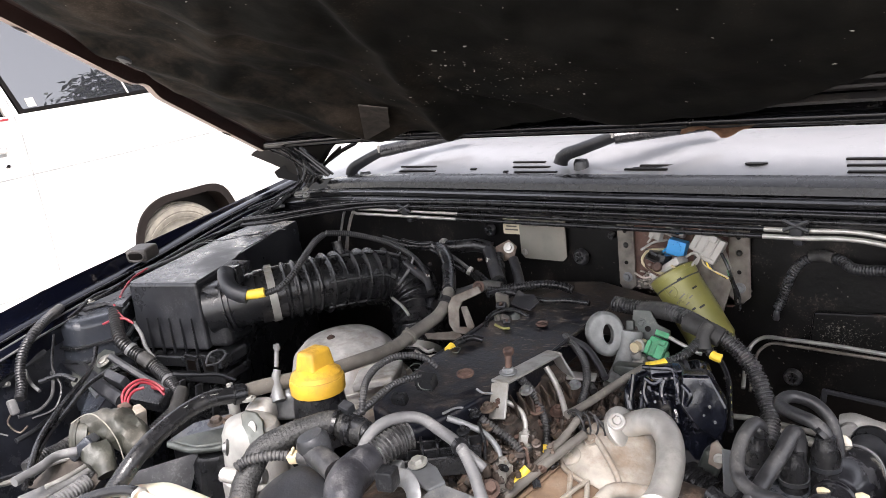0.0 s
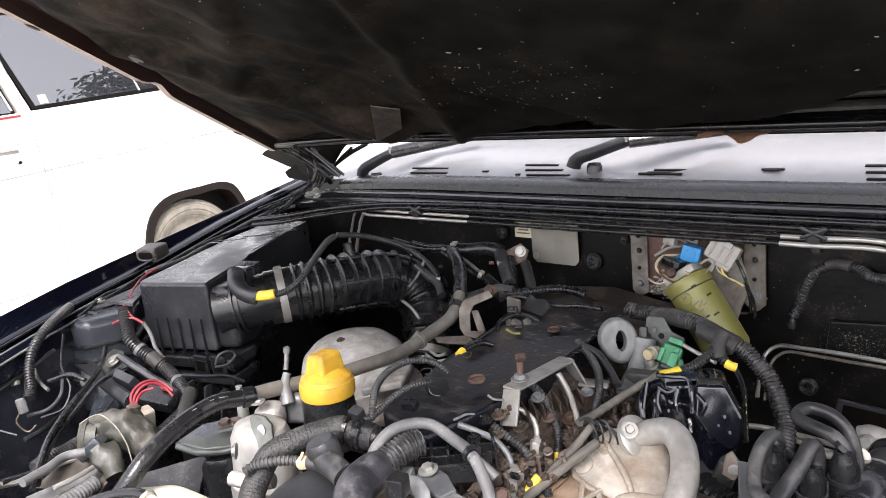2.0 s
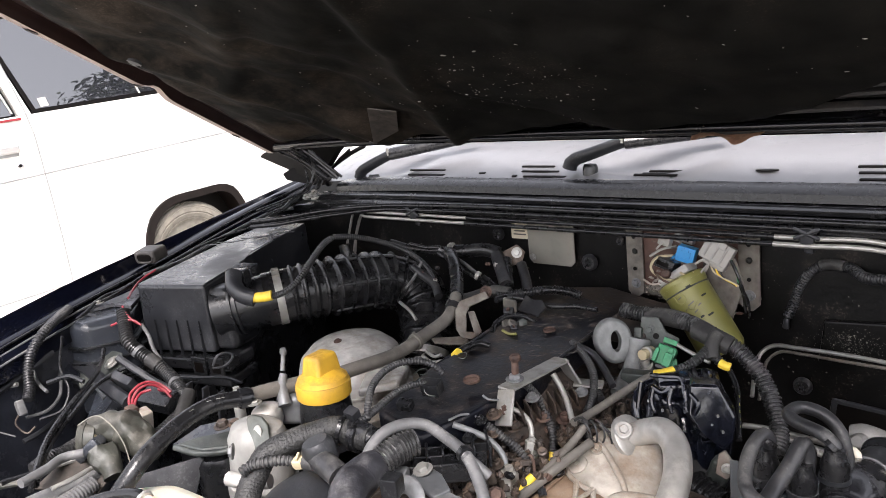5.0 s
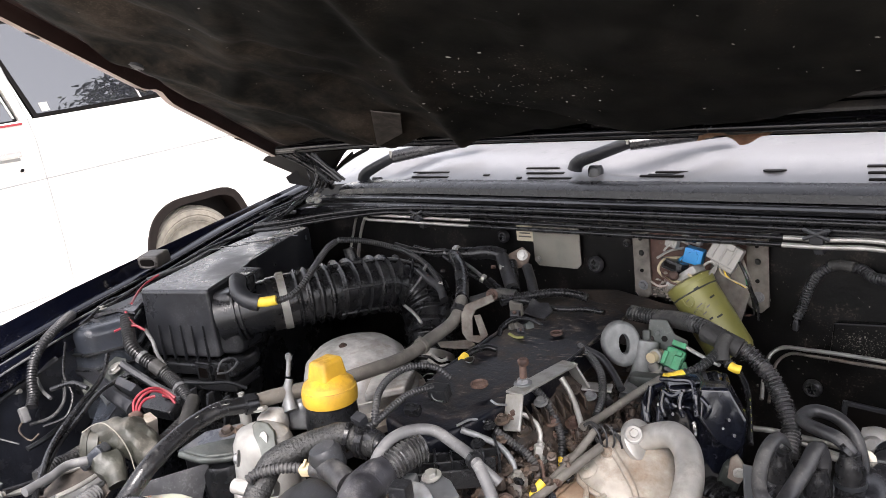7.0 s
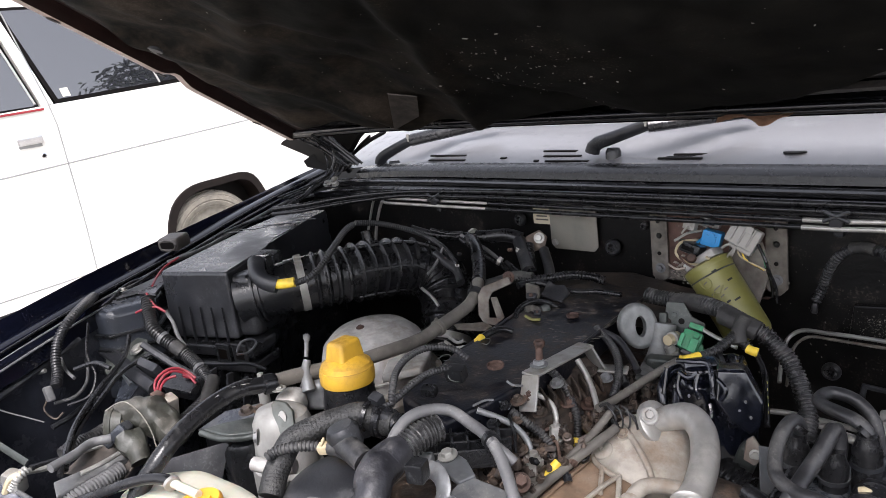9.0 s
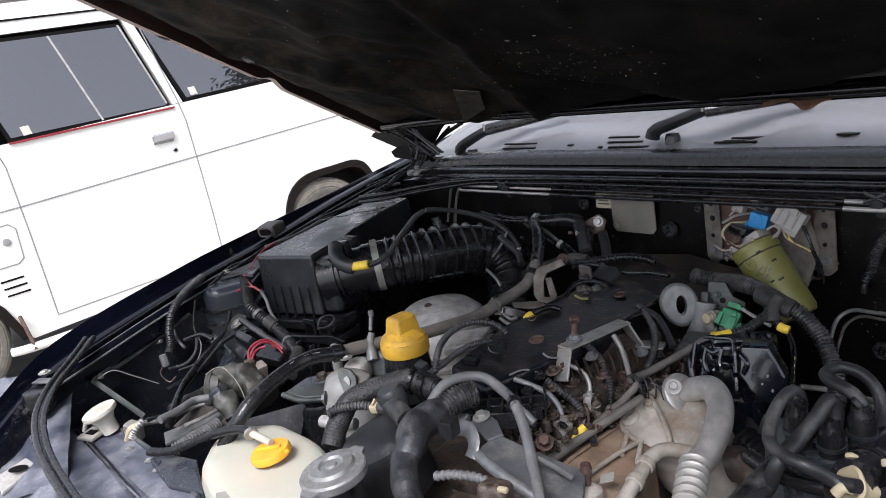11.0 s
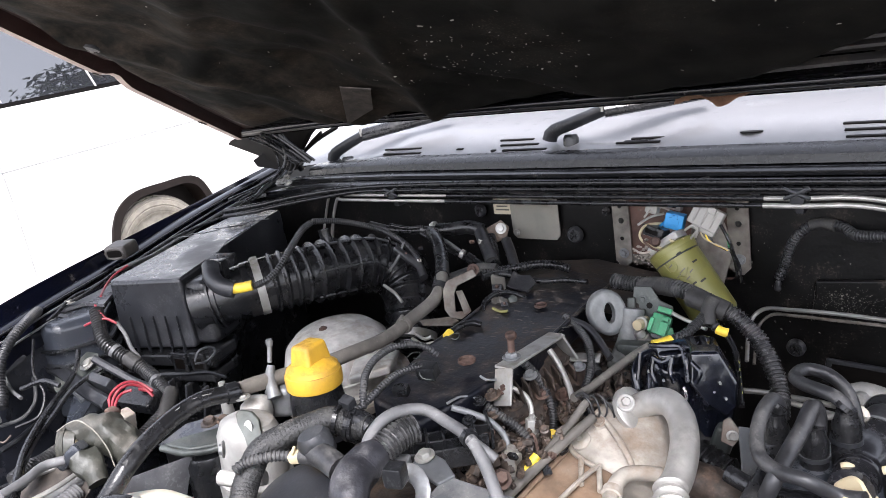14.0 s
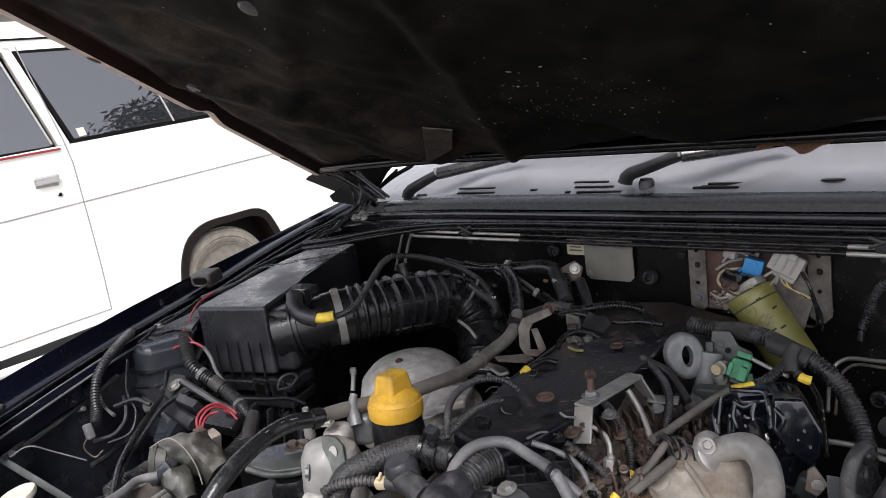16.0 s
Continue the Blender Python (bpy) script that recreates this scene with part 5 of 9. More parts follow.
wiper(*(-0.675, 1.090, 1.363), (-0.582, 1.110, 1.404), (-0.445, 1.190, 1.412), 0)
wiper(*(-1.207, 1.095, 1.340), (-1.125, 1.115, 1.387), (-0.958, 1.190, 1.412), 1)
LEAF_AT = Vector((-0.376, 1.012, 1.430))
lf = grid(18, 8, lambda u, v: LEAF_AT + Vector((0.098 * (u - 0.5), -0.004 + 0.03 * (v - 0.5) * math.sin(math.pi * (0.06 + 0.88 * u)) ** 0.5, -0.004 + 0.002 * math.sin(7 * u) + 0.013 * (v - 0.5) * math.sin(math.pi * (0.06 + 0.88 * u)) ** 0.5 - 0.002 * math.cos(9 * u + 3 * v))))
for v in lf.verts:
    v.co += Vector((0, 0.003, 0.005)) * noise.noise(v.co * 80)
bmesh.ops.solidify(lf, geom=list(lf.faces), thickness=0.0008)
single("dead_leaf", lf, LEAF, "curled brown dead leaf caught under the hood edge", "leaf")

for i, (pts, mt) in enumerate((([(-0.463, 0.963, 1.270), (-0.459, 0.975, 1.277), (-0.450, 0.990, 1.278), (-0.438, 0.992, 1.273)], WHITE_PL), ([(-0.441, 0.963, 1.258), (-0.437, 0.975, 1.263), (-0.436, 0.985, 1.270)], BLUE_PL), ([(-0.435, 0.968, 1.256), (-0.431, 0.976, 1.263), (-0.427, 0.986, 1.268)], WHITE_PL), ([(-0.461, 0.947, 1.258), (-0.454, 0.934, 1.246), (-0.440, 0.930, 1.236), (-0.427, 0.932, 1.231)], RUST),
                               ([(-0.403, 0.954, 1.256), (-0.396, 0.962, 1.260), (-0.388, 0.960, 1.255), (-0.388, 0.950, 1.248)], WHITE_PL), ([(-0.361, 0.971, 1.260), (-0.350, 0.966, 1.241), (-0.344, 0.969, 1.217), (-0.340, 0.972, 1.197)], RUBBER), ([(-0.469, 0.931, 1.234), (-0.455, 0.928, 1.229), (-0.444, 0.931, 1.231)], SILICONE), ([(-0.418, 0.938, 1.247), (-0.409, 0.938, 1.243), (-0.402, 0.945, 1.247)], BEIGE))):
    hose("wire", pts, 0.0018 + 0.0004 * (i % 3), mt, "short wire among the connectors", "wire", 7, group="wires by the filter")
single("rubber_plug", lathe([(0.006, -0.006), (0.007, 0.0), (0.005, 0.006), (0, 0.007)], basis((-0.437, 0.935, 1.244), (0.3, -0.8, 0.4)), 14), RUST, "small reddish rubber plug among the wires", "plug")
for x_, z_ in ((-0.95, 1.293), (-0.70, 1.305), (-0.55, 1.305), (-0.33, 1.305), (-0.47, 1.305)):
    single("gutter_screw", hexbolt(basis((x_, 1.014, z_ - 0.012), (0, -1, 0)), 0.0055, 0.005), STEEL, "small dirty bolt under the cowl gutter", "bolt", "gutter bolts")


# ---- air filter box ----
box_thing = thing("air_filter_box", "black plastic air filter box, dusty lid with ribbed front", "air filter", (-1.08, 0.72, 1.0))
# lid outline in plan: front edge to the left, stepped in at the outlet, tapering to the rear
LID_P = [(-1.130, 0.520), (-1.003, 0.565), (-1.040, 0.628), (-1.075, 0.690), (-1.118, 0.735), (-1.216, 0.940), (-1.318, 0.928), (-1.262, 0.78)]


def prism(outline, z0, z1, top_scale=1.0, bevel=0.005, z1f=None):
    cx, cy = sum(p[0] for p in outline) / len(outline), sum(p[1] for p in outline) / len(outline)
    bm = bmesh.new()
    a = [bm.verts.new((x, y, z0)) for x, y in outline]
    b = [bm.verts.new((cx + (x - cx) * top_scale, cy + (y - cy) * top_scale, z1f(x, y) if z1f else z1)) for x, y in outline]
    k = len(outline)
    for i in range(k):
        bm.faces.new((a[i], a[(i + 1) % k], b[(i + 1) % k], b[i]))
    bm.faces.new(a[::-1])
    bm.faces.new(b)
    if bevel:
        bmesh.ops.bevel(bm, geom=list(bm.edges), offset=bevel, segments=3, affect="EDGES", profile=0.5)
    return bm


part("lid", prism(LID_P, 1.165, 1.274, 0.985, 0.006), LID, box_thing, "dusty black lid")
# thin paler sheet: dust plus the satin lid's sky reflection as colour
part("lid_top", prism([(cx_ * 0.965 + -1.145 * 0.035, cy_ * 0.965 + 0.72 * 0.035) for cx_, cy_ in LID_P], 1.2730, 1.2752, 0.995, 0.0008), LID_DUST_SHEEN, box_thing, "lid's top paled by dust and a painted sky reflection")
rim_o = [(-1.138, 0.507), (-0.965, 0.560), (-0.985, 0.62), (-1.09, 0.71), (-1.19, 0.95), (-1.33, 0.94), (-1.275, 0.78)]
part("rim", prism(rim_o, 1.142, 1.160, 1.0, 0.004), PLASTIC, box_thing)
part("rim", prism([(x * 1.0 - 0.003, y + 0.002) for x, y in rim_o], 1.116, 1.132, 1.0, 0.004), PLASTIC, box_thing)
part("base", prism([(-1.12, 0.53), (-0.985, 0.575), (-1.0, 0.62), (-1.10, 0.72), (-1.20, 0.94), (-1.31, 0.93), (-1.26, 0.78)], 0.93, 1.145, 1.0, 0.006), PLASTIC, box_thing)
fd = (Vector((-1.003, 0.565, 0)) - Vector((-1.130, 0.520, 0))).normalized()
fn = Vector((fd.y, -fd.x, 0))
for i in range(5):
    c = Vector((-1.130, 0.520, 0)) + fd * (0.030 + 0.0215 * i) + fn * 0.003
    part("rib", box((0.0014, 0.006, 0.058), basis(c + Vector((0, 0, 1.190)), (0, 0, 1), fd), 0.0004, 1, taper=0.6), LID, box_thing)
for i in range(6):
    c = Vector((-1.125, 0.523, 0)) + fd * (0.012 + 0.025 * i) + fn * 0.006
    part("rib", box((0.003, 0.018, 0.045), basis(c + Vector((0, 0, 1.092)), (0, 0, 1), fd), 0.001, 1), PLASTIC, box_thing)
for s in (0.018, 0.118, 0.150):
    c = Vector((-1.130, 0.512, 0)) + fd * s + fn * 0.010
    clip = part("clip", box((0.026, 0.006, 0.034), basis(c + Vector((0, 0, 1.150)), (0.15, -0.1, 1), fd), 0.002), PLASTIC, box_thing, "spring clip")
    part("window", box((0.016, 0.007, 0.018), basis(c + Vector((0, 0, 1.150)), (0.15, -0.1, 1), fd), 0.001), VAN_DARK, clip)
# stepped shoulder on the right and outlet neck
part("shoulder", box((0.045, 0.07, 0.10), basis((-1.010, 0.612, 1.215), (0, 0, 1), fd), 0.012, 3), PLASTIC, box_thing)
embl = bmesh.new()
for i in range(7):
    c = Vector((-1.215, 0.80, 1.2758)) + Vector((0.012, 0.020, 0)) * (i - 3) + Vector((-0.008, 0.004, 0)) * (i % 2)
    add(embl, box((0.032, 0.005, 0.0007), Matrix.Translation(c) @ Matrix.Rotation(0.5 + 0.3 * (i % 3), 4, "Z"), 0.0005, 1))
part("embossing", embl, LID_DUST_SHEEN, box_thing, "worn raised lettering")

HOSE_P = [(-1.02, 0.592, 1.222), (-0.985, 0.628, 1.228), (-0.955, 0.668, 1.232), (-0.925, 0.722, 1.232), (-0.905, 0.785, 1.226), (-0.888, 0.84, 1.215), (-0.862, 0.868, 1.195), (-0.832, 0.862, 1.165), (-0.808, 0.83, 1.13), (-0.795, 0.80, 1.09)]
hp, hl = spline(HOSE_P, 0.002)


def on_hose(s):
    i = min(int(s * (len(hp) - 1)), len(hp) - 2)
    return hp[i], (hp[i + 1] - hp[i]).normalized()


neck = part("outlet", sweep([HOSE_P[0], (-0.998, 0.613, 1.226), (-0.975, 0.640, 1.230), (-0.955, 0.668, 1.232)], 0.040, 36), PLASTIC, box_thing, "round outlet neck")
c, d = on_hose(0.085)
for k in range(2):
    part("outlet_ring", lathe([(0.040, -0.0018), (0.0445, -0.0018), (0.0445, 0.0018), (0.040, 0.0018)], basis(c + d * (0.008 * k - 0.012), d), 40), PLASTIC, box_thing)
sens = thing("airflow_sensor", "black airflow sensor plugged into the intake neck", "sensor", (-0.975, 0.62, 1.27))
part("housing", box((0.038, 0.026, 0.016), basis((-0.977, 0.624, 1.285), (0.1, -0.1, 1), (0.8, 0.35, 0.1)), 0.003), LID, sens)
part("plug", sweep([(-0.964, 0.596, 1.288), (-0.948, 0.584, 1.274), (-0.929, 0.583, 1.263), (-0.914, 0.593, 1.257)], 0.0125, 14), PLASTIC_DUSTY, sens, "curved rubber boot")
part("neck", box((0.030, 0.02, 0.03), basis((-0.968, 0.608, 1.277), (0, 0, 1), (0.8, 0.35, 0)), 0.004), PLASTIC, sens)

ih = thing("intake_hose", "black ribbed rubber intake hose with a bend", "intake hose", HOSE_P[3])


def hose_r(s, L):
    u = s / L
    if u < 0.09:
        return 0.0425
    if u < 0.24:
        return 0.0425 + 0.0042 * max(0, math.sin((u - 0.09) / 0.15 * 4 * math.tau - 1.5))
    r = 0.0435 - 0.006 * max(0, (u - 0.7) / 0.3)
    k = (u - 0.24) / 0.76 * 15
    return r - 0.0008 + 0.0068 * max(0.0, 1 - abs((k % 1) - 0.5) / 0.15)


part("body", sweep([on_hose(0.16 + 0.84 * i / 12)[0] for i in range(13)], hose_r, 40, 0.0012), RUBBER, ih)
lat = bmesh.new()
for a0 in (0.3, 1.35, 2.4, 3.45, 4.5, 5.55):
    pts = []
    side = None
    for i in range(30):
        s = 0.37 + 0.38 * i / 29
        p, d = on_hose(s)
        side = (Vector((0, 0, 1)) - d * d.z).normalized()
        up = d.cross(side)
        rr = 0.0450
        pts.append(p + side * math.cos(a0) * rr + up * math.sin(a0) * rr)
    add(lat, sweep(pts, 0.0026, 6, 0.006))
part("long_ribs", lat, RUBBER, ih)
for s, mt in ((0.205, STEEL), (0.955, STEEL)):
    p, d = on_hose(s)
    part("hose_clamp", clamp_band(basis(p, d, (0.2, -0.3, 1)), 0.0432 if s < 0.5 else 0.0392, 0.012), mt, ih, "bright steel hose clamp")
p, d = on_hose(0.46)
part("stub", sweep([p + Vector((0, 0, 0.035)), p + Vector((-0.006, 0.0, 0.052)), p + Vector((-0.008, 0.0, 0.064))], 0.009, 14), RUBBER, ih, "short rubber stub with a cap")

conduit("sensor_conduit", [(-0.894, 0.610, 1.257), (-0.876, 0.620, 1.263), (-0.869, 0.637, 1.273), (-0.868, 0.656, 1.287), (-0.883, 0.688, 1.298), (-0.897, 0.720, 1.308), (-0.912, 0.749, 1.309)], 0.0058, "ribbed conduit from the airflow sensor", pitch=0.0036, mat=RUBBER_DUSTY)
conduit("sensor_conduit", [(-0.917, 0.758, 1.309), (-0.906, 0.792, 1.301), (-0.892, 0.826, 1.287), (-0.870, 0.852, 1.271), (-0.841, 0.858, 1.257), (-0.818, 0.858, 1.243), (-0.790, 0.848, 1.225)], 0.0056, "ribbed conduit arching over the intake hose", pitch=0.0036, mat=RUBBER_DUSTY)
hose("yellow_tape_wrap", [(-0.915, 0.589, 1.259), (-0.902, 0.597, 1.259), (-0.891, 0.607, 1.260)], 0.0088, YELLOW_TAPE, "yellow tape wrapped on a conduit", "tape", 12, group="yellow tapes")

# ---- left side of the bay ----
wb = thing("washer_tank", "black plastic tank beside the fender, dusty", "tank", (-1.17, 0.47, 1.1))
part("body", prism([(-1.235, 0.40), (-1.14, 0.43), (-1.115, 0.50), (-1.19, 0.56), (-1.27, 0.50)], 1.08, 1.236, 0.92, 0.014), GREY_PL, wb)
for zz in (1.170, 1.195):
    part("groove", prism([(-1.239, 0.397), (-1.140, 0.427), (-1.112, 0.50), (-1.19, 0.562), (-1.274, 0.50)], zz, zz + 0.004, 1.0, 0.001), PLASTIC, wb)
part("shelf", prism([(-1.24, 0.39), (-1.13, 0.42), (-1.10, 0.49), (-1.18, 0.55), (-1.27, 0.50)], 1.135, 1.15, 1.0, 0.005), PLASTIC, wb)
part("dimple", lathe([(0.026, -0.002), (0.028, 0.001), (0.022, 0.003), (0.018, -0.003), (0, -0.004)], basis((-1.172, 0.452, 1.222), (0.35, -0.75, 0.6)) @ Matrix.Diagonal((1, 0.8, 1, 1)), 22), PLASTIC, wb)
sh_ = bmesh.new()
sh_f = sh_.faces.new([sh_.verts.new(p) for p in [(-1.230, 0.466, 1.243), (-1.262, 0.514, 1.243), (-1.289, 0.573, 1.243), (-1.309, 0.629, 1.243), (-1.291, 0.651, 1.243), (-1.224, 0.594, 1.243), (-1.166, 0.538, 1.243), (-1.136, 0.511, 1.243), (-1.182, 0.504, 1.243), (-1.190, 0.470, 1.243)]])
sh_e = bmesh.ops.extrude_face_region(sh_, geom=[sh_f])
for g in sh_e["geom"]:
    if isinstance(g, bmesh.types.BMVert):
        g.co.z -= 0.005
# dusty flange, its reflection also put into the pale colour
part("top_plate", sh_, LID_DUST_SHEEN, wb, "dusty top flange paled by a painted reflection")
part("bolt", hexbolt(basis((-1.197, 0.487, 1.247), (0, 0, 1)), 0.006, 0.005), STEEL, wb)

HARN = [(-1.114, 0.488, 1.245), (-1.095, 0.477, 1.228), (-1.068, 0.466, 1.209), (-1.050, 0.470, 1.195), (-1.029, 0.476, 1.183), (-1.008, 0.482, 1.168), (-0.973, 0.479, 1.156), (-0.945, 0.472, 1.145), (-0.922, 0.455, 1.137), (-0.914, 0.431, 1.130), (-0.909, 0.407, 1.124)]
conduit("main_harness", HARN, 0.0118, "thick ribbed wiring conduit with tape bands", "harness", pitch=0.0045)
for f, ln in ((0.40, 0.018), (0.80, 0.06), (0.30, 0.006), (0.60, 0.006)):
    p, d = mid(HARN, f)
    hose("tape_band", [p - d * ln / 2, p, p + d * ln / 2], 0.0128, TAPE if ln > 0.01 else RUBBER_GREY, "cloth tape wrapped round the thick conduit", "tape", 14, group="tape bands")
FC = [(-1.218, 0.455, 1.245), (-1.220, 0.437, 1.240), (-1.226, 0.416, 1.232), (-1.231, 0.395, 1.222)]
conduit("fender_conduit", FC, 0.0086, "ribbed conduit lying along the fender", pitch=0.0045)
FC2 = [(-1.198, 0.442, 1.252), (-1.160, 0.408, 1.252), (-1.136, 0.373, 1.241), (-1.130, 0.354, 1.224), (-1.119, 0.340, 1.200), (-1.105, 0.332, 1.180), (-1.095, 0.323, 1.171)]
conduit("fender_conduit", FC2, 0.0086, "ribbed conduit hanging down from the fender rail", pitch=0.0045, mat=RUBBER_DUSTY)
single("hanging_plug", box((0.013, 0.011, 0.022), basis((-1.099, 0.314, 1.162), (-0.3, 0, 1)), 0.003), RUBBER_GREY, "grey connector hanging from a conduit", "connector")
hose("wire", [(-1.099, 0.309, 1.153), (-1.100, 0.303, 1.143), (-1.089, 0.311, 1.127), (-1.084, 0.321, 1.134)], 0.0016, ENGINE, "frayed brown wire end", "wire", 8, group="loose wires")
hose("fender_cable", [(-1.299, 0.860, 1.278), (-1.283, 0.764, 1.277), (-1.246, 0.657, 1.269), (-1.210, 0.560, 1.254), (-1.202, 0.499, 1.253), (-1.183, 0.455, 1.240), (-1.185, 0.423, 1.230), (-1.203, 0.393, 1.226)], 0.0035, RUBBER, "black cable lying along the fender gutter", "cable", 8, group="fender cables")
hose("fender_cable", [(-1.336, 0.924, 1.280), (-1.320, 0.813, 1.273), (-1.258, 0.686, 1.265), (-1.226, 0.591, 1.264), (-1.201, 0.526, 1.253), (-1.195, 0.489, 1.248)], 0.0035, RUBBER, "black cable lying along the fender gutter", "cable", 8, group="fender cables")
hose("fender_cable", [(-1.348, 1.010, 1.285), (-1.360, 0.973, 1.286), (-1.320, 0.870, 1.283), (-1.283, 0.763, 1.272), (-1.244, 0.671, 1.265), (-1.226, 0.618, 1.265), (-1.219, 0.583, 1.265)], 0.0048, RUBBER_GREY, "grey-sheathed cable lying along the fender gutter", "cable", 8, group="fender cables")
for pts in ([(-1.205, 0.597, 1.271), (-1.203, 0.569, 1.263), (-1.174, 0.536, 1.256), (-1.139, 0.511, 1.255)], [(-1.116, 0.489, 1.252), (-1.099, 0.486, 1.241), (-1.090, 0.490, 1.231), (-1.081, 0.495, 1.225)],
            [(-1.116, 0.466, 1.228), (-1.099, 0.476, 1.234), (-1.086, 0.487, 1.234), (-1.075, 0.493, 1.226)]):
    hose("red_wire", pts, 0.0022, RED, "red wire by the air filter box", "wire", 8, group="red wires")
hose("wire", [(-1.080, 0.496, 1.225), (-1.060, 0.494, 1.210), (-1.043, 0.489, 1.194), (-1.022, 0.487, 1.180)], 0.0035, RUBBER_GREY, "grey wire running into the harness", "wire", 8)
for i, pts in enumerate(([(-0.942, 0.396, 1.155), (-0.944, 0.401, 1.173), (-0.948, 0.415, 1.181), (-0.947, 0.429, 1.181), (-0.942, 0.443, 1.170), (-0.932, 0.447, 1.158)], [(-0.945, 0.395, 1.159), (-0.953, 0.401, 1.174), (-0.957, 0.414, 1.181), (-0.955, 0.430, 1.183), (-0.950, 0.445, 1.174), (-0.938, 0.451, 1.163)], [(-0.935, 0.395, 1.153), (-0.937, 0.400, 1.170), (-0.941, 0.412, 1.177), (-0.936, 0.424, 1.178)])):
    hose("red_wire", pts, 0.0023, RED, "looped red wire on a fuse holder", "wire", 8, group="red wires")
fh = thing("fuse_holder", "grimy fuse holder with red leads", "fuse holder", (-0.953, 0.428, 1.153))
part("body", box((0.055, 0.03, 0.022), basis((-0.963, 0.445, 1.148), (0.2, -0.4, 0.9), (1, 0.3, -0.1)), 0.004), PLASTIC, fh)
part("red_cover", box((0.024, 0.006, 0.006), basis((-0.949, 0.448, 1.164), (0.2, -0.4, 0.9), (1, 0.3, -0.2)), 0.003), RED, fh, "faded red cover")
part("terminal", box((0.018, 0.014, 0.03), basis((-0.932, 0.391, 1.154), (0.1, 0, 1)), 0.003), RUST, fh, "corroded terminals")
part("terminal", box((0.02, 0.016, 0.03), basis((-0.924, 0.402, 1.147), (0.3, 0, 1)), 0.003), ALU_DIRTY, fh)
# bracket with bolt and the two cables crossing it
bk = thing("tray_bracket", "grey steel bracket with a bolt and washer", "bracket", (-1.093, 0.438, 1.169))
TRAY_M = basis((-1.108, 0.445, 1.168), (0.05, -0.5, 0.85), (1, 0.1, 0)) @ Matrix.Diagonal((1.3, 1.3, 1, 1))
part("plate", plate([(-0.050, -0.006), (-0.030, 0.010), (-0.016, 0.022), (0.004, 0.022), (0.016, 0.012), (0.034, 0.004), (0.030, -0.010), (0.0, -0.026), (-0.014, -0.034), (-0.024, -0.030)], 0.003, TRAY_M), SAGE, bk)
part("plate", plate([(0.004, -0.022), (0.045, -0.024), (0.050, -0.060), (0.030, -0.062)], 0.003, TRAY_M @ Matrix.Translation((0, 0, -0.006))), GREY_PL, bk)
part("bolt", hexbolt(basis((-1.095, 0.446, 1.179), (0.05, -0.5, 0.85)), 0.008, 0.005), STEEL, bk)
part("rail", sweep([(-1.203, 0.417, 1.179), (-1.152, 0.428, 1.168), (-1.062, 0.419, 1.157), (-0.998, 0.416, 1.150)], 0.010, 8, flat=0.6), PLASTIC_DUSTY, bk)
part("rail", sweep([(-1.065, 0.443, 1.194), (-1.033, 0.451, 1.178), (-0.992, 0.464, 1.157), (-0.951, 0.480, 1.144)], 0.0055, 6, flat=0.5), PLASTIC_DUSTY, bk)
part("gusset", box((0.05, 0.014, 0.03), basis((-1.031, 0.434, 1.164), (0.1, -0.5, 0.85), (1, 0.1, -0.2)), 0.004), PLASTIC_DUSTY, bk)
for i in range(2):
    hose("battery_cable", [(-1.112, 0.446, 1.198), (-1.093, 0.431, 1.186), (-1.058, 0.403, 1.181), (-1.014, 0.358, 1.178), (-0.967, 0.316, 1.176), (-0.926, 0.281, 1.171), (-0.878, 0.251, 1.166), (-0.849, 0.232, 1.158)] if i == 0 else [(-1.049, 0.452, 1.181), (-1.054, 0.432, 1.177), (-1.036, 0.393, 1.175), (-0.993, 0.346, 1.170), (-0.948, 0.301, 1.166), (-0.905, 0.268, 1.162), (-0.866, 0.243, 1.153)],
         0.0042, RUBBER, "black cable sagging across the bracket", "cable", 8, group="sagging cables")
# wrapped plug bundle
wr = thing("wrapped_connector", "plug bundle wrapped in dusty black vinyl with a zip tie", "connector", (-0.891, 0.348, 1.164))
part("wrap", sweep([(-0.923, 0.325, 1.155), (-0.916, 0.346, 1.161), (-0.903, 0.364, 1.159), (-0.881, 0.370, 1.146), (-0.857, 0.372, 1.132)], lambda s, L: 0.018 + 0.011 * math.sin(min(1.0, s / L * 1.5) * 1.57) - 0.006 * s / L, 26, 0.0035, rough=0.34, flat=0.85), SLEEVE, wr)
part("mouth", lathe([(0.021, 0.0), (0.0225, 0.004), (0.0205, 0.008), (0.0185, -0.012), (0, -0.012)], basis((-0.916, 0.324, 1.155), (-0.62, -0.62, 0.1)) @ Matrix.Diagonal((0.85, 1.15, 1, 1)), 22), SLEEVE, wr)
part("plug", box((0.014, 0.009, 0.02), basis((-0.911, 0.325, 1.162), (-0.6, -0.65, 0.1), (0.7, -0.6, 0.3)), 0.003), BEIGE, wr, "beige plug inside")
part("plug", box((0.026, 0.014, 0.034), basis((-0.898, 0.319, 1.152), (-0.4, -0.5, -0.5), (0.7, -0.6, 0.3)), 0.004), GREY_PL, wr)
part("flap", sweep([(-0.871, 0.320, 1.152), (-0.853, 0.319, 1.143), (-0.842, 0.317, 1.132)], lambda s, L: 0.018 - 0.006 * s / L, 12, 0.004, rough=0.35), SLEEVE, wr)
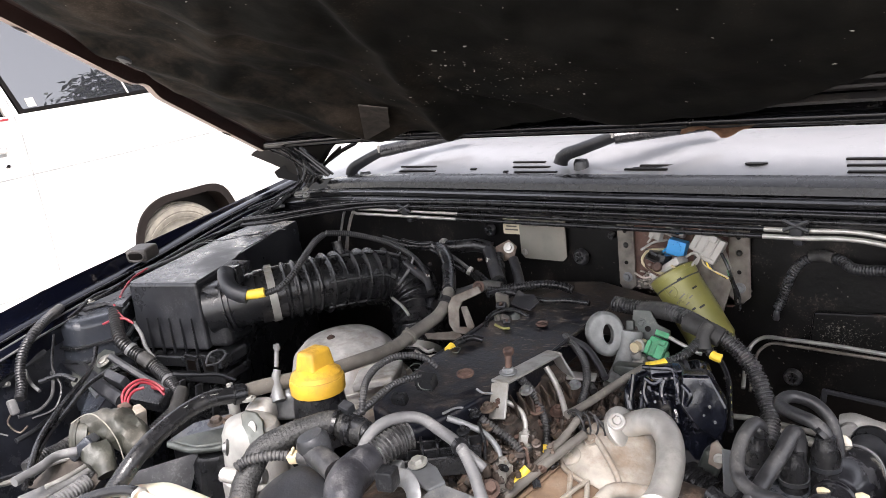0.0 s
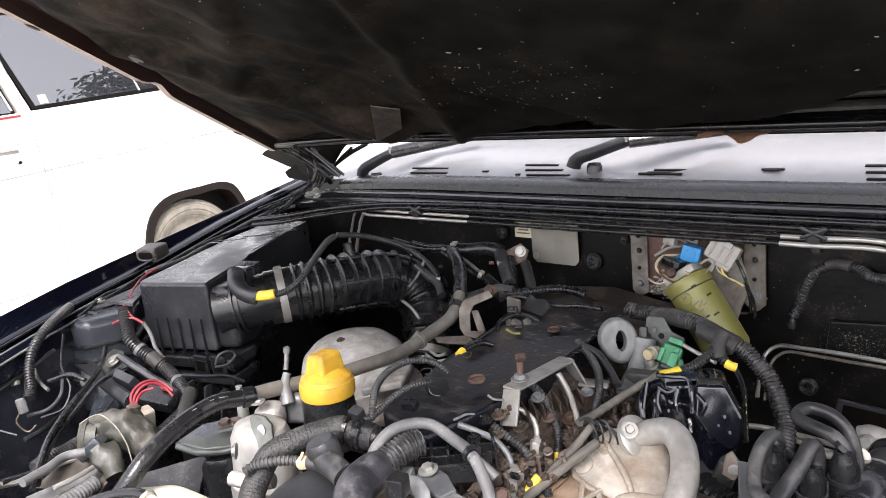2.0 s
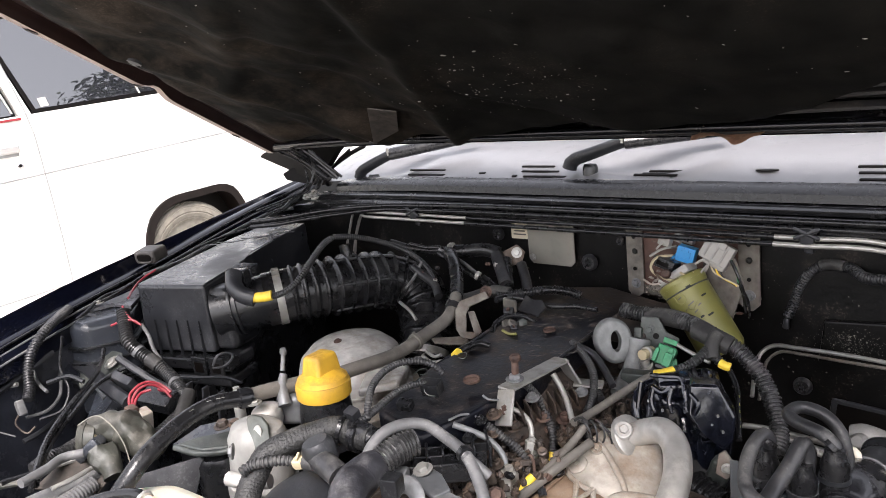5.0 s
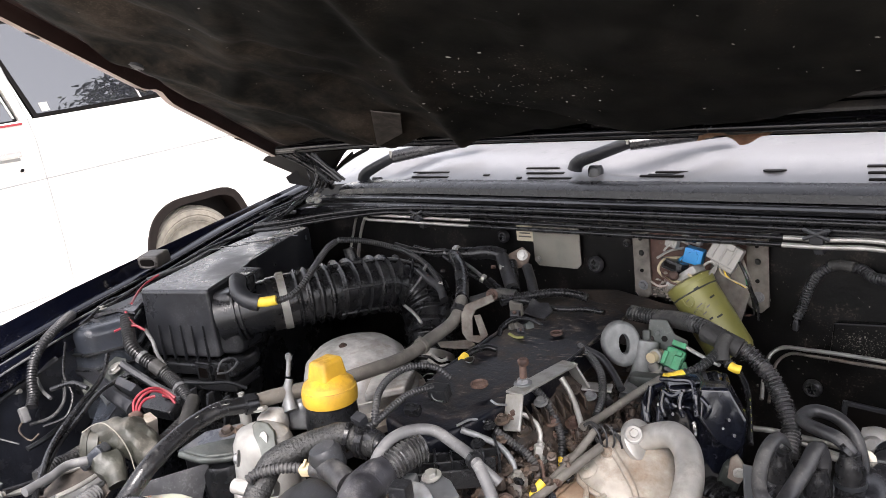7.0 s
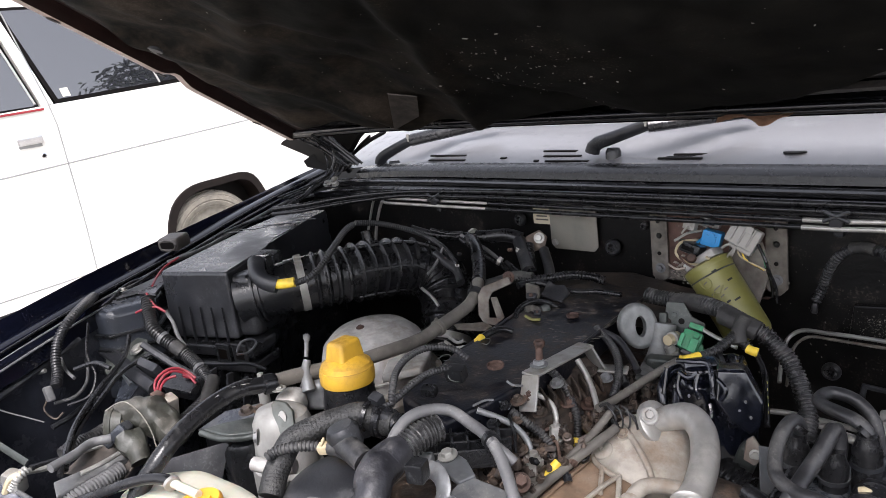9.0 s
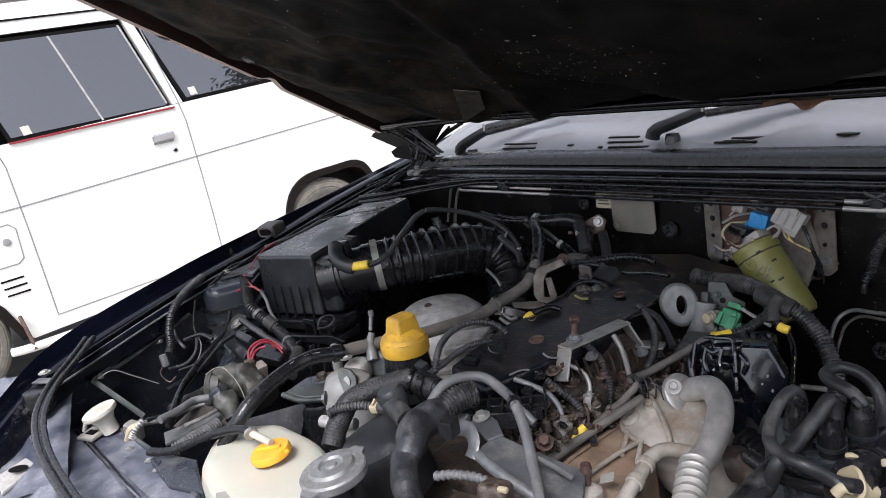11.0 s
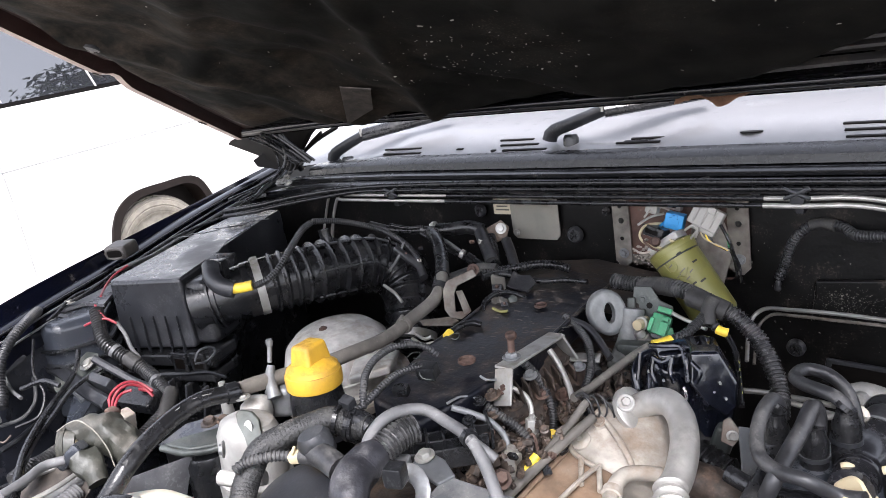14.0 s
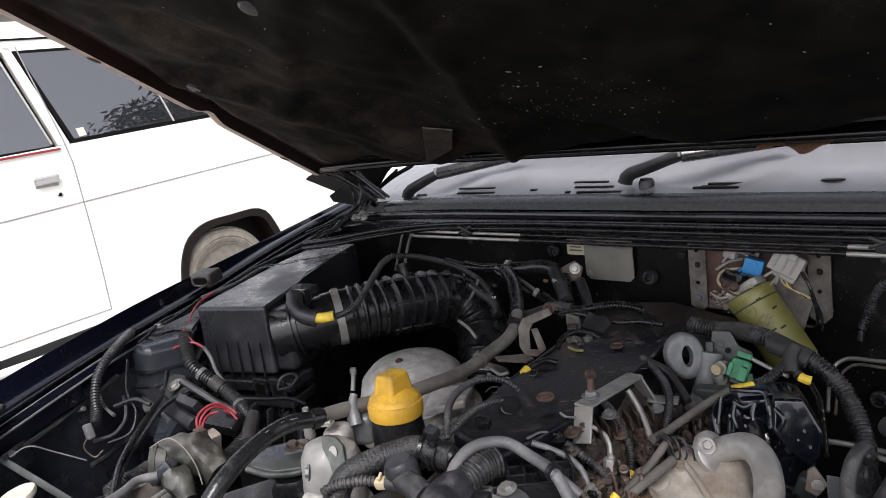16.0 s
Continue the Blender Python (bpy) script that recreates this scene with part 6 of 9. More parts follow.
part("zip_tie", sweep([(-0.916, 0.317, 1.180), (-0.902, 0.328, 1.189), (-0.890, 0.334, 1.191), (-0.876, 0.341, 1.178), (-0.861, 0.344, 1.156), (-0.851, 0.342, 1.136)], 0.0008, 6, flat=0.6), PALE_PLATE, wr, "white zip tie")
conduit("front_conduit", [(-0.944, 0.324, 1.146), (-0.939, 0.301, 1.145), (-0.933, 0.280, 1.148), (-0.924, 0.260, 1.147)], 0.010, "ribbed black conduit end under the cables")
hose("grey_tube", [(-0.878, 0.303, 1.160), (-0.885, 0.284, 1.162), (-0.870, 0.257, 1.164), (-0.859, 0.227, 1.166)], 0.0065, RUBBER_GREY, "grey plastic tube end", "tube", 10)
for pts, rr, mt in (([(-1.206, 0.304, 1.171), (-1.120, 0.239, 1.175), (-1.085, 0.214, 1.180)], 0.006, PLASTIC_DUSTY), ([(-1.153, 0.390, 1.206), (-1.142, 0.322, 1.187), (-1.115, 0.246, 1.174), (-1.090, 0.206, 1.177)], 0.0055, PLASTIC_DUSTY), ([(-1.107, 0.391, 1.239), (-1.073, 0.367, 1.204), (-1.052, 0.364, 1.179), (-1.044, 0.347, 1.158), (-1.061, 0.322, 1.150)], 0.0022, RUBBER),
                    ([(-1.081, 0.349, 1.189), (-1.054, 0.369, 1.196), (-1.032, 0.378, 1.189)], 0.004, PLASTIC), ([(-1.065, 0.206, 1.184), (-1.053, 0.226, 1.192), (-1.041, 0.251, 1.175), (-1.026, 0.279, 1.154)], 0.0012, RUBBER_GREY), ([(-1.192, 0.284, 1.166), (-1.162, 0.311, 1.177), (-1.136, 0.328, 1.184)], 0.004, STEEL)):
    hose("strut", pts, rr, mt, "thin brace in the shadow of the fender", "brace", 8, group="thin braces")
rub = thing("fender_bumper", "worn brown-grey hollow rubber stop on the fender rail", "rubber stop", (-1.31, 0.64, 1.266))
WORN_RUBBER = material("worn_brown_rubber", (0.052, 0.046, 0.042), 0.5, 0.0, 0.3, 50, (0.13, 0.115, 0.10), 0.35, 24, 0.2, 160)
BUMP_M = basis((-1.284, 0.634, 1.283), (-0.42, 0.90, 0.10), (0.92, 0.40, 0.0)) @ Matrix.Scale(0.80, 4)
part("tube", box((0.054, 0.030, 0.052), BUMP_M, 0.007, 3), WORN_RUBBER, rub)
part("bore", box((0.036, 0.016, 0.004), BUMP_M @ Matrix.Translation((0, 0, -0.025)), 0.0016, 2), VAN_DARK, rub, "dark hollow end")
part("lip", sweep([BUMP_M @ Vector((0.022 * math.cos(k * math.tau / 12), 0.012 * math.sin(k * math.tau / 12), -0.025)) for k in range(13)], 0.0022, 6, 0.003), WORN_RUBBER, rub)

for pts, rr, mt in (([(-1.167, 0.360, 1.202), (-1.121, 0.350, 1.180), (-1.089, 0.348, 1.174)], 0.003, RUBBER_GREY), ([(-1.235, 0.424, 1.199), (-1.187, 0.403, 1.179), (-1.137, 0.384, 1.160), (-1.117, 0.370, 1.149), (-1.107, 0.348, 1.141), (-1.109, 0.320, 1.142)], 0.003, RUBBER_GREY), ([(-1.185, 0.370, 1.158), (-1.187, 0.396, 1.162), (-1.168, 0.411, 1.158), (-1.128, 0.416, 1.154)], 0.0022, STEEL),
                    ([(-1.220, 0.415, 1.177), (-1.183, 0.428, 1.163), (-1.104, 0.421, 1.149), (-1.061, 0.413, 1.141)], 0.006, STEEL_BLUE), ([(-1.108, 0.309, 1.110), (-1.112, 0.334, 1.112), (-1.126, 0.364, 1.115), (-1.121, 0.384, 1.123)], 0.005, PLASTIC_DUSTY), ([(-1.229, 0.443, 1.201), (-1.191, 0.457, 1.189), (-1.154, 0.473, 1.184)], 0.004, PLASTIC_DUSTY)):
    hose("bay_wire", pts, rr, mt, "thin wire hanging in the corner of the bay", "wire", 8, group="corner wires")
conduit("corner_conduit", [(-1.199, 0.376, 1.207), (-1.175, 0.363, 1.190), (-1.141, 0.346, 1.178), (-1.109, 0.329, 1.167)], 0.0095, "ribbed conduit hanging at the headlamp corner", mat=RUBBER_DUSTY)
slab_b = thing("lower_tray", "brown dusty tray edge under the cables", "tray", (-0.904, 0.295, 1.124))
part("sheet", plate([(-0.06, -0.02), (0.05, -0.02), (0.06, 0.03), (-0.03, 0.035)], 0.003, basis((-0.912, 0.300, 1.117), (0.1, -0.5, 0.85), (0.9, 0.3, 0))), PATCH, slab_b)
part("edge", sweep([(-0.862, 0.256, 1.143), (-0.864, 0.282, 1.142), (-0.875, 0.312, 1.140)], 0.003, 8), STEEL, slab_b)
for i in range(4):
    part("rib", box((0.004, 0.012, 0.05), basis((-0.952, 0.486, 1.164), (0.15, 0.1, 1), fd) @ Matrix.Translation((0.028 * i, 0.002, -0.03)), 0.001, 1), PLASTIC_DUSTY, box_thing)
part("ledge", sweep([(-0.962, 0.480, 1.169), (-0.943, 0.506, 1.161), (-0.928, 0.531, 1.154), (-0.917, 0.548, 1.141)], 0.004, 8, flat=0.6), PLASTIC_DUSTY, box_thing)
part("latch_frame", sweep([(-0.909, 0.504, 1.186), (-0.905, 0.511, 1.199), (-0.901, 0.528, 1.198), (-0.897, 0.530, 1.193), (-0.900, 0.517, 1.183), (-0.909, 0.503, 1.183)], 0.0018, 6), PLASTIC_DUSTY, box_thing, "open wire-like clip")
part("post", lathe([(0.007, -0.03), (0.007, 0.0), (0.004, 0.004), (0.004, 0.010), (0, 0.011)], basis((-0.793, 0.465, 1.185), (0, 0, 1)), 14), STEEL, box_thing)
slabp = thing("grey_shield", "pale grey splash shield below the black hose", "shield", (-0.837, 0.435, 1.129))
part("sheet", plate([(-0.05, -0.012), (0.045, -0.006), (0.05, 0.02), (0.03, 0.03), (-0.02, 0.018)], 0.003, basis((-0.843, 0.441, 1.123), (0.1, -0.45, 0.9), (0.9, 0.4, 0))), GREY_PL, slabp)
part("lip", sweep([(-0.849, 0.410, 1.125), (-0.830, 0.432, 1.121), (-0.819, 0.453, 1.120), (-0.822, 0.467, 1.125)], 0.004, 8), GREY_PL, slabp)


# ---- engine ----
def slab(corners, thick, mat, name, parent=None, label="", bevel=0.004, down=(0, 0, -1)):
    """A thick slab under four or more corners given in order."""
    bm = bmesh.new()
    f = bm.faces.new([bm.verts.new(c) for c in corners])
    e = bmesh.ops.extrude_face_region(bm, geom=[f])
    for g in e["geom"]:
        if isinstance(g, bmesh.types.BMVert):
            g.co += Vector(down) * thick
    bmesh.ops.bevel(bm, geom=list(bm.edges), offset=bevel, segments=3, affect="EDGES", profile=0.5)
    return part(name, bm, mat, parent, label)


eng = thing("engine_block", "oily brown engine casting below the pipes", "engine", (-0.55, 0.65, 0.75))
part("block", box((0.34, 0.62, 0.30), basis((-0.55, 0.66, 0.93), (0, 0, 1), (0.96, 0.22, 0)), 0.02, 3), ENGINE, eng)
part("head", box((0.20, 0.50, 0.06), basis((-0.535, 0.69, 1.070), (0, 0, 1), (0.96, 0.22, 0)), 0.012, 3), ENGINE, eng)
re = random.Random(21)
lumps = bmesh.new()
for _ in range(260):
    y = re.uniform(0.50, 0.86)
    x = -0.455 + 0.12 * (y - 0.5) + re.uniform(-0.05, 0.03)
    s = re.uniform(0.003, 0.008)
    z = 1.127 + re.uniform(-0.008, 0.014)
    m4 = Matrix.Translation((x, y, z)) @ Euler((re.uniform(-0.5, 0.5), re.uniform(-0.5, 0.5), re.uniform(0, 3))).to_matrix().to_4x4()
    if re.random() < 0.5:
        add(lumps, box((s * re.uniform(0.8, 2.2), s, s * re.uniform(0.8, 1.8)), m4, 0.002, 2))
    else:
        add(lumps, lathe([(s * 0.7, -s), (s * 0.7, s * 0.6), (s * 0.45, s * 0.7), (s * 0.45, s), (0, s)], m4, 10))
lm = part("casting", lumps, ENGINE, eng, "oily cast bosses and unions")
lm["kind"] = "stuff"

for nm_, mt_, cnt, zz in (("rusty_casting", RUST, 34, 1.128), ("black_casting", PLASTIC, 40, 1.130), ("oily_casting", ENGINE, 150, 1.132)):
    cl_ = bmesh.new()
    for _ in range(cnt):
        y = re.uniform(0.50, 0.84)
        x = -0.448 + 0.14 * (y - 0.5) + re.uniform(-0.045, 0.035)
        s = re.uniform(0.0025, 0.0062)
        m4 = Matrix.Translation((x, y, zz + re.uniform(-0.012, 0.010))) @ Euler((re.uniform(-0.7, 0.7), re.uniform(-0.7, 0.7), re.uniform(0, 3))).to_matrix().to_4x4()
        k_ = re.random()
        if k_ < 0.45:
            add(cl_, lathe([(s, -s), (s, s * 0.4), (s * 0.6, s * 0.5), (s * 0.6, s * 1.2), (0, s * 1.2)], m4, 6))
        elif k_ < 0.92:
            add(cl_, box((s * re.uniform(1, 3), s, s * 1.4), m4, 0.001, 1))
        else:
            p0_ = m4.translation
            add(cl_, sweep([p0_, p0_ + Vector((re.uniform(-0.02, 0.02), re.uniform(-0.02, 0.02), re.uniform(-0.002, 0.010))), p0_ + Vector((re.uniform(-0.03, 0.03), re.uniform(-0.03, 0.03), -0.008))], re.uniform(0.0012, 0.0028), 7, 0.003))
    cob = part(nm_, cl_, mt_, eng)
    cob["kind"] = "stuff"

# black dusty cover running back to the firewall
MUD_FLAKE = material("dried_mud_flakes", (0.10, 0.085, 0.072), 0.85, 0.0, 0.4, 90)
SHIELD = material("brown_dusty_shield", (0.022, 0.018, 0.016), 0.55, 0.0, 0.45, 30, (0.090, 0.070, 0.056), 0.50, 18, 0.4, 120, spec=0.3)
cv = thing("engine_cover", "long black engine cover, dusty and oil stained", "engine cover", (-0.55, 0.72, 1.15))
CP = [(-0.598, 0.520, 1.185), (-0.520, 0.505, 1.178), (-0.492, 0.56, 1.190), (-0.475, 0.66, 1.192), (-0.49, 0.80, 1.188), (-0.495, 0.92, 1.188), (-0.60, 0.955, 1.192), (-0.64, 0.88, 1.188), (-0.615, 0.72, 1.192), (-0.60, 0.62, 1.196)]
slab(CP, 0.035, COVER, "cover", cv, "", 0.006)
slab([(-0.66, 0.86, 1.187), (-0.43, 0.85, 1.186), (-0.44, 0.96, 1.19), (-0.56, 1.0, 1.192), (-0.67, 0.97, 1.19)], 0.02, SHIELD, "rear_shield", cv, "dusty rear shield", 0.004)
part("filler_hole", lathe([(0.0105, -0.002), (0.0105, 0.001), (0.009, 0.0015), (0.008, -0.001), (0, -0.001)], basis((-0.536, 0.619, 1.1955), (0.02, -0.05, 1)), 24), RUST, cv, "worn rusty bolt hole")
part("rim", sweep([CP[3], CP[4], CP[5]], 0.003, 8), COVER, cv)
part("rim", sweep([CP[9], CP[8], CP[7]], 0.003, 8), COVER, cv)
part("bolt_hole", lathe([(0.0085, -0.002), (0.0085, 0.001), (0.007, 0.0014), (0.006, -0.001), (0, -0.001)], basis((-0.545, 0.80, 1.193), (0.0, -0.03, 1)), 22), RUST, cv, "worn bolt hole")
for c, a in (((-0.575, 0.575, 1.199), 0.6), ((-0.60, 0.60, 1.197), 0.2), ((-0.585, 0.66, 1.199), -0.3)):
    part("clip_loop", sweep([Vector(c) + Matrix.Rotation(a, 3, "Z") @ Vector(q) for q in ((-0.008, -0.003, 0), (-0.004, 0.005, 0.003), (0.005, 0.006, 0.004), (0.009, -0.002, 0.001), (0.003, -0.006, 0.002))], 0.0006, 6, 0.002), SAGE, cv, "thin wire clip")
rr_ = random.Random(4)
dsp = bmesh.new()
for _ in range(60):
    x, y = rr_.uniform(-0.60, -0.48), rr_.uniform(0.56, 0.95)
    s = rr_.uniform(0.0003, 0.0009)
    add(dsp, lathe([(s, 0), (s * 0.6, s * 0.4), (0, s * 0.5)], basis((x, y, 1.1925), (0, 0, 1), (1, 0.5 + 0.4 * rr_.random(), 0)) @ Matrix.Diagonal((rr_.uniform(1, 9), 1, 0.6, 1)), 6))
for _ in range(240):
    v_ = rr_.betavariate(2.2, 1.6)
    x, y = -0.60 + 0.03 * v_ + rr_.uniform(0.0, 0.115), 0.60 + 0.36 * v_
    s = rr_.uniform(0.0004, 0.0013)
    add(dsp, lathe([(s, 0), (s * 0.6, s * 0.2), (0, s * 0.25)], basis((x, y, 1.1922), (0, 0, 1), (1, 0.7 * rr_.random(), 0)) @ Matrix.Diagonal((rr_.uniform(1, 5), rr_.uniform(0.6, 1.4), 0.6, 1)), 7, 0.2))
ds = part("grit", dsp, MUD_FLAKE, cv)
ds["kind"] = "stuff"
# ribbed plastic grid at the front of the cover
gr = bmesh.new()
for i in range(7):
    add(gr, box((0.003, 0.05, 0.022), basis((-0.53 + 0.011 * i, 0.478 + 0.012 * i, 1.160), (0, 0.1, 1), (0.7, 0.7, 0)), 0.0008, 1))
for k in range(3):
    add(gr, box((0.10, 0.003, 0.020), basis((-0.495 + 0.008 * k, 0.515 - 0.018 * k, 1.160), (0, 0.1, 1), (0.7, 0.75, 0)), 0.0008, 1))
part("grille", gr, PLASTIC, cv, "black plastic honeycomb edge")

# silver domed housing
dome = thing("domed_housing", "grey cast metal dome with a centre bolt", "housing", (-0.835, 0.685, 1.10))
dm = basis((-0.832, 0.688, 1.088), (0.06, -0.08, 1)) @ Matrix.Scale(0.94, 4)
part("dome", lathe([(0.094, 0.0), (0.094, 0.012), (0.088, 0.016), (0.086, 0.045), (0.080, 0.066), (0.064, 0.082), (0.038, 0.090), (0.0, 0.093)], dm, 44), ALU, dome)
part("bolt", hexbolt(dm @ Matrix.Translation((-0.012, -0.010, 0.0915)), 0.0045, 0.004), RUST, dome)
part("seam", lathe([(0.087, 0.030), (0.0895, 0.031), (0.0895, 0.034), (0.087, 0.035), (0.087, 0.030)], dm, 44), ALU, dome)
part("flange", lathe([(0.104, -0.014), (0.106, -0.01), (0.106, 0.0), (0.095, 0.004)], dm, 44), ALU_DIRTY, dome)
slab([(-0.735, 0.61, 1.142), (-0.69, 0.645, 1.150), (-0.72, 0.70, 1.15), (-0.77, 0.66, 1.145)], 0.012, ALU, "ledge", dome, "", 0.004)

# coolant pipe: tan hose, then the black hose to the front
PIPE = [(-0.717, 0.814, 1.223), (-0.699, 0.784, 1.211), (-0.699, 0.765, 1.198), (-0.700, 0.721, 1.190), (-0.699, 0.660, 1.184), (-0.702, 0.604, 1.188), (-0.710, 0.545, 1.193), (-0.723, 0.495, 1.199), (-0.733, 0.461, 1.202), (-0.736, 0.432, 1.204)]
hose("coolant_pipe", PIPE, 0.0108, RUBBER_TAN, "dirty tan coolant hose crossing the engine", n=18)
p, d = mid(PIPE, 0.33)
single("spring_clip", clamp_band(basis(p, d, (0, -1, 0.5)), 0.0108, 0.005), RUBBER_TAN, "dusty spring clip on the tan hose", "clip", "hose clips")
p, d = mid(PIPE, 0.10)
single("spring_clip", clamp_band(basis(p, d, (0, -1, 0.5)), 0.0112, 0.008), RUBBER_DUSTY, "dark spring clip on the tan hose", "clip", "hose clips")
hose("upper_hose", [(-0.710, 0.804, 1.218), (-0.737, 0.840, 1.231), (-0.768, 0.874, 1.246), (-0.803, 0.902, 1.255)], 0.0125, RUBBER, "black rubber hose rising to the firewall", n=16)
FRONT = [(-0.728, 0.446, 1.205), (-0.733, 0.431, 1.207), (-0.738, 0.406, 1.212), (-0.739, 0.378, 1.211), (-0.732, 0.341, 1.206), (-0.723, 0.305, 1.196), (-0.713, 0.275, 1.185), (-0.702, 0.252, 1.172)]
rh = thing("radiator_hose", "thick black rubber hose running to the radiator", "hose", FRONT[2])
part("tube", sweep(FRONT[:-2] + [(-0.722, 0.286, 1.183), (-0.730, 0.262, 1.155), (-0.742, 0.245, 1.10)], 0.0096, 22), RUBBER, rh)
p, d = mid(FRONT, 0.055)
part("hose_clip", clamp_band(basis(p, d, (0.2, -1, 0.6)), 0.0107, 0.012), PLASTIC, rh, "black hose clamp")

# bleed fitting with a bolt beside the oil filler
bl = thing("bleed_fitting", "grey metal bleed fitting with an upright bolt", "fitting", (-0.726, 0.487, 1.201))
part("stem", sweep([(-0.712, 0.478, 1.183), (-0.720, 0.483, 1.197), (-0.725, 0.489, 1.211), (-0.725, 0.492, 1.216)], lambda s, L: 0.0085 - 0.004 * s / L, 14), SAGE_PALE, bl)
part("rod", sweep([(-0.725, 0.491, 1.220), (-0.726, 0.495, 1.232), (-0.727, 0.498, 1.242)], 0.0028, 10), SAGE_PALE, bl)
part("tip", lathe([(0.0, -0.005), (0.0035, -0.004), (0.0045, 0.0), (0.0035, 0.004), (0, 0.005)], Matrix.Translation((-0.727, 0.498, 1.242)), 12), SAGE_PALE, bl)
part("base", box((0.035, 0.03, 0.04), basis((-0.725, 0.497, 1.170), (0, 0, 1), (0.8, 0.4, 0)), 0.010, 3), SAGE_PALE, bl)

# timing housing with lifting eye
th = thing("thermostat_housing", "pale cast aluminium housing with bolts", "housing", (-0.67, 0.44, 1.1))
hb = lathe([(0.040, -0.12), (0.043, -0.060), (0.043, -0.052), (0.038, -0.048), (0.036, 0.0), (0.030, 0.014), (0.018, 0.020), (0, 0.021)], basis((-0.710, 0.433, 1.164), (0.0, 0.05, 1)) @ Matrix.Diagonal((1.1, 0.9, 1, 1)), 30)
part("body", hb, ALU_PALE, th)
part("boss", box((0.034, 0.036, 0.035), basis((-0.728, 0.461, 1.171), (0, 0, 1), (0.8, 0.5, 0)), 0.012, 3), ALU, th)
part("bolt", hexbolt(basis((-0.684, 0.384, 1.176), (-0.7, -0.7, 0.1)), 0.006, 0.005), SAGE_PALE, th)
part("bolt", hexbolt(basis((-0.721, 0.443, 1.199), (0, 0, 1)), 0.006, 0.004), STEEL, th)
eyo = slab([(-0.698, 0.415, 1.198), (-0.696, 0.420, 1.201), (-0.686, 0.427, 1.197), (-0.678, 0.428, 1.189), (-0.672, 0.423, 1.180), (-0.660, 0.416, 1.171), (-0.662, 0.405, 1.165), (-0.668, 0.401, 1.167), (-0.679, 0.407, 1.178), (-0.691, 0.410, 1.189)], 0.004, SAGE, "lifting_eye", th, "grey steel lifting eye", 0.0012, (-0.35, 0.85, -0.3))
part("eye_hole", lathe([(0.0048, 0), (0.0048, 0.0010), (0, 0.0010)], basis((-0.681, 0.416, 1.185), (0.45, -0.8, 0.35), (0.8, 0.45, 0)) @ Matrix.Diagonal((1.0, 1.6, 1, 1)), 20), ALU_PALE, eyo)
part("lip", sweep([(-0.681, 0.371, 1.151), (-0.655, 0.379, 1.150), (-0.633, 0.391, 1.152)], 0.008, 10), ALU, th)

# oil filler
of = thing("oil_filler", "black oil filler neck with a bright yellow cap", "oil filler", (-0.648, 0.493, 1.167))
otop = Vector((-0.667, 0.504, 1.205))
om = basis(otop, (0.0, 0.03, 1)) @ Matrix.Scale(0.95, 4)
part("neck", lathe([(0.034, -0.075), (0.033, -0.03), (0.031, -0.012), (0.031, 0.0)], om, 32), PLASTIC, of)
cp = part("cap", lathe([(0.0325, -0.010), (0.0340, -0.008), (0.0345, 0.004), (0.0335, 0.009), (0.028, 0.012), (0.0, 0.013)], om, 40), YELLOW, of, "bright yellow plastic cap")
gm = om @ Matrix.Rotation(radians(6), 4, "Z")
part("grip", box((0.034, 0.044, 0.034), gm @ Matrix.Translation((-0.002, 0.002, 0.027)), 0.005, 4, taper=0.78), YELLOW, cp, "yellow finger grip")
part("grip_base", lathe([(0.0325, 0.009), (0.031, 0.015), (0.024, 0.020), (0.016, 0.023), (0, 0.024)], om, 36), YELLOW, cp)
part("clip", box((0.014, 0.012, 0.016), basis((-0.557, 0.452, 1.219), (0.2, -0.3, 1)), 0.002), PLASTIC_DUSTY, of)

# conduits from the cover to the filler
conduit("injector_conduit", [(-0.545, 0.460, 1.213), (-0.553, 0.472, 1.226), (-0.565, 0.491, 1.234), (-0.569, 0.511, 1.240), (-0.565, 0.535, 1.243), (-0.552, 0.552, 1.241), (-0.540, 0.560, 1.236), (-0.530, 0.565, 1.226)], 0.0048, "thin ribbed conduit arching beside the oil filler", pitch=0.0034, mat=RUBBER_DUSTY, group="thin conduits")
conduit("injector_conduit", [(-0.547, 0.452, 1.214), (-0.547, 0.473, 1.217), (-0.547, 0.496, 1.222), (-0.546, 0.517, 1.224), (-0.539, 0.537, 1.223), (-0.532, 0.544, 1.221)], 0.0048, "thin ribbed conduit arching beside the oil filler", pitch=0.0034, mat=RUBBER_DUSTY, group="thin conduits")
ic = thing("injector_plug", "black plug with a wire bail", "connector", (-0.531, 0.544, 1.218))
part("body", box((0.022, 0.016, 0.016), basis((-0.530, 0.545, 1.217), (0, -0.2, 1), (1, 0.2, 0)), 0.002), PLASTIC, ic)
part("bail", sweep([(-0.534, 0.538, 1.224), (-0.532, 0.535, 1.214), (-0.521, 0.540, 1.211), (-0.520, 0.547, 1.219)], 0.0006, 6), SAGE, ic)
for c in ((-0.546, 0.517, 1.205),):
    single("injector_plug", box((0.018, 0.012, 0.012), basis(c, (0.1, -0.3, 1), (1, 0.3, 0)), 0.003), PLASTIC, "dusty black plug under the conduit", "connector", "small plugs")
hose("yellow_tape_wrap", [(-0.607, 0.657, 1.188), (-0.605, 0.667, 1.192), (-0.606, 0.680, 1.195)], 0.0066, YELLOW_TAPE, "yellow tape wrapped on a wire", "tape", 12, group="yellow tapes")
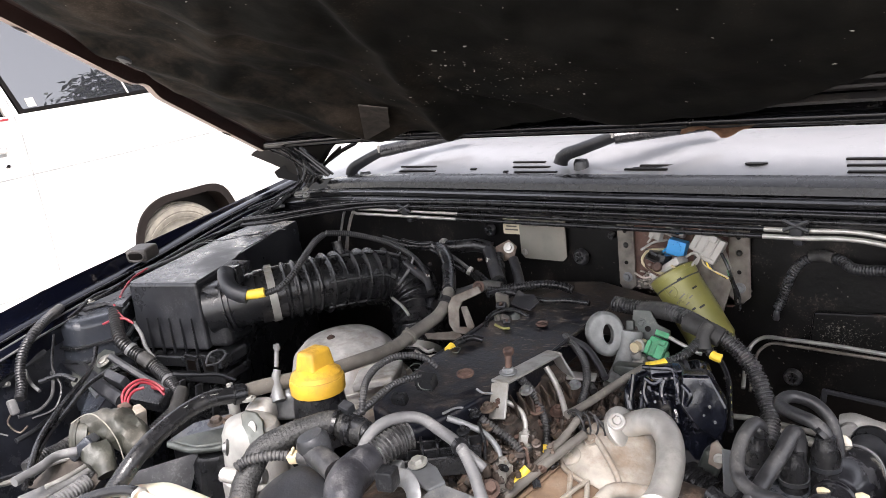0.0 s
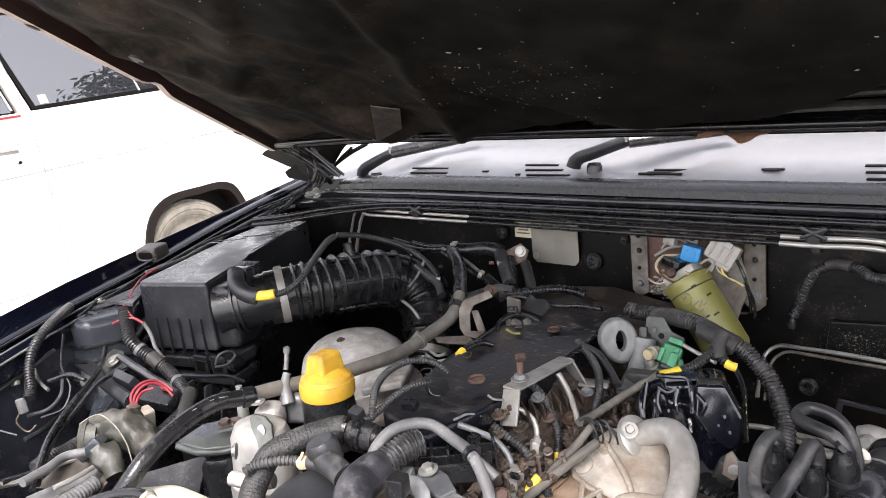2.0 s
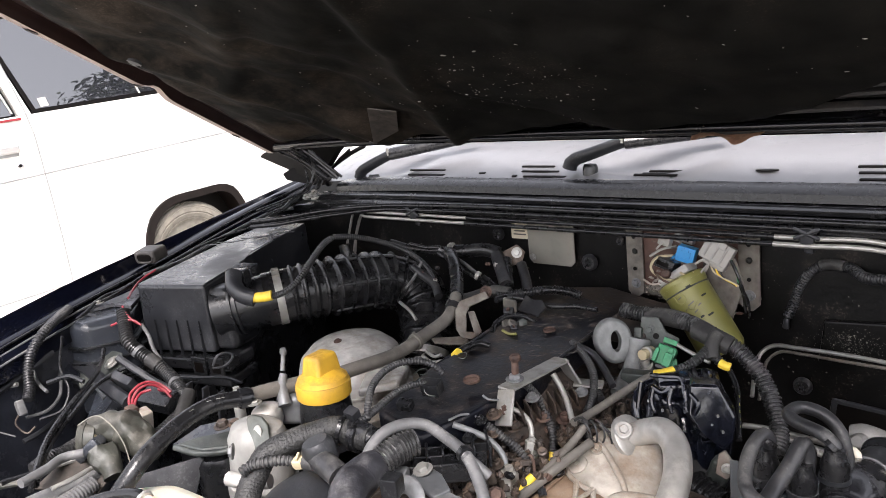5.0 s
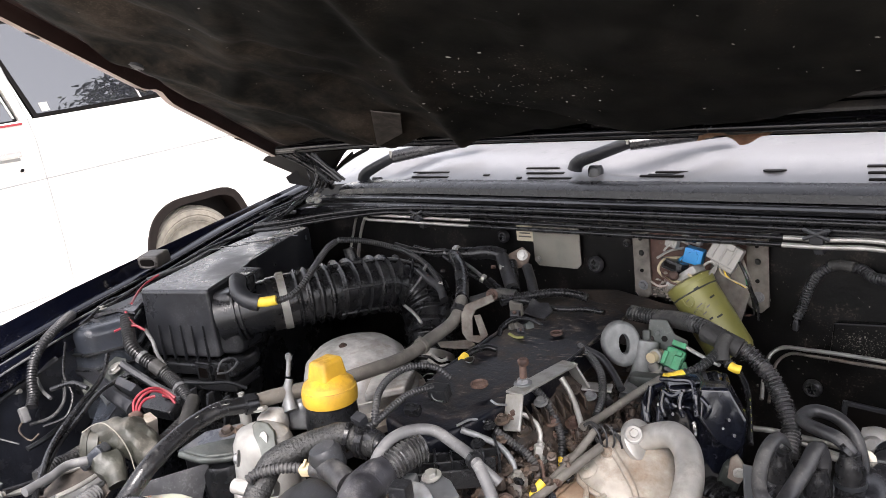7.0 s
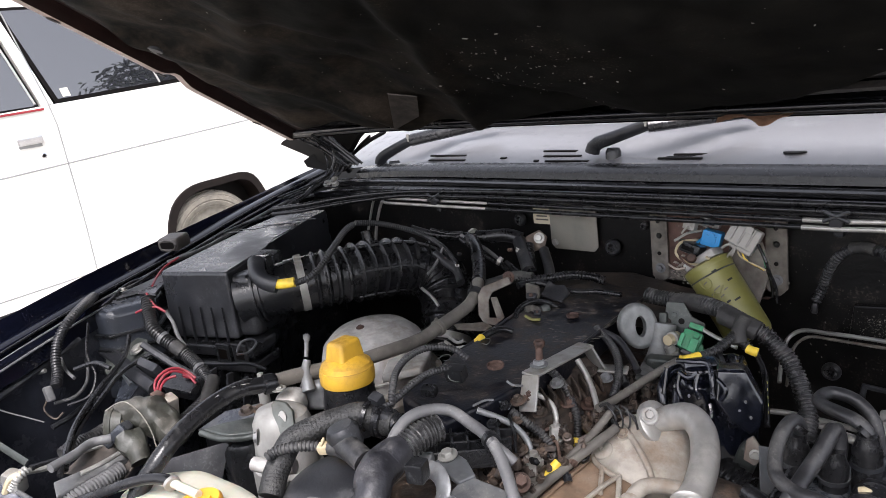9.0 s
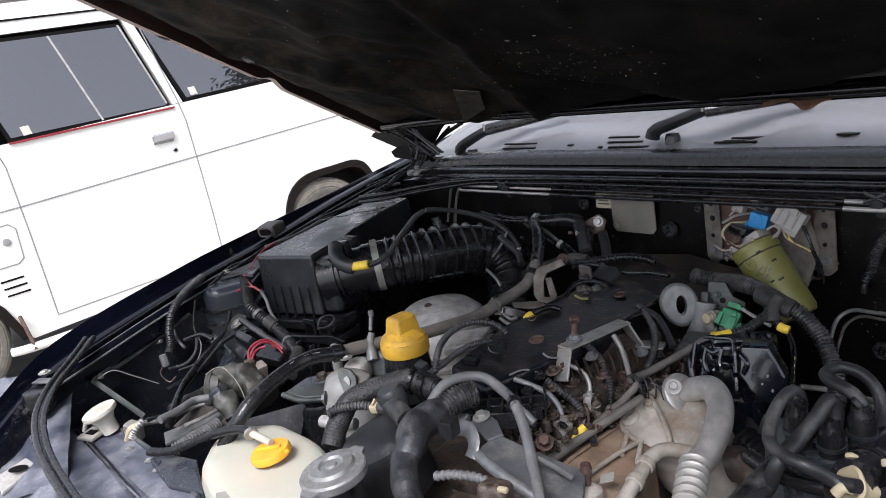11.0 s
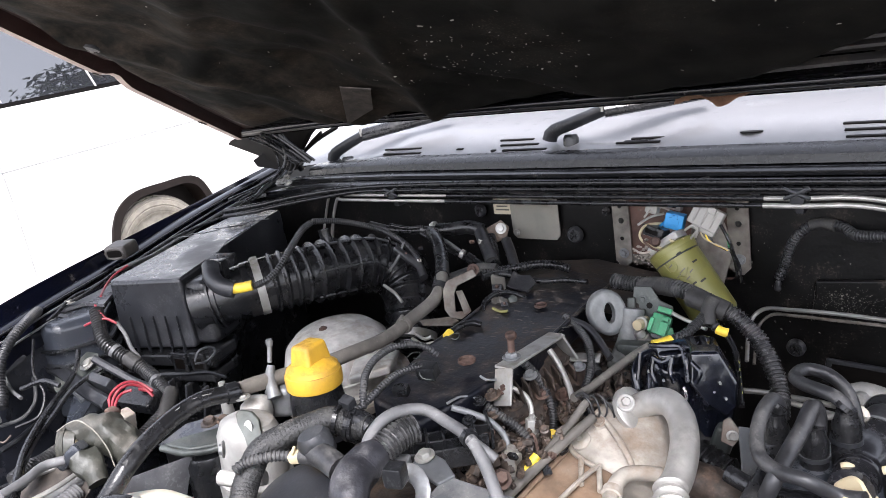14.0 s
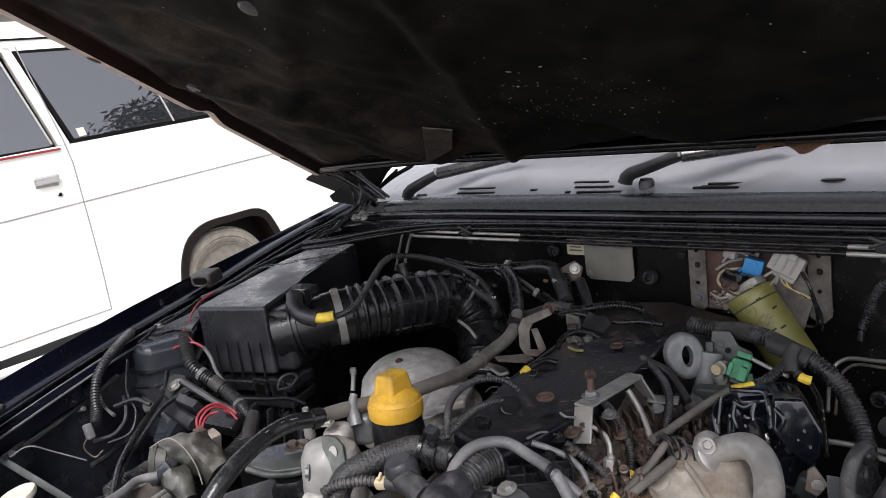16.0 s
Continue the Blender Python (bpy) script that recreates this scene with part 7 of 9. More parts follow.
hose("wire", [(-0.606, 0.680, 1.195), (-0.602, 0.698, 1.197), (-0.597, 0.715, 1.195), (-0.587, 0.721, 1.191)], 0.0052, RUBBER, "black wire with a yellow tape mark", "wire", 10)
hose("wire", [(-0.609, 0.756, 1.186), (-0.620, 0.778, 1.197), (-0.613, 0.799, 1.203), (-0.600, 0.821, 1.196), (-0.587, 0.829, 1.187)], 0.0042, RUBBER, "black wire looping behind the cover", "wire", 10)

# braided harness over the front of the engine
BR = [(-0.606, 0.340, 1.154), (-0.615, 0.360, 1.173), (-0.615, 0.380, 1.192), (-0.602, 0.401, 1.200), (-0.587, 0.422, 1.204), (-0.568, 0.439, 1.207), (-0.549, 0.446, 1.201), (-0.529, 0.449, 1.201)]
hose("braided_harness", BR, lambda s, L: 0.0126 + 0.0005 * ((s / 0.004) % 1.0), BRAID, "thick braided harness across the front of the engine", "harness", n=22, step=0.001, rough=0.07)
for f in (0.80, 0.88, 0.93):
    p, d = mid(BR, f)
    single("tie", clamp_band(basis(p, d, (0.2, -0.5, 1)), 0.0155, 0.004), RUBBER, "black cable tie on the harness", "cable tie", "cable ties")
hose("breather_hose", [(-0.528, 0.449, 1.200), (-0.539, 0.449, 1.206), (-0.550, 0.447, 1.207), (-0.563, 0.441, 1.202)], 0.013, PLASTIC, "glossy black elbow beside the filler", "hose", n=16)
conduit("front_sensor_conduit", [(-0.613, 0.348, 1.190), (-0.611, 0.357, 1.193), (-0.598, 0.368, 1.196), (-0.586, 0.379, 1.196), (-0.576, 0.387, 1.194)], 0.0066, "ribbed conduit leading to a cream plug", pitch=0.004, mat=RUBBER_DUSTY)
sp_ = thing("cream_plug", "cream plastic sensor plug", "connector", (-0.571, 0.390, 1.193))
part("body", box((0.015, 0.011, 0.011), basis((-0.569, 0.388, 1.194), (0, -0.3, 1), (1, 0.5, 0)), 0.003), BEIGE, sp_)
part("collar", sweep([(-0.563, 0.391, 1.195), (-0.553, 0.393, 1.196), (-0.543, 0.394, 1.195)], 0.0085, 12), RUBBER_DUSTY, sp_)
part("fin", box((0.003, 0.009, 0.009), basis((-0.570, 0.387, 1.199), (0.3, -0.3, 1), (1, 0.5, 0)), 0.001), BEIGE, sp_)
sen2 = thing("coolant_sensor", "black sensor cap on the front hose", "sensor", (-0.556, 0.400, 1.202))
part("cap", lathe([(0.016, -0.012), (0.017, 0.006), (0.013, 0.012), (0, 0.013)], basis((-0.554, 0.402, 1.204), (-0.2, -0.2, 1)), 20), PLASTIC_DUSTY, sen2)
part("base", sweep([(-0.550, 0.397, 1.199), (-0.530, 0.393, 1.198), (-0.514, 0.391, 1.194)], 0.012, 12), RUBBER_DUSTY, sen2)
part("pump_body", lathe([(0.048, -0.06), (0.050, -0.01), (0.046, 0.006), (0.032, 0.012), (0, 0.014)], basis((-0.563, 0.377, 1.156), (-0.1, -0.25, 1)), 32), PLASTIC_DUSTY, sen2, "round dusty pump cover")

# large front hose with a coil wound section
BIG = [(-0.503, 0.433, 1.191), (-0.503, 0.419, 1.191), (-0.503, 0.406, 1.188), (-0.498, 0.388, 1.186), (-0.488, 0.373, 1.178)] + [(-0.485, 0.362, 1.171), (-0.465, 0.345, 1.160), (-0.442, 0.332, 1.145), (-0.421, 0.316, 1.132)]
hose("front_hose", BIG, lambda s, L: 0.0150 + 0.0042 * math.sin(min(1, s / L * 2.2) * math.pi) + 0.0003 * ((s / 0.013) % 1.0) ** 2, WRAP, "thick trunk wrapped in creased black cloth tape", "harness", n=28, step=0.0016, rough=0.10)
conduit("coil_hose", [(-0.491, 0.473, 1.198), (-0.496, 0.461, 1.197), (-0.498, 0.446, 1.196), (-0.500, 0.430, 1.193)], 0.0178, "black spiral-wound hose section", pitch=0.0046, mat=CONDUIT_PALE)
GREY = [(-0.508, 0.420, 1.199), (-0.510, 0.432, 1.207), (-0.507, 0.447, 1.215), (-0.500, 0.467, 1.216), (-0.486, 0.483, 1.212), (-0.461, 0.484, 1.204), (-0.416, 0.463, 1.206), (-0.398, 0.454, 1.193), (-0.381, 0.442, 1.178), (-0.365, 0.430, 1.165), (-0.345, 0.414, 1.151), (-0.322, 0.392, 1.137)]
hose("grey_hose", GREY, 0.0068, RUBBER_GREY, "thin grey rubber hose arching over the front", n=14)
p, d = mid(GREY, 0.52)
single("tie", clamp_band(basis(p, d, (0.2, -0.5, 1)), 0.0070, 0.006), PLASTIC, "black cable tie on the grey hose", "cable tie", "cable ties")
hose("grey_hose_branch", [(-0.418, 0.461, 1.209), (-0.406, 0.464, 1.200), (-0.394, 0.466, 1.191)], 0.0055, RUBBER_GREY, "short grey hose branch with an open end", n=12)
hose("grey_hose_branch", [(-0.382, 0.438, 1.174), (-0.373, 0.447, 1.166), (-0.361, 0.457, 1.155), (-0.351, 0.465, 1.144)], 0.0042, RUBBER_GREY, "short grey wire branch with an open end", n=10)

rk = thing("rocker_casting", "grimy ribbed casting under the injector bracket", "casting", (-0.476, 0.664, 1.147))
hullp = bmesh.new()
for p in [(-0.503, 0.602, 1.172), (-0.498, 0.650, 1.179), (-0.480, 0.732, 1.177), (-0.447, 0.743, 1.151), (-0.440, 0.694, 1.128), (-0.457, 0.648, 1.133), (-0.473, 0.598, 1.144)]:
    hullp.verts.new(p)
    hullp.verts.new(Vector(p) + Vector((0.02, 0.03, -0.06)))
bmesh.ops.convex_hull(hullp, input=list(hullp.verts))
bmesh.ops.subdivide_edges(hullp, edges=list(hullp.edges), cuts=6, use_grid_fill=True)
for v in hullp.verts:
    v.co += Vector((0.002, -0.003, 0.005)) * noise.noise(v.co * 70) + Vector((0.001, -0.001, 0.002)) * noise.noise(v.co * 160)
part("body", hullp, ENGINE, rk)
ra_, rb_ = Vector((-0.471, 0.606, 1.169)), Vector((-0.452, 0.704, 1.157))
for i in range(9):
    p = ra_.lerp(rb_, i / 8)
    part("rib", box((0.003, 0.022, 0.020), basis(p, (0.1, -0.3, 1), (0.55, 0.83, 0)), 0.001, 1), ENGINE, rk)
for i, c in enumerate(((-0.467, 0.641, 1.177), (-0.457, 0.695, 1.171), (-0.444, 0.709, 1.160), (-0.476, 0.574, 1.161))):
    part("bolt", hexbolt(basis(c, (0.1, -0.3, 1)), 0.0055, 0.006), ENGINE if i % 2 else SAGE_PALE, rk)

# injector bracket: bent strap with a rusty bolt
ib = thing("injector_bracket", "bent galvanised bracket over the injectors", "bracket", (-0.479, 0.626, 1.199))
A_, B_, C_, D_ = Vector((-0.478, 0.589, 1.168)), Vector((-0.484, 0.608, 1.199)), Vector((-0.474, 0.717, 1.194)), Vector((-0.463, 0.727, 1.162))


def strap(p, q, width, thick, wdir, name):
    ax = (q - p)
    m4 = basis((p + q) / 2, ax, wdir)
    return part(name, box((width, thick, ax.length + thick), m4, 0.0014, 2), STEEL, ib)


side_v = Vector((0.93, -0.25, 0.0))
strap(A_ + side_v * 0.009, B_ + side_v * 0.009, 0.026, 0.0035, side_v, "leg")
strap(B_ + Vector((0.006, 0, 0.001)), C_, 0.022, 0.0035, side_v, "bridge")
strap(C_, D_, 0.022, 0.0035, side_v, "leg")
strap(D_, D_ + Vector((0.03, 0.012, -0.002)), 0.02, 0.0035, (0, 1, 0), "foot")
rb = part("stud", sweep([(-0.481, 0.631, 1.202), (-0.484, 0.637, 1.222)], 0.0042, 12), RUST, ib, "rusty stud")
part("stud_nut", hexbolt(basis((-0.481, 0.630, 1.202), (0, 0, 1)), 0.0070, 0.006), SAGE_PALE, ib)
part("stud_head", lathe([(0.0050, 0), (0.0066, 0.003), (0.0066, 0.006), (0.005, 0.008), (0, 0.0085)], basis((-0.483, 0.637, 1.221), (0, 0, 1)), 14), RUST, ib)
part("nut", hexbolt(basis((-0.479, 0.691, 1.192), (0, 0, 1)), 0.0065, 0.005), STEEL, ib)

pipes = [([(-0.478, 0.606, 1.179), (-0.468, 0.614, 1.172), (-0.461, 0.620, 1.162), (-0.456, 0.619, 1.149), (-0.455, 0.615, 1.139)], 0.0036, ALU_BRIGHT, "bright injector pipe"),
         ([(-0.501, 0.540, 1.182), (-0.484, 0.551, 1.173), (-0.468, 0.561, 1.161), (-0.455, 0.563, 1.146), (-0.447, 0.557, 1.130)], 0.0042, SAGE_PALE, "bare metal injector pipe"),
         ([(-0.467, 0.686, 1.189), (-0.455, 0.684, 1.173), (-0.439, 0.672, 1.157), (-0.429, 0.662, 1.146)], 0.0042, STEEL, "bare metal injector pipe"),
         ([(-0.488, 0.777, 1.188), (-0.461, 0.770, 1.183), (-0.440, 0.758, 1.172), (-0.420, 0.742, 1.160)], 0.0052, RUBBER_DUSTY, "black return hose")]
for pts, r_, mt, lb in pipes:
    hose("injector_pipe", pts, r_, mt, lb + " over the cylinder head", "pipe", 12, group="injector pipes")
for c, s in (((-0.453, 0.612, 1.134), 0.013), ((-0.444, 0.554, 1.125), 0.019)):
    u_ = single("union_nut", lathe([(s * 0.5, -s * 0.7), (s * 0.58, -s * 0.62), (s * 0.58, s * 0.5), (s * 0.5, s * 0.6), (s * 0.25, s * 0.62), (s * 0.25, s * 0.9)], basis(c, (0.1, 0.05, 1), (1, 0.4, 0)), 6), ALU_BRIGHT if s > 0.015 else ALU, "pale union block on an injector pipe", "union", "pipe unions")
    part("collar", lathe([(s * 0.62, -s * 0.9), (s * 0.62, -s * 0.68), (s * 0.4, -s * 0.66)], basis(c, (0.1, 0.05, 1)), 16), STEEL, u_)
for pts in ([(-0.475, 0.641, 1.193), (-0.467, 0.649, 1.177), (-0.456, 0.650, 1.157), (-0.446, 0.645, 1.137), (-0.441, 0.635, 1.119)], [(-0.482, 0.573, 1.171), (-0.467, 0.580, 1.157), (-0.452, 0.587, 1.142), (-0.440, 0.586, 1.129), (-0.435, 0.580, 1.120)], [(-0.499, 0.782, 1.189), (-0.469, 0.763, 1.181), (-0.445, 0.740, 1.172), (-0.433, 0.717, 1.158), (-0.427, 0.691, 1.146)], [(-0.465, 0.772, 1.159), (-0.445, 0.745, 1.151), (-0.430, 0.729, 1.146)]):
    conduit("return_conduit", pts, 0.0058, "ribbed black conduit over the injectors", pitch=0.0036, mat=RUBBER_DUSTY, group="injector conduits")
hose("yellow_tape_wrap", [(-0.415, 0.559, 1.136), (-0.418, 0.552, 1.131), (-0.420, 0.545, 1.124)], 0.0056, YELLOW_TAPE, "yellow tape wrapped on a conduit", "tape", 12, group="yellow tapes")
hose("yellow_tape_wrap", [(-0.441, 0.635, 1.117), (-0.441, 0.630, 1.113), (-0.443, 0.626, 1.108)], 0.0058, YELLOW_TAPE, "yellow tape wrapped on a conduit", "tape", 12, group="yellow tapes")
for pts in ([(-0.502, 0.535, 1.189), (-0.497, 0.553, 1.189), (-0.491, 0.568, 1.181), (-0.483, 0.572, 1.173)], [(-0.494, 0.586, 1.198), (-0.489, 0.589, 1.193), (-0.483, 0.599, 1.189)]):
    hose("clip_wire", pts, 0.0017, SAGE_PALE, "thin sprung wire clip", "clip", 8, group="wire clips")
for pts, r_ in (([(-0.423, 0.655, 1.151), (-0.421, 0.683, 1.148), (-0.410, 0.728, 1.153), (-0.395, 0.751, 1.163), (-0.378, 0.762, 1.174)], 0.0058), ([(-0.421, 0.497, 1.119), (-0.416, 0.536, 1.124), (-0.408, 0.573, 1.131), (-0.396, 0.607, 1.141), (-0.387, 0.630, 1.148)], 0.0062), ([(-0.416, 0.564, 1.127), (-0.411, 0.592, 1.136), (-0.406, 0.620, 1.145), (-0.401, 0.643, 1.157)], 0.0052)):
    hose("breather_pipe", pts, r_, RUBBER_TAN, "dirty grey pipe tied along the manifold", "pipe", n=14, rough=0.04, group="tied pipes")
pt_ = thing("pipe_tie", "twisted black wire ties binding the pipes", "cable tie", (-0.396, 0.636, 1.157), "cable ties")
for i in range(6):
    p = Vector((-0.396, 0.636, 1.157)) + Vector((0.003, 0.005, -0.003)) * i
    m4 = basis(p, (0.5 - 0.25 * (i % 4), 0.7, 0.3 - 0.2 * (i % 3)), (0, 0, 1))
    part("loop", sweep([m4 @ Vector((0.0135 * math.cos(k * 0.66), 0.0115 * math.sin(k * 0.66), 0.0015 * math.sin(k * 1.3 + i))) for k in range(10)], 0.0011, 6, 0.002), RUBBER_DUSTY, pt_)
hose("tie_end", [(-0.391, 0.634, 1.167), (-0.398, 0.631, 1.174), (-0.403, 0.625, 1.171)], 0.0022, RUBBER, "loose end of a twisted tie", "cable tie", 6, group="cable ties")

# ---- intake manifold and EGR pipe ----
ALU_TAN = material("tan_stained_casting", (0.41, 0.375, 0.325), 0.55, 0.15, 0.25, 45, (0.22, 0.155, 0.105), 0.46, 16, 0.6, 90)
ALU_BROWN = material("brown_stained_casting", (0.27, 0.185, 0.125), 0.55, 0.1, 0.35, 40, (0.36, 0.30, 0.24), 0.42, 14, 0.5, 110)
mf = thing("intake_manifold", "cast aluminium intake manifold stained brown", "manifold", (-0.36, 0.56, 1.0))
MT = [(-0.410, 0.612, 1.116), (-0.420, 0.535, 1.106), (-0.419, 0.496, 1.100), (-0.376, 0.440, 1.090), (-0.318, 0.450, 1.088), (-0.336, 0.540, 1.098), (-0.352, 0.600, 1.110)]
slab(MT, 0.07, ALU_BROWN, "runner", mf, "brown stained flat casting", 0.006)
# raised ledge, the highlight along it put into a paler tan
part("runner_ledge", sweep([(-0.384, 0.500, 1.104), (-0.380, 0.530, 1.109), (-0.373, 0.572, 1.114), (-0.366, 0.594, 1.117)], 0.0052, 10, flat=0.5), ALU_TAN, mf, "raised ledge with its highlight painted in paler tan")
part("runner_edge", sweep([(-0.419, 0.497, 1.100), (-0.4195, 0.536, 1.106), (-0.409, 0.611, 1.116)], 0.0028, 8), ALU_BROWN, mf)
for q0, q1 in (((-0.366, 0.594, 1.117), (-0.352, 0.566, 1.108)), ((-0.388, 0.598, 1.118), (-0.372, 0.566, 1.110))):
    part("web", sweep([q0, q1], 0.0028, 8), ALU_TAN, mf)
def casting(points, drop, name, mat, parent, label="", bevel=0.005):
    """A rounded casting: the hull of some corners and of the same corners lower down."""
    bm = bmesh.new()
    for p in points:
        bm.verts.new(p)
        bm.verts.new(Vector(p) + Vector(drop))
    r_ = bmesh.ops.convex_hull(bm, input=list(bm.verts))
    bmesh.ops.delete(bm, geom=[g for g in r_["geom_interior"] if isinstance(g, bmesh.types.BMVert)], context="VERTS")
    bmesh.ops.subdivide_edges(bm, edges=list(bm.edges), cuts=5, use_grid_fill=True)
    for _ in range(2):
        bmesh.ops.smooth_vert(bm, verts=list(bm.verts), factor=0.5, use_axis_x=True, use_axis_y=True, use_axis_z=True)
    for v in bm.verts:
        v.co += Vector((0.0006, -0.001, 0.0015)) * noise.noise(v.co * 60)
    return part(name, bm, mat, parent, label, 60)


casting([(-0.387, 0.673, 1.152), (-0.363, 0.697, 1.156), (-0.335, 0.689, 1.135), (-0.305, 0.632, 1.104), (-0.330, 0.603, 1.107), (-0.367, 0.592, 1.112), (-0.407, 0.604, 1.117), (-0.410, 0.629, 1.126), (-0.398, 0.652, 1.141)], (0.02, 0.03, -0.08), "collector", ALU_TAN, mf, "pale tan cast collector", 0.008)
part("rib", sweep([(-0.391, 0.648, 1.141), (-0.374, 0.637, 1.137), (-0.358, 0.625, 1.131), (-0.341, 0.611, 1.122), (-0.331, 0.600, 1.111)], 0.0034, 10), ALU_TAN, mf)
part("rim", sweep([(-0.409, 0.626, 1.125), (-0.404, 0.608, 1.118), (-0.386, 0.598, 1.116), (-0.367, 0.594, 1.113)], 0.0030, 10), ALU_TAN, mf)
part("boss", lathe([(0.0085, -0.006), (0.0085, 0.002), (0.0070, 0.004), (0, 0.0045)], basis((-0.386, 0.641, 1.135), (0.0, -0.5, 0.87)), 20), ALU_TAN, mf)
part("boss", lathe([(0.0120, -0.006), (0.0115, 0.003), (0.0085, 0.005), (0.003, 0.005), (0.003, 0.002), (0, 0.002)], basis((-0.399, 0.620, 1.122), (-0.1, -0.45, 0.88)), 24), ALU_TAN, mf, "round pale boss with a pin hole")
part("bolt", hexbolt(basis((-0.384, 0.637, 1.139), (0.1, -0.6, 0.8)), 0.0042, 0.004), ALU_DIRTY, mf)
part("stud", lathe([(0.0042, -0.02), (0.0042, 0.012), (0.0058, 0.014), (0.0066, 0.019), (0.0052, 0.025), (0, 0.027)], basis((-0.355, 0.489, 1.120), (0.0, 0.05, 1)), 16), RUST, mf, "rusty ball stud")
part("stud_base", lathe([(0.016, -0.016), (0.015, -0.004), (0.009, 0.001), (0.005, 0.002)], basis((-0.355, 0.489, 1.120), (0.0, 0.05, 1)), 20), ALU_DIRTY, mf)
part("tag", box((0.016, 0.012, 0.0012), basis((-0.348, 0.512, 1.120), (-0.2, -0.4, 1), (1, 0.6, 0)), 0.0003), WHITE_PL, mf, "small white paper tag")
TUBE = [(-0.308, 0.610, 1.112), (-0.326, 0.598, 1.117), (-0.335, 0.585, 1.119), (-0.337, 0.569, 1.117), (-0.333, 0.548, 1.113), (-0.329, 0.526, 1.109), (-0.326, 0.508, 1.104), (-0.318, 0.470, 1.094)]
part("side_tube", sweep(TUBE, 0.0078, 16, rough=0.04), ALU_TAN, mf, "cast side tube with collars")
for f_ in (0.42, 0.58):
    p, d = mid(TUBE, f_)
    part("collar", lathe([(0.0072, -0.005), (0.0096, -0.004), (0.0100, 0.0), (0.0096, 0.004), (0.0072, 0.005)], basis(p, d), 20, 0.02), ALU_TAN, mf)

egr = thing("egr_pipe", "dull silver bent exhaust recirculation pipe with bellows", "exhaust pipe", (-0.287, 0.620, 1.150))
EG = [(-0.361, 0.671, 1.143), (-0.344, 0.675, 1.151), (-0.322, 0.669, 1.159), (-0.304, 0.655, 1.155), (-0.290, 0.630, 1.146), (-0.283, 0.605, 1.138), (-0.281, 0.584, 1.130)] + [(-0.281, 0.568, 1.129)]
part("pipe", sweep(EG, lambda s, L: 0.0140 - 0.0008 * max(0.0, 1 - s / 0.03), 30, 0.003), ALU_BRIGHT, egr)
EFM = basis((-0.362, 0.668, 1.143), Vector(EG[1]) - Vector(EG[0]) + Vector((0, -0.006, 0.004)), (0, 0, 1))
part("flange", lathe([(0.022, -0.004), (0.024, -0.002), (0.024, 0.003), (0.022, 0.005), (0.016, 0.006)], EFM, 32), ALU_BRIGHT, egr)
part("lug", lathe([(0.0095, -0.004), (0.0102, 0.004), (0.0085, 0.006), (0, 0.006)], basis((-0.364, 0.658, 1.155), (0.5, -0.6, 0.5)), 20), ALU, egr)
part("bolt", hexbolt(basis((-0.361, 0.654, 1.159), (0.5, -0.6, 0.5)), 0.0052, 0.005), ALU, egr)
BE = [(-0.281, 0.568, 1.130), (-0.275, 0.554, 1.126), (-0.266, 0.534, 1.121), (-0.258, 0.517, 1.116), (-0.247, 0.496, 1.108)]
part("bellows", sweep(BE, lambda s, L: 0.0122 + 0.0040 * max(0.0, math.cos(math.tau * s / 0.0100)) ** 0.6, 28, 0.0010), ALU_BRIGHT, egr, "ribbed metal bellows")
hose("intercooler_hose", [(-0.312, 0.665, 1.069), (-0.293, 0.670, 1.074), (-0.263, 0.665, 1.066), (-0.238, 0.654, 1.055)], 0.024, ENGINE, "brown stained rubber boot beside the bellows", n=20)
conduit("ribbed_boot", [(-0.309, 0.701, 1.086), (-0.289, 0.695, 1.080), (-0.270, 0.689, 1.076)], 0.021, "black ribbed rubber boot", mat=RUBBER, pitch=0.009)
single("cast_stub", box((0.022, 0.018, 0.045), basis((-0.287, 0.721, 1.090), (0.35, 0, 1)), 0.005, 3), SAGE, "rough cast stub on the throttle side", "casting")

# lifting ring, solenoid bracket, green connector
EYE_METAL = material("dull_cast_steel", (0.185, 0.19, 0.187), 0.5, 0.3, 0.3, 60, (0.13, 0.12, 0.105), 0.42, 26, 0.4, 130)
lr = thing("lifting_ring", "grey cast lifting ring", "lifting ring", (-0.455, 0.808, 1.160))
rm = basis((-0.458, 0.815, 1.188), (0.70, -0.68, 0.22), (0.68, 0.70, 0)) @ Matrix.Scale(0.90, 4)
eye_b = bmesh.new()
EN = 40
loops = []
for dz, ko, ki in ((-0.0075, 0.93, 1.12), (-0.0060, 1.0, 1.0), (0.0035, 1.0, 1.0), (0.0070, 0.91, 1.08), (0.0078, 0.82, 1.22)):
    outer, inner = [], []
    for k in range(EN):
        a = k * math.tau / EN
        drop = 1.0 + 0.20 * max(0.0, math.cos(a + 1.15)) ** 2
        outer.append(eye_b.verts.new(rm @ Vector((0.0275 * ko * drop * math.cos(a), 0.0305 * ko * drop * math.sin(a), dz))))
        inner.append(eye_b.verts.new(rm @ Vector((0.0072 * ki * math.cos(a) + 0.003, 0.0140 * ki * math.sin(a) - 0.003, dz))))
    loops.append((outer, inner))
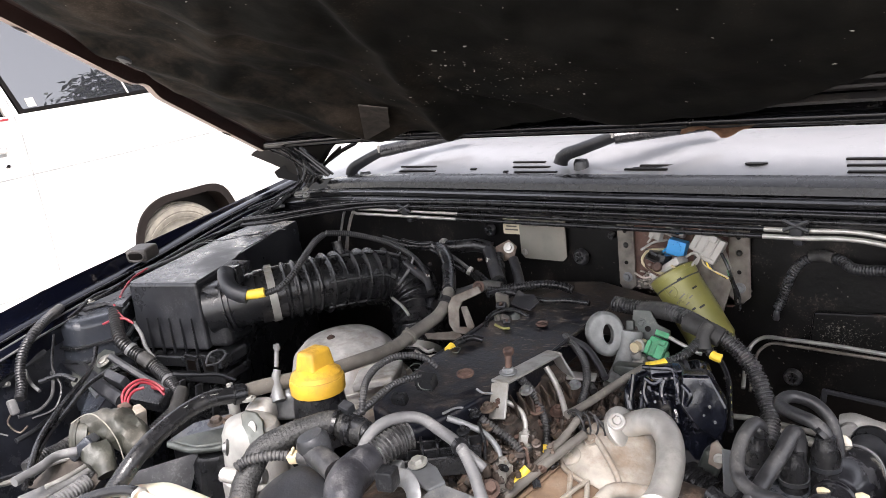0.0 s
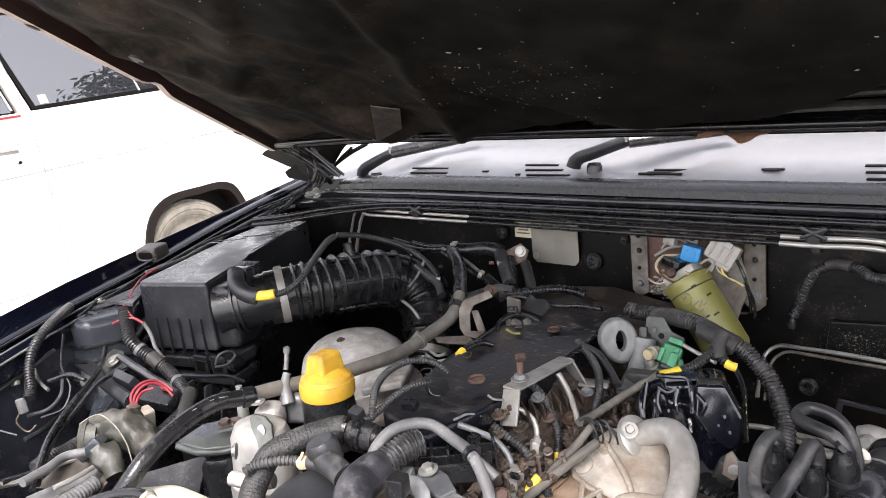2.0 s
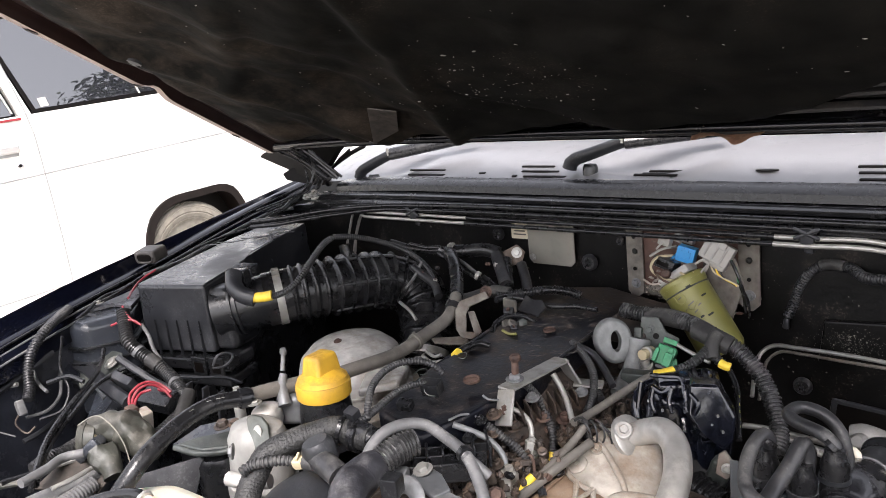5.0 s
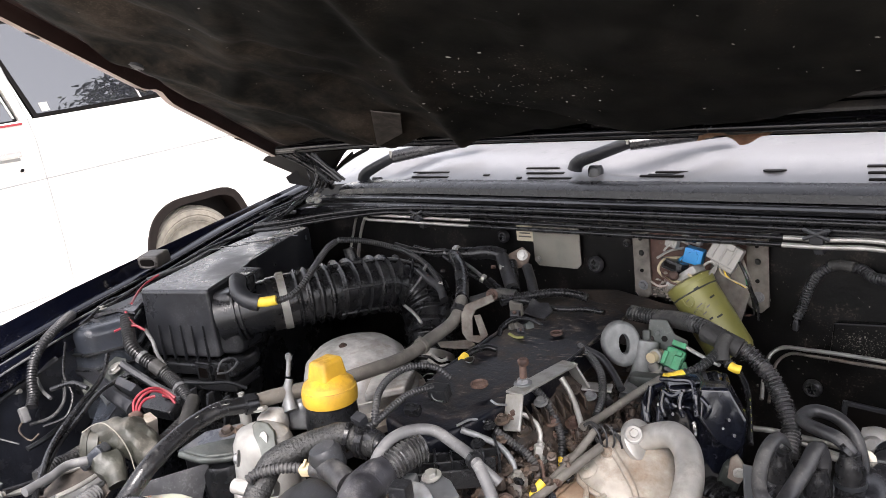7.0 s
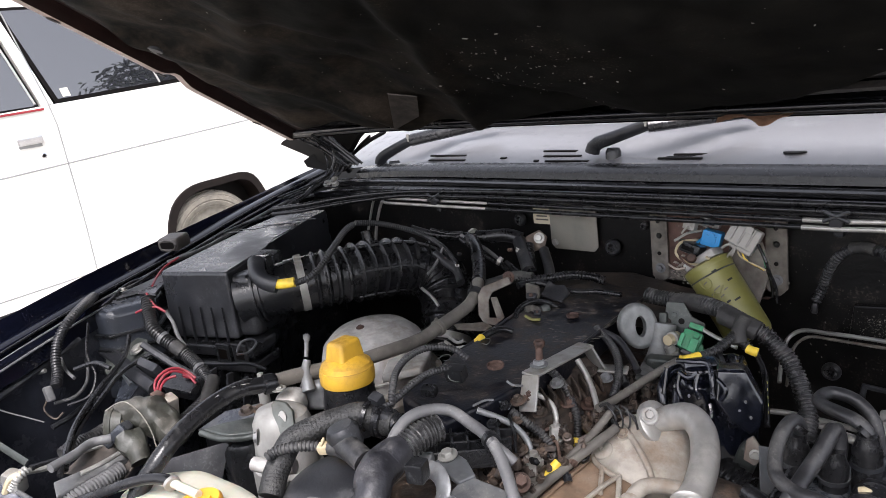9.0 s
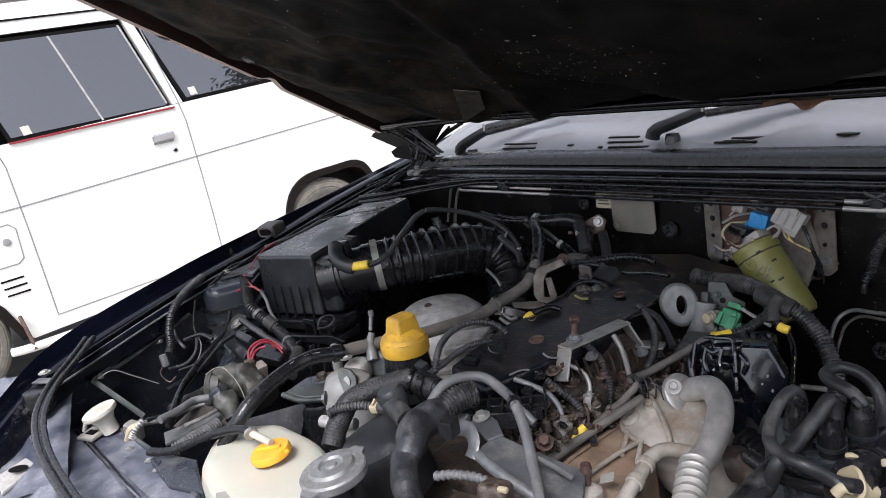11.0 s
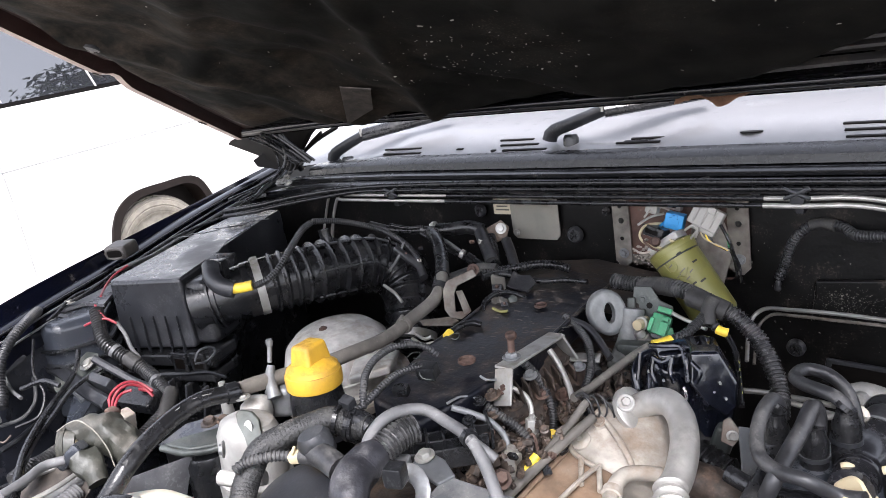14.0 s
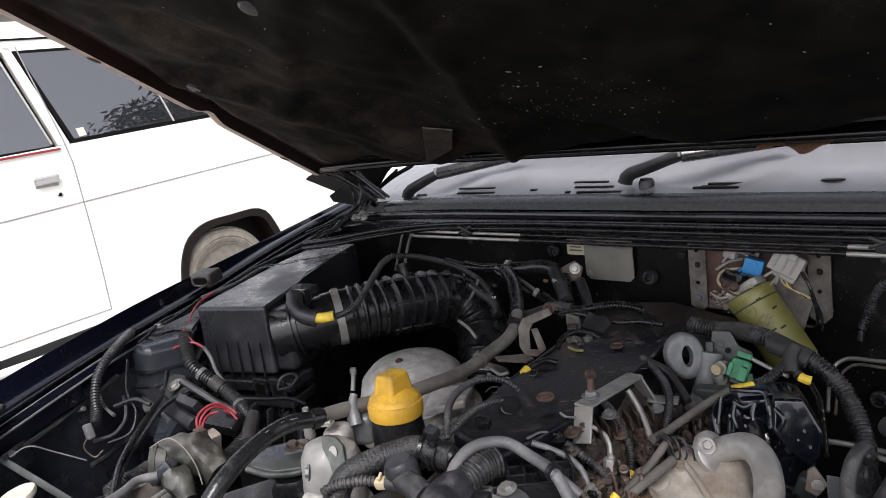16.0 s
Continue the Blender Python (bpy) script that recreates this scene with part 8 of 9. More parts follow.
for k in range(EN):
    n_ = (k + 1) % EN
    for (o0, i0), (o1, i1) in zip(loops, loops[1:]):
        eye_b.faces.new((o0[k], o0[n_], o1[n_], o1[k]))
        eye_b.faces.new((i0[n_], i0[k], i1[k], i1[n_]))
    eye_b.faces.new((loops[0][1][k], loops[0][1][n_], loops[0][0][n_], loops[0][0][k]))
    eye_b.faces.new((loops[-1][0][k], loops[-1][0][n_], loops[-1][1][n_], loops[-1][1][k]))
part("ring", eye_b, EYE_METAL, lr)
part("shank", sweep([(-0.430, 0.836, 1.186), (-0.431, 0.828, 1.164), (-0.432, 0.812, 1.146), (-0.427, 0.768, 1.134)], lambda q, L: 0.0150 - 0.002 * q / L, 16, flat=0.62), EYE_METAL, lr)
sb = thing("solenoid_bracket", "grey steel bracket carrying a green plug", "bracket", (-0.425, 0.838, 1.175))
part("plate", plate([(-0.022, -0.055), (0.010, -0.06), (0.018, -0.02), (0.038, 0.0), (0.038, 0.010), (0.022, 0.018), (0.012, 0.036), (-0.010, 0.036), (-0.013, 0.012), (-0.022, -0.02)], 0.004, basis((-0.427, 0.856, 1.171), (0.25, -0.93, 0.25), (0.95, 0.25, 0))), SAGE, sb)
part("bolt", hexbolt(basis((-0.425, 0.854, 1.192), (0.25, -0.93, 0.25)), 0.0038, 0.003), SAGE, sb)
for hx in ((-0.434, 0.840, 1.177), (-0.418, 0.858, 1.183), (-0.427, 0.824, 1.157)):
    part("hole", lathe([(0.004, 0), (0.004, 0.0012), (0, 0.0012)], basis(hx, (0.25, -0.93, 0.25)), 12), VAN_DARK, sb)
part("nipple", sweep([(-0.413, 0.834, 1.172), (-0.416, 0.812, 1.174)], 0.0066, 14), BEIGE, sb, "off-white nipple")
part("foot", box((0.05, 0.02, 0.02), basis((-0.412, 0.799, 1.148), (0, 0, 1), (1, 0.2, 0)), 0.005), SAGE, sb)
part("flange", box((0.010, 0.040, 0.010), basis((-0.437, 0.845, 1.176), (0.25, -0.93, 0.25), (0.95, 0.25, 0)), 0.002), SAGE, sb)
part("valve_body", lathe([(0.0, 0.022), (0.007, 0.022), (0.009, 0.018), (0.009, 0.010), (0.0125, 0.008), (0.0125, -0.012), (0.010, -0.016), (0.0, -0.016)], basis((-0.412, 0.821, 1.151), (-0.3, -0.3, 0.9)) @ Matrix.Scale(0.75, 4), 20), STEEL, sb, "dull metal valve body")
part("collar", lathe([(0.0068, -0.003), (0.0088, -0.002), (0.0088, 0.002), (0.0068, 0.003)], basis((-0.414, 0.823, 1.173), Vector((-0.416, 0.812, 1.174)) - Vector((-0.413, 0.834, 1.172))), 18), STEEL, sb, "crimped collar")
gc = thing("green_connector", "bright green solenoid plug on a grey bracket", "connector", (-0.396, 0.835, 1.172))
gmx = basis((-0.395, 0.834, 1.168), (0.30, -0.80, 0.5), (0.87, 0.30, -0.38)) @ Matrix.Scale(0.86, 4)
part("body", box((0.028, 0.030, 0.022), gmx, 0.003, 2), GREEN_PL, gc)
part("rib", box((0.012, 0.020, 0.006), gmx @ Matrix.Translation((0.006, -0.006, 0.014)), 0.001), GREEN_PL, gc)
part("lug", box((0.020, 0.008, 0.010), gmx @ Matrix.Translation((0.0, 0.022, 0.004)), 0.001), GREEN_PL, gc)
part("lug", box((0.006, 0.02, 0.008), gmx @ Matrix.Translation((-0.012, -0.004, 0.014)), 0.001), GREEN_PL, gc)
part("latch", box((0.008, 0.006, 0.004), gmx @ Matrix.Translation((0.006, 0.008, 0.018)), 0.0008), GREEN_PL, gc)
part("corner", box((0.010, 0.012, 0.016), gmx @ Matrix.Translation((0.016, -0.006, 0.0)) @ Matrix.Rotation(0.5, 4, "Z"), 0.0015), GREEN_PL, gc)
part("socket", box((0.016, 0.006, 0.012), gmx @ Matrix.Translation((0.0, -0.018, 0.004)), 0.001), PLASTIC_DUSTY, gc, "dark plug socket")
hose("rod", [(-0.389, 0.845, 1.184), (-0.365, 0.836, 1.179), (-0.333, 0.821, 1.176)], 0.0030, ALU_BRIGHT, "thin bright rod behind the green plug", "rod", 8)

# firewall harness sweeping down to the right
MAIN = [(-0.484, 0.893, 1.199), (-0.454, 0.890, 1.198), (-0.415, 0.883, 1.202), (-0.375, 0.865, 1.205), (-0.339, 0.852, 1.198), (-0.309, 0.852, 1.183), (-0.285, 0.847, 1.163), (-0.265, 0.831, 1.140), (-0.250, 0.810, 1.114), (-0.244, 0.784, 1.098)]
conduit("firewall_harness", MAIN, 0.0128, "thick ribbed conduit sweeping down past the fuel filter", "harness", pitch=0.0046, mat=CONDUIT_PALE)
hose("harness_joint", [(-0.361, 0.855, 1.202), (-0.337, 0.846, 1.198), (-0.317, 0.846, 1.190)], 0.0150, TAPE, "cloth-taped branch point of the harness", "harness", n=16, rough=0.1)
hose("harness_joint", [(-0.441, 0.888, 1.197), (-0.415, 0.883, 1.202), (-0.384, 0.870, 1.204)], 0.0138, TAPE, "cloth-taped stretch of the harness", "harness", n=16, rough=0.1)
hose("harness_branch", [(-0.330, 0.841, 1.206), (-0.333, 0.829, 1.196), (-0.329, 0.820, 1.182)], 0.010, TAPE, "short taped branch of the harness", "harness", n=12, rough=0.1)
conduit("harness_branch", [(-0.334, 0.827, 1.194), (-0.340, 0.813, 1.186), (-0.348, 0.797, 1.179), (-0.357, 0.785, 1.176), (-0.364, 0.778, 1.173)], 0.0072, "ribbed branch ending in yellow tape", "harness", mat=CONDUIT)
conduit("harness_branch", [(-0.331, 0.828, 1.190), (-0.325, 0.823, 1.182), (-0.317, 0.822, 1.176)], 0.0072, "short ribbed branch ending in yellow tape", "harness", mat=CONDUIT)
hose("yellow_tape_wrap", [(-0.354, 0.767, 1.181), (-0.361, 0.758, 1.180), (-0.369, 0.750, 1.180)], 0.0085, YELLOW_TAPE, "yellow tape wrapped on a conduit", "tape", 12, group="yellow tapes")
hose("yellow_tape_wrap", [(-0.317, 0.813, 1.181), (-0.310, 0.812, 1.179), (-0.305, 0.813, 1.178)], 0.0066, YELLOW_TAPE, "yellow tape wrapped on a conduit", "tape", 12, group="yellow tapes")
# dirty fittings at the rear edge of the cover
bf = thing("pipe_fitting", "dirty pale metal fitting behind the engine cover", "fitting", (-0.590, 0.776, 1.199))
part("body", lathe([(0, 0.016), (0.008, 0.016), (0.010, 0.013), (0.010, 0.004), (0.017, 0.002), (0.018, -0.006), (0.014, -0.02), (0, -0.02)], basis((-0.607, 0.799, 1.187), (0.5, 0.1, 0.8)) @ Matrix.Diagonal((0.95, 0.75, 0.5, 1)), 18, 0.12), RUBBER_TAN, bf)
part("nut", lathe([(0.012, -0.005), (0.012, 0.005), (0.006, 0.007), (0, 0.007)], basis((-0.596, 0.809, 1.191), (0.8, -0.4, 0.4)) @ Matrix.Diagonal((0.6, 0.6, 0.8, 1)), 6), SAGE, bf, "hexagon nut")
rb = thing("rear_bracket", "dark dusty bent bracket behind the engine cover", "bracket", (-0.596, 0.837, 1.194))
part("plate", plate([(-0.022, -0.02), (0.020, -0.024), (0.026, 0.0), (0.010, 0.016), (-0.006, 0.012), (-0.024, 0.020)], 0.004, basis((-0.602, 0.849, 1.203), (0.1, -0.5, 0.9)) @ Matrix.Diagonal((0.85, 0.75, 1, 1))), RUBBER_DUSTY, rb)
part("tab", box((0.022, 0.006, 0.020), basis((-0.629, 0.828, 1.208), (0.15, -0.2, 1)), 0.002), RUBBER_TAN, rb, "dusty upright tab")
conduit("cover_conduit", [(-0.682, 0.853, 1.212), (-0.657, 0.860, 1.211), (-0.629, 0.871, 1.214), (-0.600, 0.889, 1.216), (-0.575, 0.902, 1.212), (-0.558, 0.908, 1.206)], 0.0080, "ribbed conduit over the rear of the engine cover", pitch=0.0042, mat=RUBBER)
hose("harness_joint", [(-0.724, 0.802, 1.209), (-0.699, 0.825, 1.212), (-0.679, 0.856, 1.215), (-0.654, 0.864, 1.214)], 0.010, TAPE, "taped harness behind the cover", "harness", n=12, rough=0.12)
hose("wire", [(-0.308, 0.815, 1.176), (-0.293, 0.797, 1.165), (-0.282, 0.772, 1.144), (-0.272, 0.745, 1.125)], 0.0040, RUBBER, "dark wire with greenish yellow marks", "wire", 10)
MARK_YELLOW = material("greenish_yellow_print", (0.36, 0.36, 0.07), 0.6, 0.0, 0.2, 60)
for i in range(5):
    p, d = mid([(-0.308, 0.815, 1.176), (-0.293, 0.797, 1.165), (-0.282, 0.772, 1.144), (-0.272, 0.745, 1.125)], 0.45 + 0.09 * i)
    single("wire_mark", box((0.0018, 0.0008, 0.0036), basis(p + Vector((0.62, -0.74, 0.2)) * 0.0036, d, (0.77, 0.62, 0)), 0.0002, 1), MARK_YELLOW, "small yellow mark printed on a wire", "wire mark", "yellow wire marks")

# throttle body: glossy black lumpy casting wrapped in film
tb = thing("throttle_body", "glossy black throttle housing wrapped in torn film", "throttle body", (-0.334, 0.759, 1.119))
tbm = basis((-0.342, 0.764, 1.112), (0, 0, 1), (0.8, 0.55, 0))
b0 = box((0.088, 0.08, 0.125), tbm, 0.018, 4)
bmesh.ops.subdivide_edges(b0, edges=list(b0.edges), cuts=5, use_grid_fill=True)
for v in b0.verts:
    v.co += (v.co - tbm.translation).normalized() * 0.012 * noise.noise(v.co * 30) + Vector((0, 0, 0.003)) * noise.noise(v.co * 90)
GLOSS = material("glossy_black_film", (0.0055, 0.0065, 0.0115), 0.16, 0.0, 0.3, 30, (0.10, 0.10, 0.11), 0.12, 30, 0.25, 60, coat=0.5, rough_var=0.1)
part("housing", b0, GLOSS, tb)
part("cap", box((0.045, 0.04, 0.03), tbm @ Matrix.Translation((-0.01, -0.01, 0.058)), 0.008, 3), GLOSS, tb)
part("lug", sweep([(-0.373, 0.709, 1.144), (-0.377, 0.717, 1.160), (-0.377, 0.735, 1.170), (-0.367, 0.751, 1.173), (-0.352, 0.770, 1.172)], 0.006, 10), GLOSS, tb, "folded film edge")
part("lug", sweep([(-0.357, 0.709, 1.147), (-0.361, 0.726, 1.166), (-0.351, 0.744, 1.172), (-0.341, 0.744, 1.168), (-0.341, 0.732, 1.153)], 0.005, 10), GLOSS, tb)
part("lug", sweep([(-0.340, 0.739, 1.170), (-0.335, 0.732, 1.157), (-0.326, 0.727, 1.144), (-0.322, 0.720, 1.134)], 0.004, 8), GLOSS, tb)
for i in range(3):
    part("fin", box((0.006, 0.022, 0.018), basis((-0.329, 0.794, 1.165), (0.2, 0, 1), (0.8, 0.5, 0)) @ Matrix.Translation((0.012 * i - 0.012, 0, 0)), 0.001), PLASTIC, tb)
slab([(-0.316, 0.722, 1.192), (-0.290, 0.737, 1.190), (-0.271, 0.737, 1.156), (-0.271, 0.727, 1.133), (-0.280, 0.721, 1.122), (-0.297, 0.711, 1.141), (-0.315, 0.711, 1.160)], 0.03, GLOSS, "side_cover", tb, "flat black side cover flecked with dust", 0.004, (-0.35, 0.9, -0.1))
for pts in ([(-0.370, 0.717, 1.186), (-0.371, 0.708, 1.157)], [(-0.362, 0.726, 1.192), (-0.343, 0.722, 1.196), (-0.326, 0.724, 1.196), (-0.318, 0.714, 1.186), (-0.314, 0.707, 1.165)], [(-0.351, 0.709, 1.187), (-0.352, 0.704, 1.172), (-0.347, 0.702, 1.160)], [(-0.330, 0.709, 1.190), (-0.331, 0.703, 1.176), (-0.325, 0.698, 1.166)], [(-0.352, 0.709, 1.187), (-0.340, 0.707, 1.184), (-0.330, 0.709, 1.190)], [(-0.312, 0.716, 1.184), (-0.302, 0.712, 1.176), (-0.306, 0.709, 1.164)]):
    part("fold", sweep(pts, 0.0028, 8, 0.003), GLOSS, tb, "raised glossy fold")
for c in ((-0.286, 0.724, 1.160), (-0.292, 0.722, 1.150), (-0.280, 0.722, 1.144), (-0.355, 0.703, 1.172), (-0.338, 0.701, 1.165)):
    part("fleck", lathe([(0.0014, -0.003), (0.0014, 0.001), (0, 0.0014)], basis(c, (0.4, -0.9, 0.1)), 8), STEEL, tb, "pale fleck of dirt")
tbk = thing("boot_bracket", "dull grey bent bracket beside the bellows", "bracket", (-0.268, 0.70, 1.10))
slab([(-0.277, 0.700, 1.130), (-0.272, 0.706, 1.133), (-0.258, 0.702, 1.117), (-0.265, 0.690, 1.108), (-0.277, 0.690, 1.112)], 0.004, RECESS, "plate", tbk, "", 0.0012, (-0.3, 0.9, -0.2))
part("bolt", hexbolt(basis((-0.267, 0.697, 1.117), (0.3, -0.9, 0.2)), 0.004, 0.003), STEEL, tbk)

# metal clip bracket behind the dome
mb = thing("strap_bracket", "bent khaki metal bracket at the rear of the engine", "bracket", (-0.673, 0.771, 1.190))
slab([(-0.653, 0.804, 1.234), (-0.648, 0.804, 1.224), (-0.670, 0.785, 1.214), (-0.673, 0.779, 1.204), (-0.666, 0.768, 1.182), (-0.639, 0.770, 1.185), (-0.649, 0.759, 1.176), (-0.668, 0.757, 1.177), (-0.678, 0.759, 1.187), (-0.686, 0.771, 1.211), (-0.682, 0.778, 1.223)], 0.004, RECESS, "strap", mb, "", 0.0012, (-0.3, 0.8, -0.3))
slab([(-0.672, 0.782, 1.207), (-0.663, 0.786, 1.208), (-0.641, 0.772, 1.185), (-0.647, 0.763, 1.182)], 0.003, RECESS, "strap", mb, "", 0.001, (-0.3, 0.8, -0.3))
slab([(-0.714, 0.744, 1.174), (-0.666, 0.759, 1.179), (-0.655, 0.760, 1.174), (-0.659, 0.749, 1.172), (-0.705, 0.740, 1.170)], 0.004, RECESS, "strap", mb, "", 0.0012, (0, 0.1, -1))
part("bolt", hexbolt(basis((-0.658, 0.812, 1.230), (0.3, -0.9, 0.2)), 0.006, 0.005), RUST, mb)
for pts, r_, mt, nm in (([(-0.804, 0.914, 1.253), (-0.782, 0.932, 1.251), (-0.755, 0.942, 1.252), (-0.731, 0.946, 1.246)], 0.0135, RUBBER, "heater_hose"), ([(-0.916, 0.880, 1.269), (-0.875, 0.896, 1.256), (-0.835, 0.915, 1.252), (-0.804, 0.921, 1.254)], 0.0075, RUBBER, "heater_hose"),
                        ([(-0.822, 0.899, 1.252), (-0.779, 0.900, 1.232), (-0.745, 0.897, 1.219), (-0.697, 0.880, 1.209)], 0.0055, RUBBER, "heater_hose"), ([(-0.734, 0.943, 1.245), (-0.707, 0.918, 1.226), (-0.682, 0.893, 1.212)], 0.013, RUBBER_DUSTY, "heater_hose")):
    hose(nm, pts, r_, mt, "black heater hose at the firewall", "hose", 14, group="heater hoses")
for c, s, mt in (((-0.791, 0.899, 1.258), 0.018, ALU_BRIGHT), ((-0.736, 0.892, 1.221), 0.010, WHITE_PL), ((-0.710, 0.963, 1.245), 0.022, RUST), ((-0.783, 0.841, 1.226), 0.012, ALU), ((-0.738, 0.922, 1.234), 0.014, RUST), ((-0.725, 0.927, 1.236), 0.011, WHITE_PL),
                 ((-0.624, 0.817, 1.203), 0.026, PALE_PLATE), ((-0.587, 0.778, 1.197), 0.018, BEIGE), ((-0.602, 0.848, 1.199), 0.024, PLASTIC_DUSTY), ((-0.578, 0.868, 1.199), 0.008, STEEL), ((-0.812, 0.846, 1.233), 0.016, PLASTIC_DUSTY), ((-0.795, 0.862, 1.239), 0.012, PLASTIC_DUSTY)):
    f_ = thing("pipe_fitting", "small dirty fitting among the heater hoses", "fitting", c, "rear fittings")
    s, mt = s * 0.7, (PLASTIC_DUSTY if mt in (BEIGE, WHITE_PL, PALE_PLATE, ALU_BRIGHT) else mt)
    m4 = basis(c, (0.3, -0.6, 0.7), (1, 0.4, 0.1))
    part("body", box((s * 0.8, s * 0.55, s * 0.5), m4, s * 0.12, 2), mt, f_)
    part("stud", hexbolt(m4 @ Matrix.Translation((0, 0, s * 0.25)), s * 0.16, s * 0.15, False), RUST, f_)
hose("yellow_tape_wrap", [(-0.600, 0.767, 1.195), (-0.589, 0.768, 1.191), (-0.578, 0.770, 1.192)], 0.0024, OLIVE, "dull yellow tape scrap behind the cover", "tape", 8, group="yellow tapes")

for pts, r_, mt in (([(-0.876, 0.886, 1.268), (-0.850, 0.898, 1.260), (-0.827, 0.911, 1.259)], 0.004, RUBBER), ([(-0.825, 0.904, 1.257), (-0.776, 0.905, 1.238), (-0.742, 0.895, 1.226)], 0.0035, RUBBER_GREY), ([(-0.726, 0.894, 1.221), (-0.693, 0.883, 1.210), (-0.677, 0.881, 1.205)], 0.006, RUBBER),
                    ([(-0.715, 0.942, 1.237), (-0.697, 0.918, 1.222), (-0.678, 0.895, 1.207)], 0.011, RUBBER), ([(-0.690, 0.948, 1.231), (-0.671, 0.930, 1.214), (-0.649, 0.903, 1.199)], 0.010, RUBBER_DUSTY), ([(-0.833, 0.845, 1.242), (-0.812, 0.845, 1.229), (-0.783, 0.838, 1.219), (-0.763, 0.823, 1.206)], 0.008, RUBBER_DUSTY),
                    ([(-0.825, 0.815, 1.215), (-0.822, 0.837, 1.231), (-0.823, 0.856, 1.249)], 0.003, RUBBER_GREY), ([(-0.824, 0.796, 1.198), (-0.796, 0.789, 1.189), (-0.781, 0.785, 1.178)], 0.003, STEEL), ([(-0.652, 0.824, 1.214), (-0.642, 0.846, 1.213), (-0.626, 0.858, 1.208), (-0.604, 0.859, 1.199)], 0.006, RUBBER),
                    ([(-0.608, 0.859, 1.205), (-0.580, 0.866, 1.200), (-0.550, 0.878, 1.200), (-0.516, 0.880, 1.199)], 0.0045, RUBBER), ([(-0.679, 0.694, 1.178), (-0.659, 0.689, 1.175), (-0.646, 0.689, 1.180)], 0.0028, STEEL), ([(-0.679, 0.686, 1.174), (-0.658, 0.682, 1.170), (-0.639, 0.683, 1.175)], 0.0028, STEEL)):
    hose("rear_hose", pts, r_, mt, "grimy hose behind the engine", "hose", 10, group="rear hoses")
for c, d_, r_ in (((-0.802, 0.910, 1.255), (1, 0.3, 0), 0.0125), ((-0.738, 0.893, 1.223), (0.8, 0.2, -0.5), 0.006), ((-0.716, 0.927, 1.234), (0.2, 0.2, 1), 0.010)):
    single("hose_clip", clamp_band(basis(c, d_, (0, -0.7, 0.7)), r_, 0.006), ALU_BRIGHT, "bright steel clip on a rear hose", "clip", "hose clips")
LUG = material("stained_lug", (0.12, 0.09, 0.07), 0.55, 0.2, 0.4, 70, (0.06, 0.04, 0.03), 0.45, 40, 0.3, 120)
lug_ = thing("pipe_lug", "dirty alloy lug with a bolt by the firewall", "bracket", (-0.713, 0.959, 1.241))
part("plate", plate([(-0.020, -0.012), (0.010, -0.016), (0.022, 0.0), (0.014, 0.016), (-0.012, 0.014)], 0.004, basis((-0.713, 0.959, 1.239), (0.35, -0.85, 0.3), (0.9, 0.3, 0.4))), LUG, lug_)
part("bolt", hexbolt(basis((-0.704, 0.958, 1.247), (0.35, -0.85, 0.3)), 0.006, 0.005), STEEL, lug_)

for i, (c, r_, mt) in enumerate((((-0.479, 0.584, 1.178), 0.006, ENGINE), ((-0.472, 0.597, 1.180), 0.005, RUST), ((-0.462, 0.599, 1.161), 0.006, ENGINE), ((-0.458, 0.647, 1.152), 0.006, RUST), ((-0.446, 0.673, 1.141), 0.007, RUST), ((-0.444, 0.650, 1.128), 0.006, ENGINE), ((-0.469, 0.550, 1.152), 0.007, RUST), ((-0.456, 0.550, 1.142), 0.006, ENGINE), ((-0.444, 0.576, 1.130), 0.007, ENGINE), ((-0.430, 0.664, 1.134), 0.008, ENGINE), ((-0.480, 0.540, 1.171), 0.005, PLASTIC), ((-0.484, 0.567, 1.178), 0.005, PLASTIC))):
    un = thing("pipe_union", "small grimy threaded union on the cylinder head", "union", c, "small unions")
    m4 = basis(c, (0.15 * math.sin(i * 2.1), -0.25, 1), (1, 0.3 * (i % 3), 0))
    part("nut", hexbolt(m4, r_, r_ * 1.1), mt, un)
    part("stud", lathe([(r_ * 0.5, 0), (r_ * 0.5, r_ * 1.3), (r_ * 0.38, r_ * 1.45), (0, r_ * 1.45)], m4, 10), mt, un)

# scuffs of old white tape on the radiator hose, loose tape ends on the harnesses
for k_, f_ in enumerate((0.10, 0.16, 0.21, 0.34)):
    p, d = mid(FRONT, f_)
    part("tape_scuff", box((0.004 + 0.002 * (k_ % 2), 0.0008, 0.006 + 0.004 * (k_ % 3)), basis(p + Vector((0.30, -0.62, 0.72)) * 0.0103, d, (0.9, 0.3, 0)), 0.0002, 1), ALU_PALE, rh, "scrap of worn white tape")


# ---- right foreground: vacuum canister with hoses ----
standing = set(scene.objects)
vc = thing("vacuum_canister", "dark grey canister with hose stubs", "canister", (-0.177, 0.594, 1.158))
part("body", box((0.085, 0.08, 0.10), basis((-0.183, 0.619, 1.093), (0, 0, 1), (0.75, 0.66, 0)), 0.018, 4), GREY_PL, vc)
part("shoulder", box((0.078, 0.066, 0.03), basis((-0.185, 0.631, 1.129), (0, 0, 1), (0.75, 0.66, 0)), 0.012, 4), GREY_PL, vc)
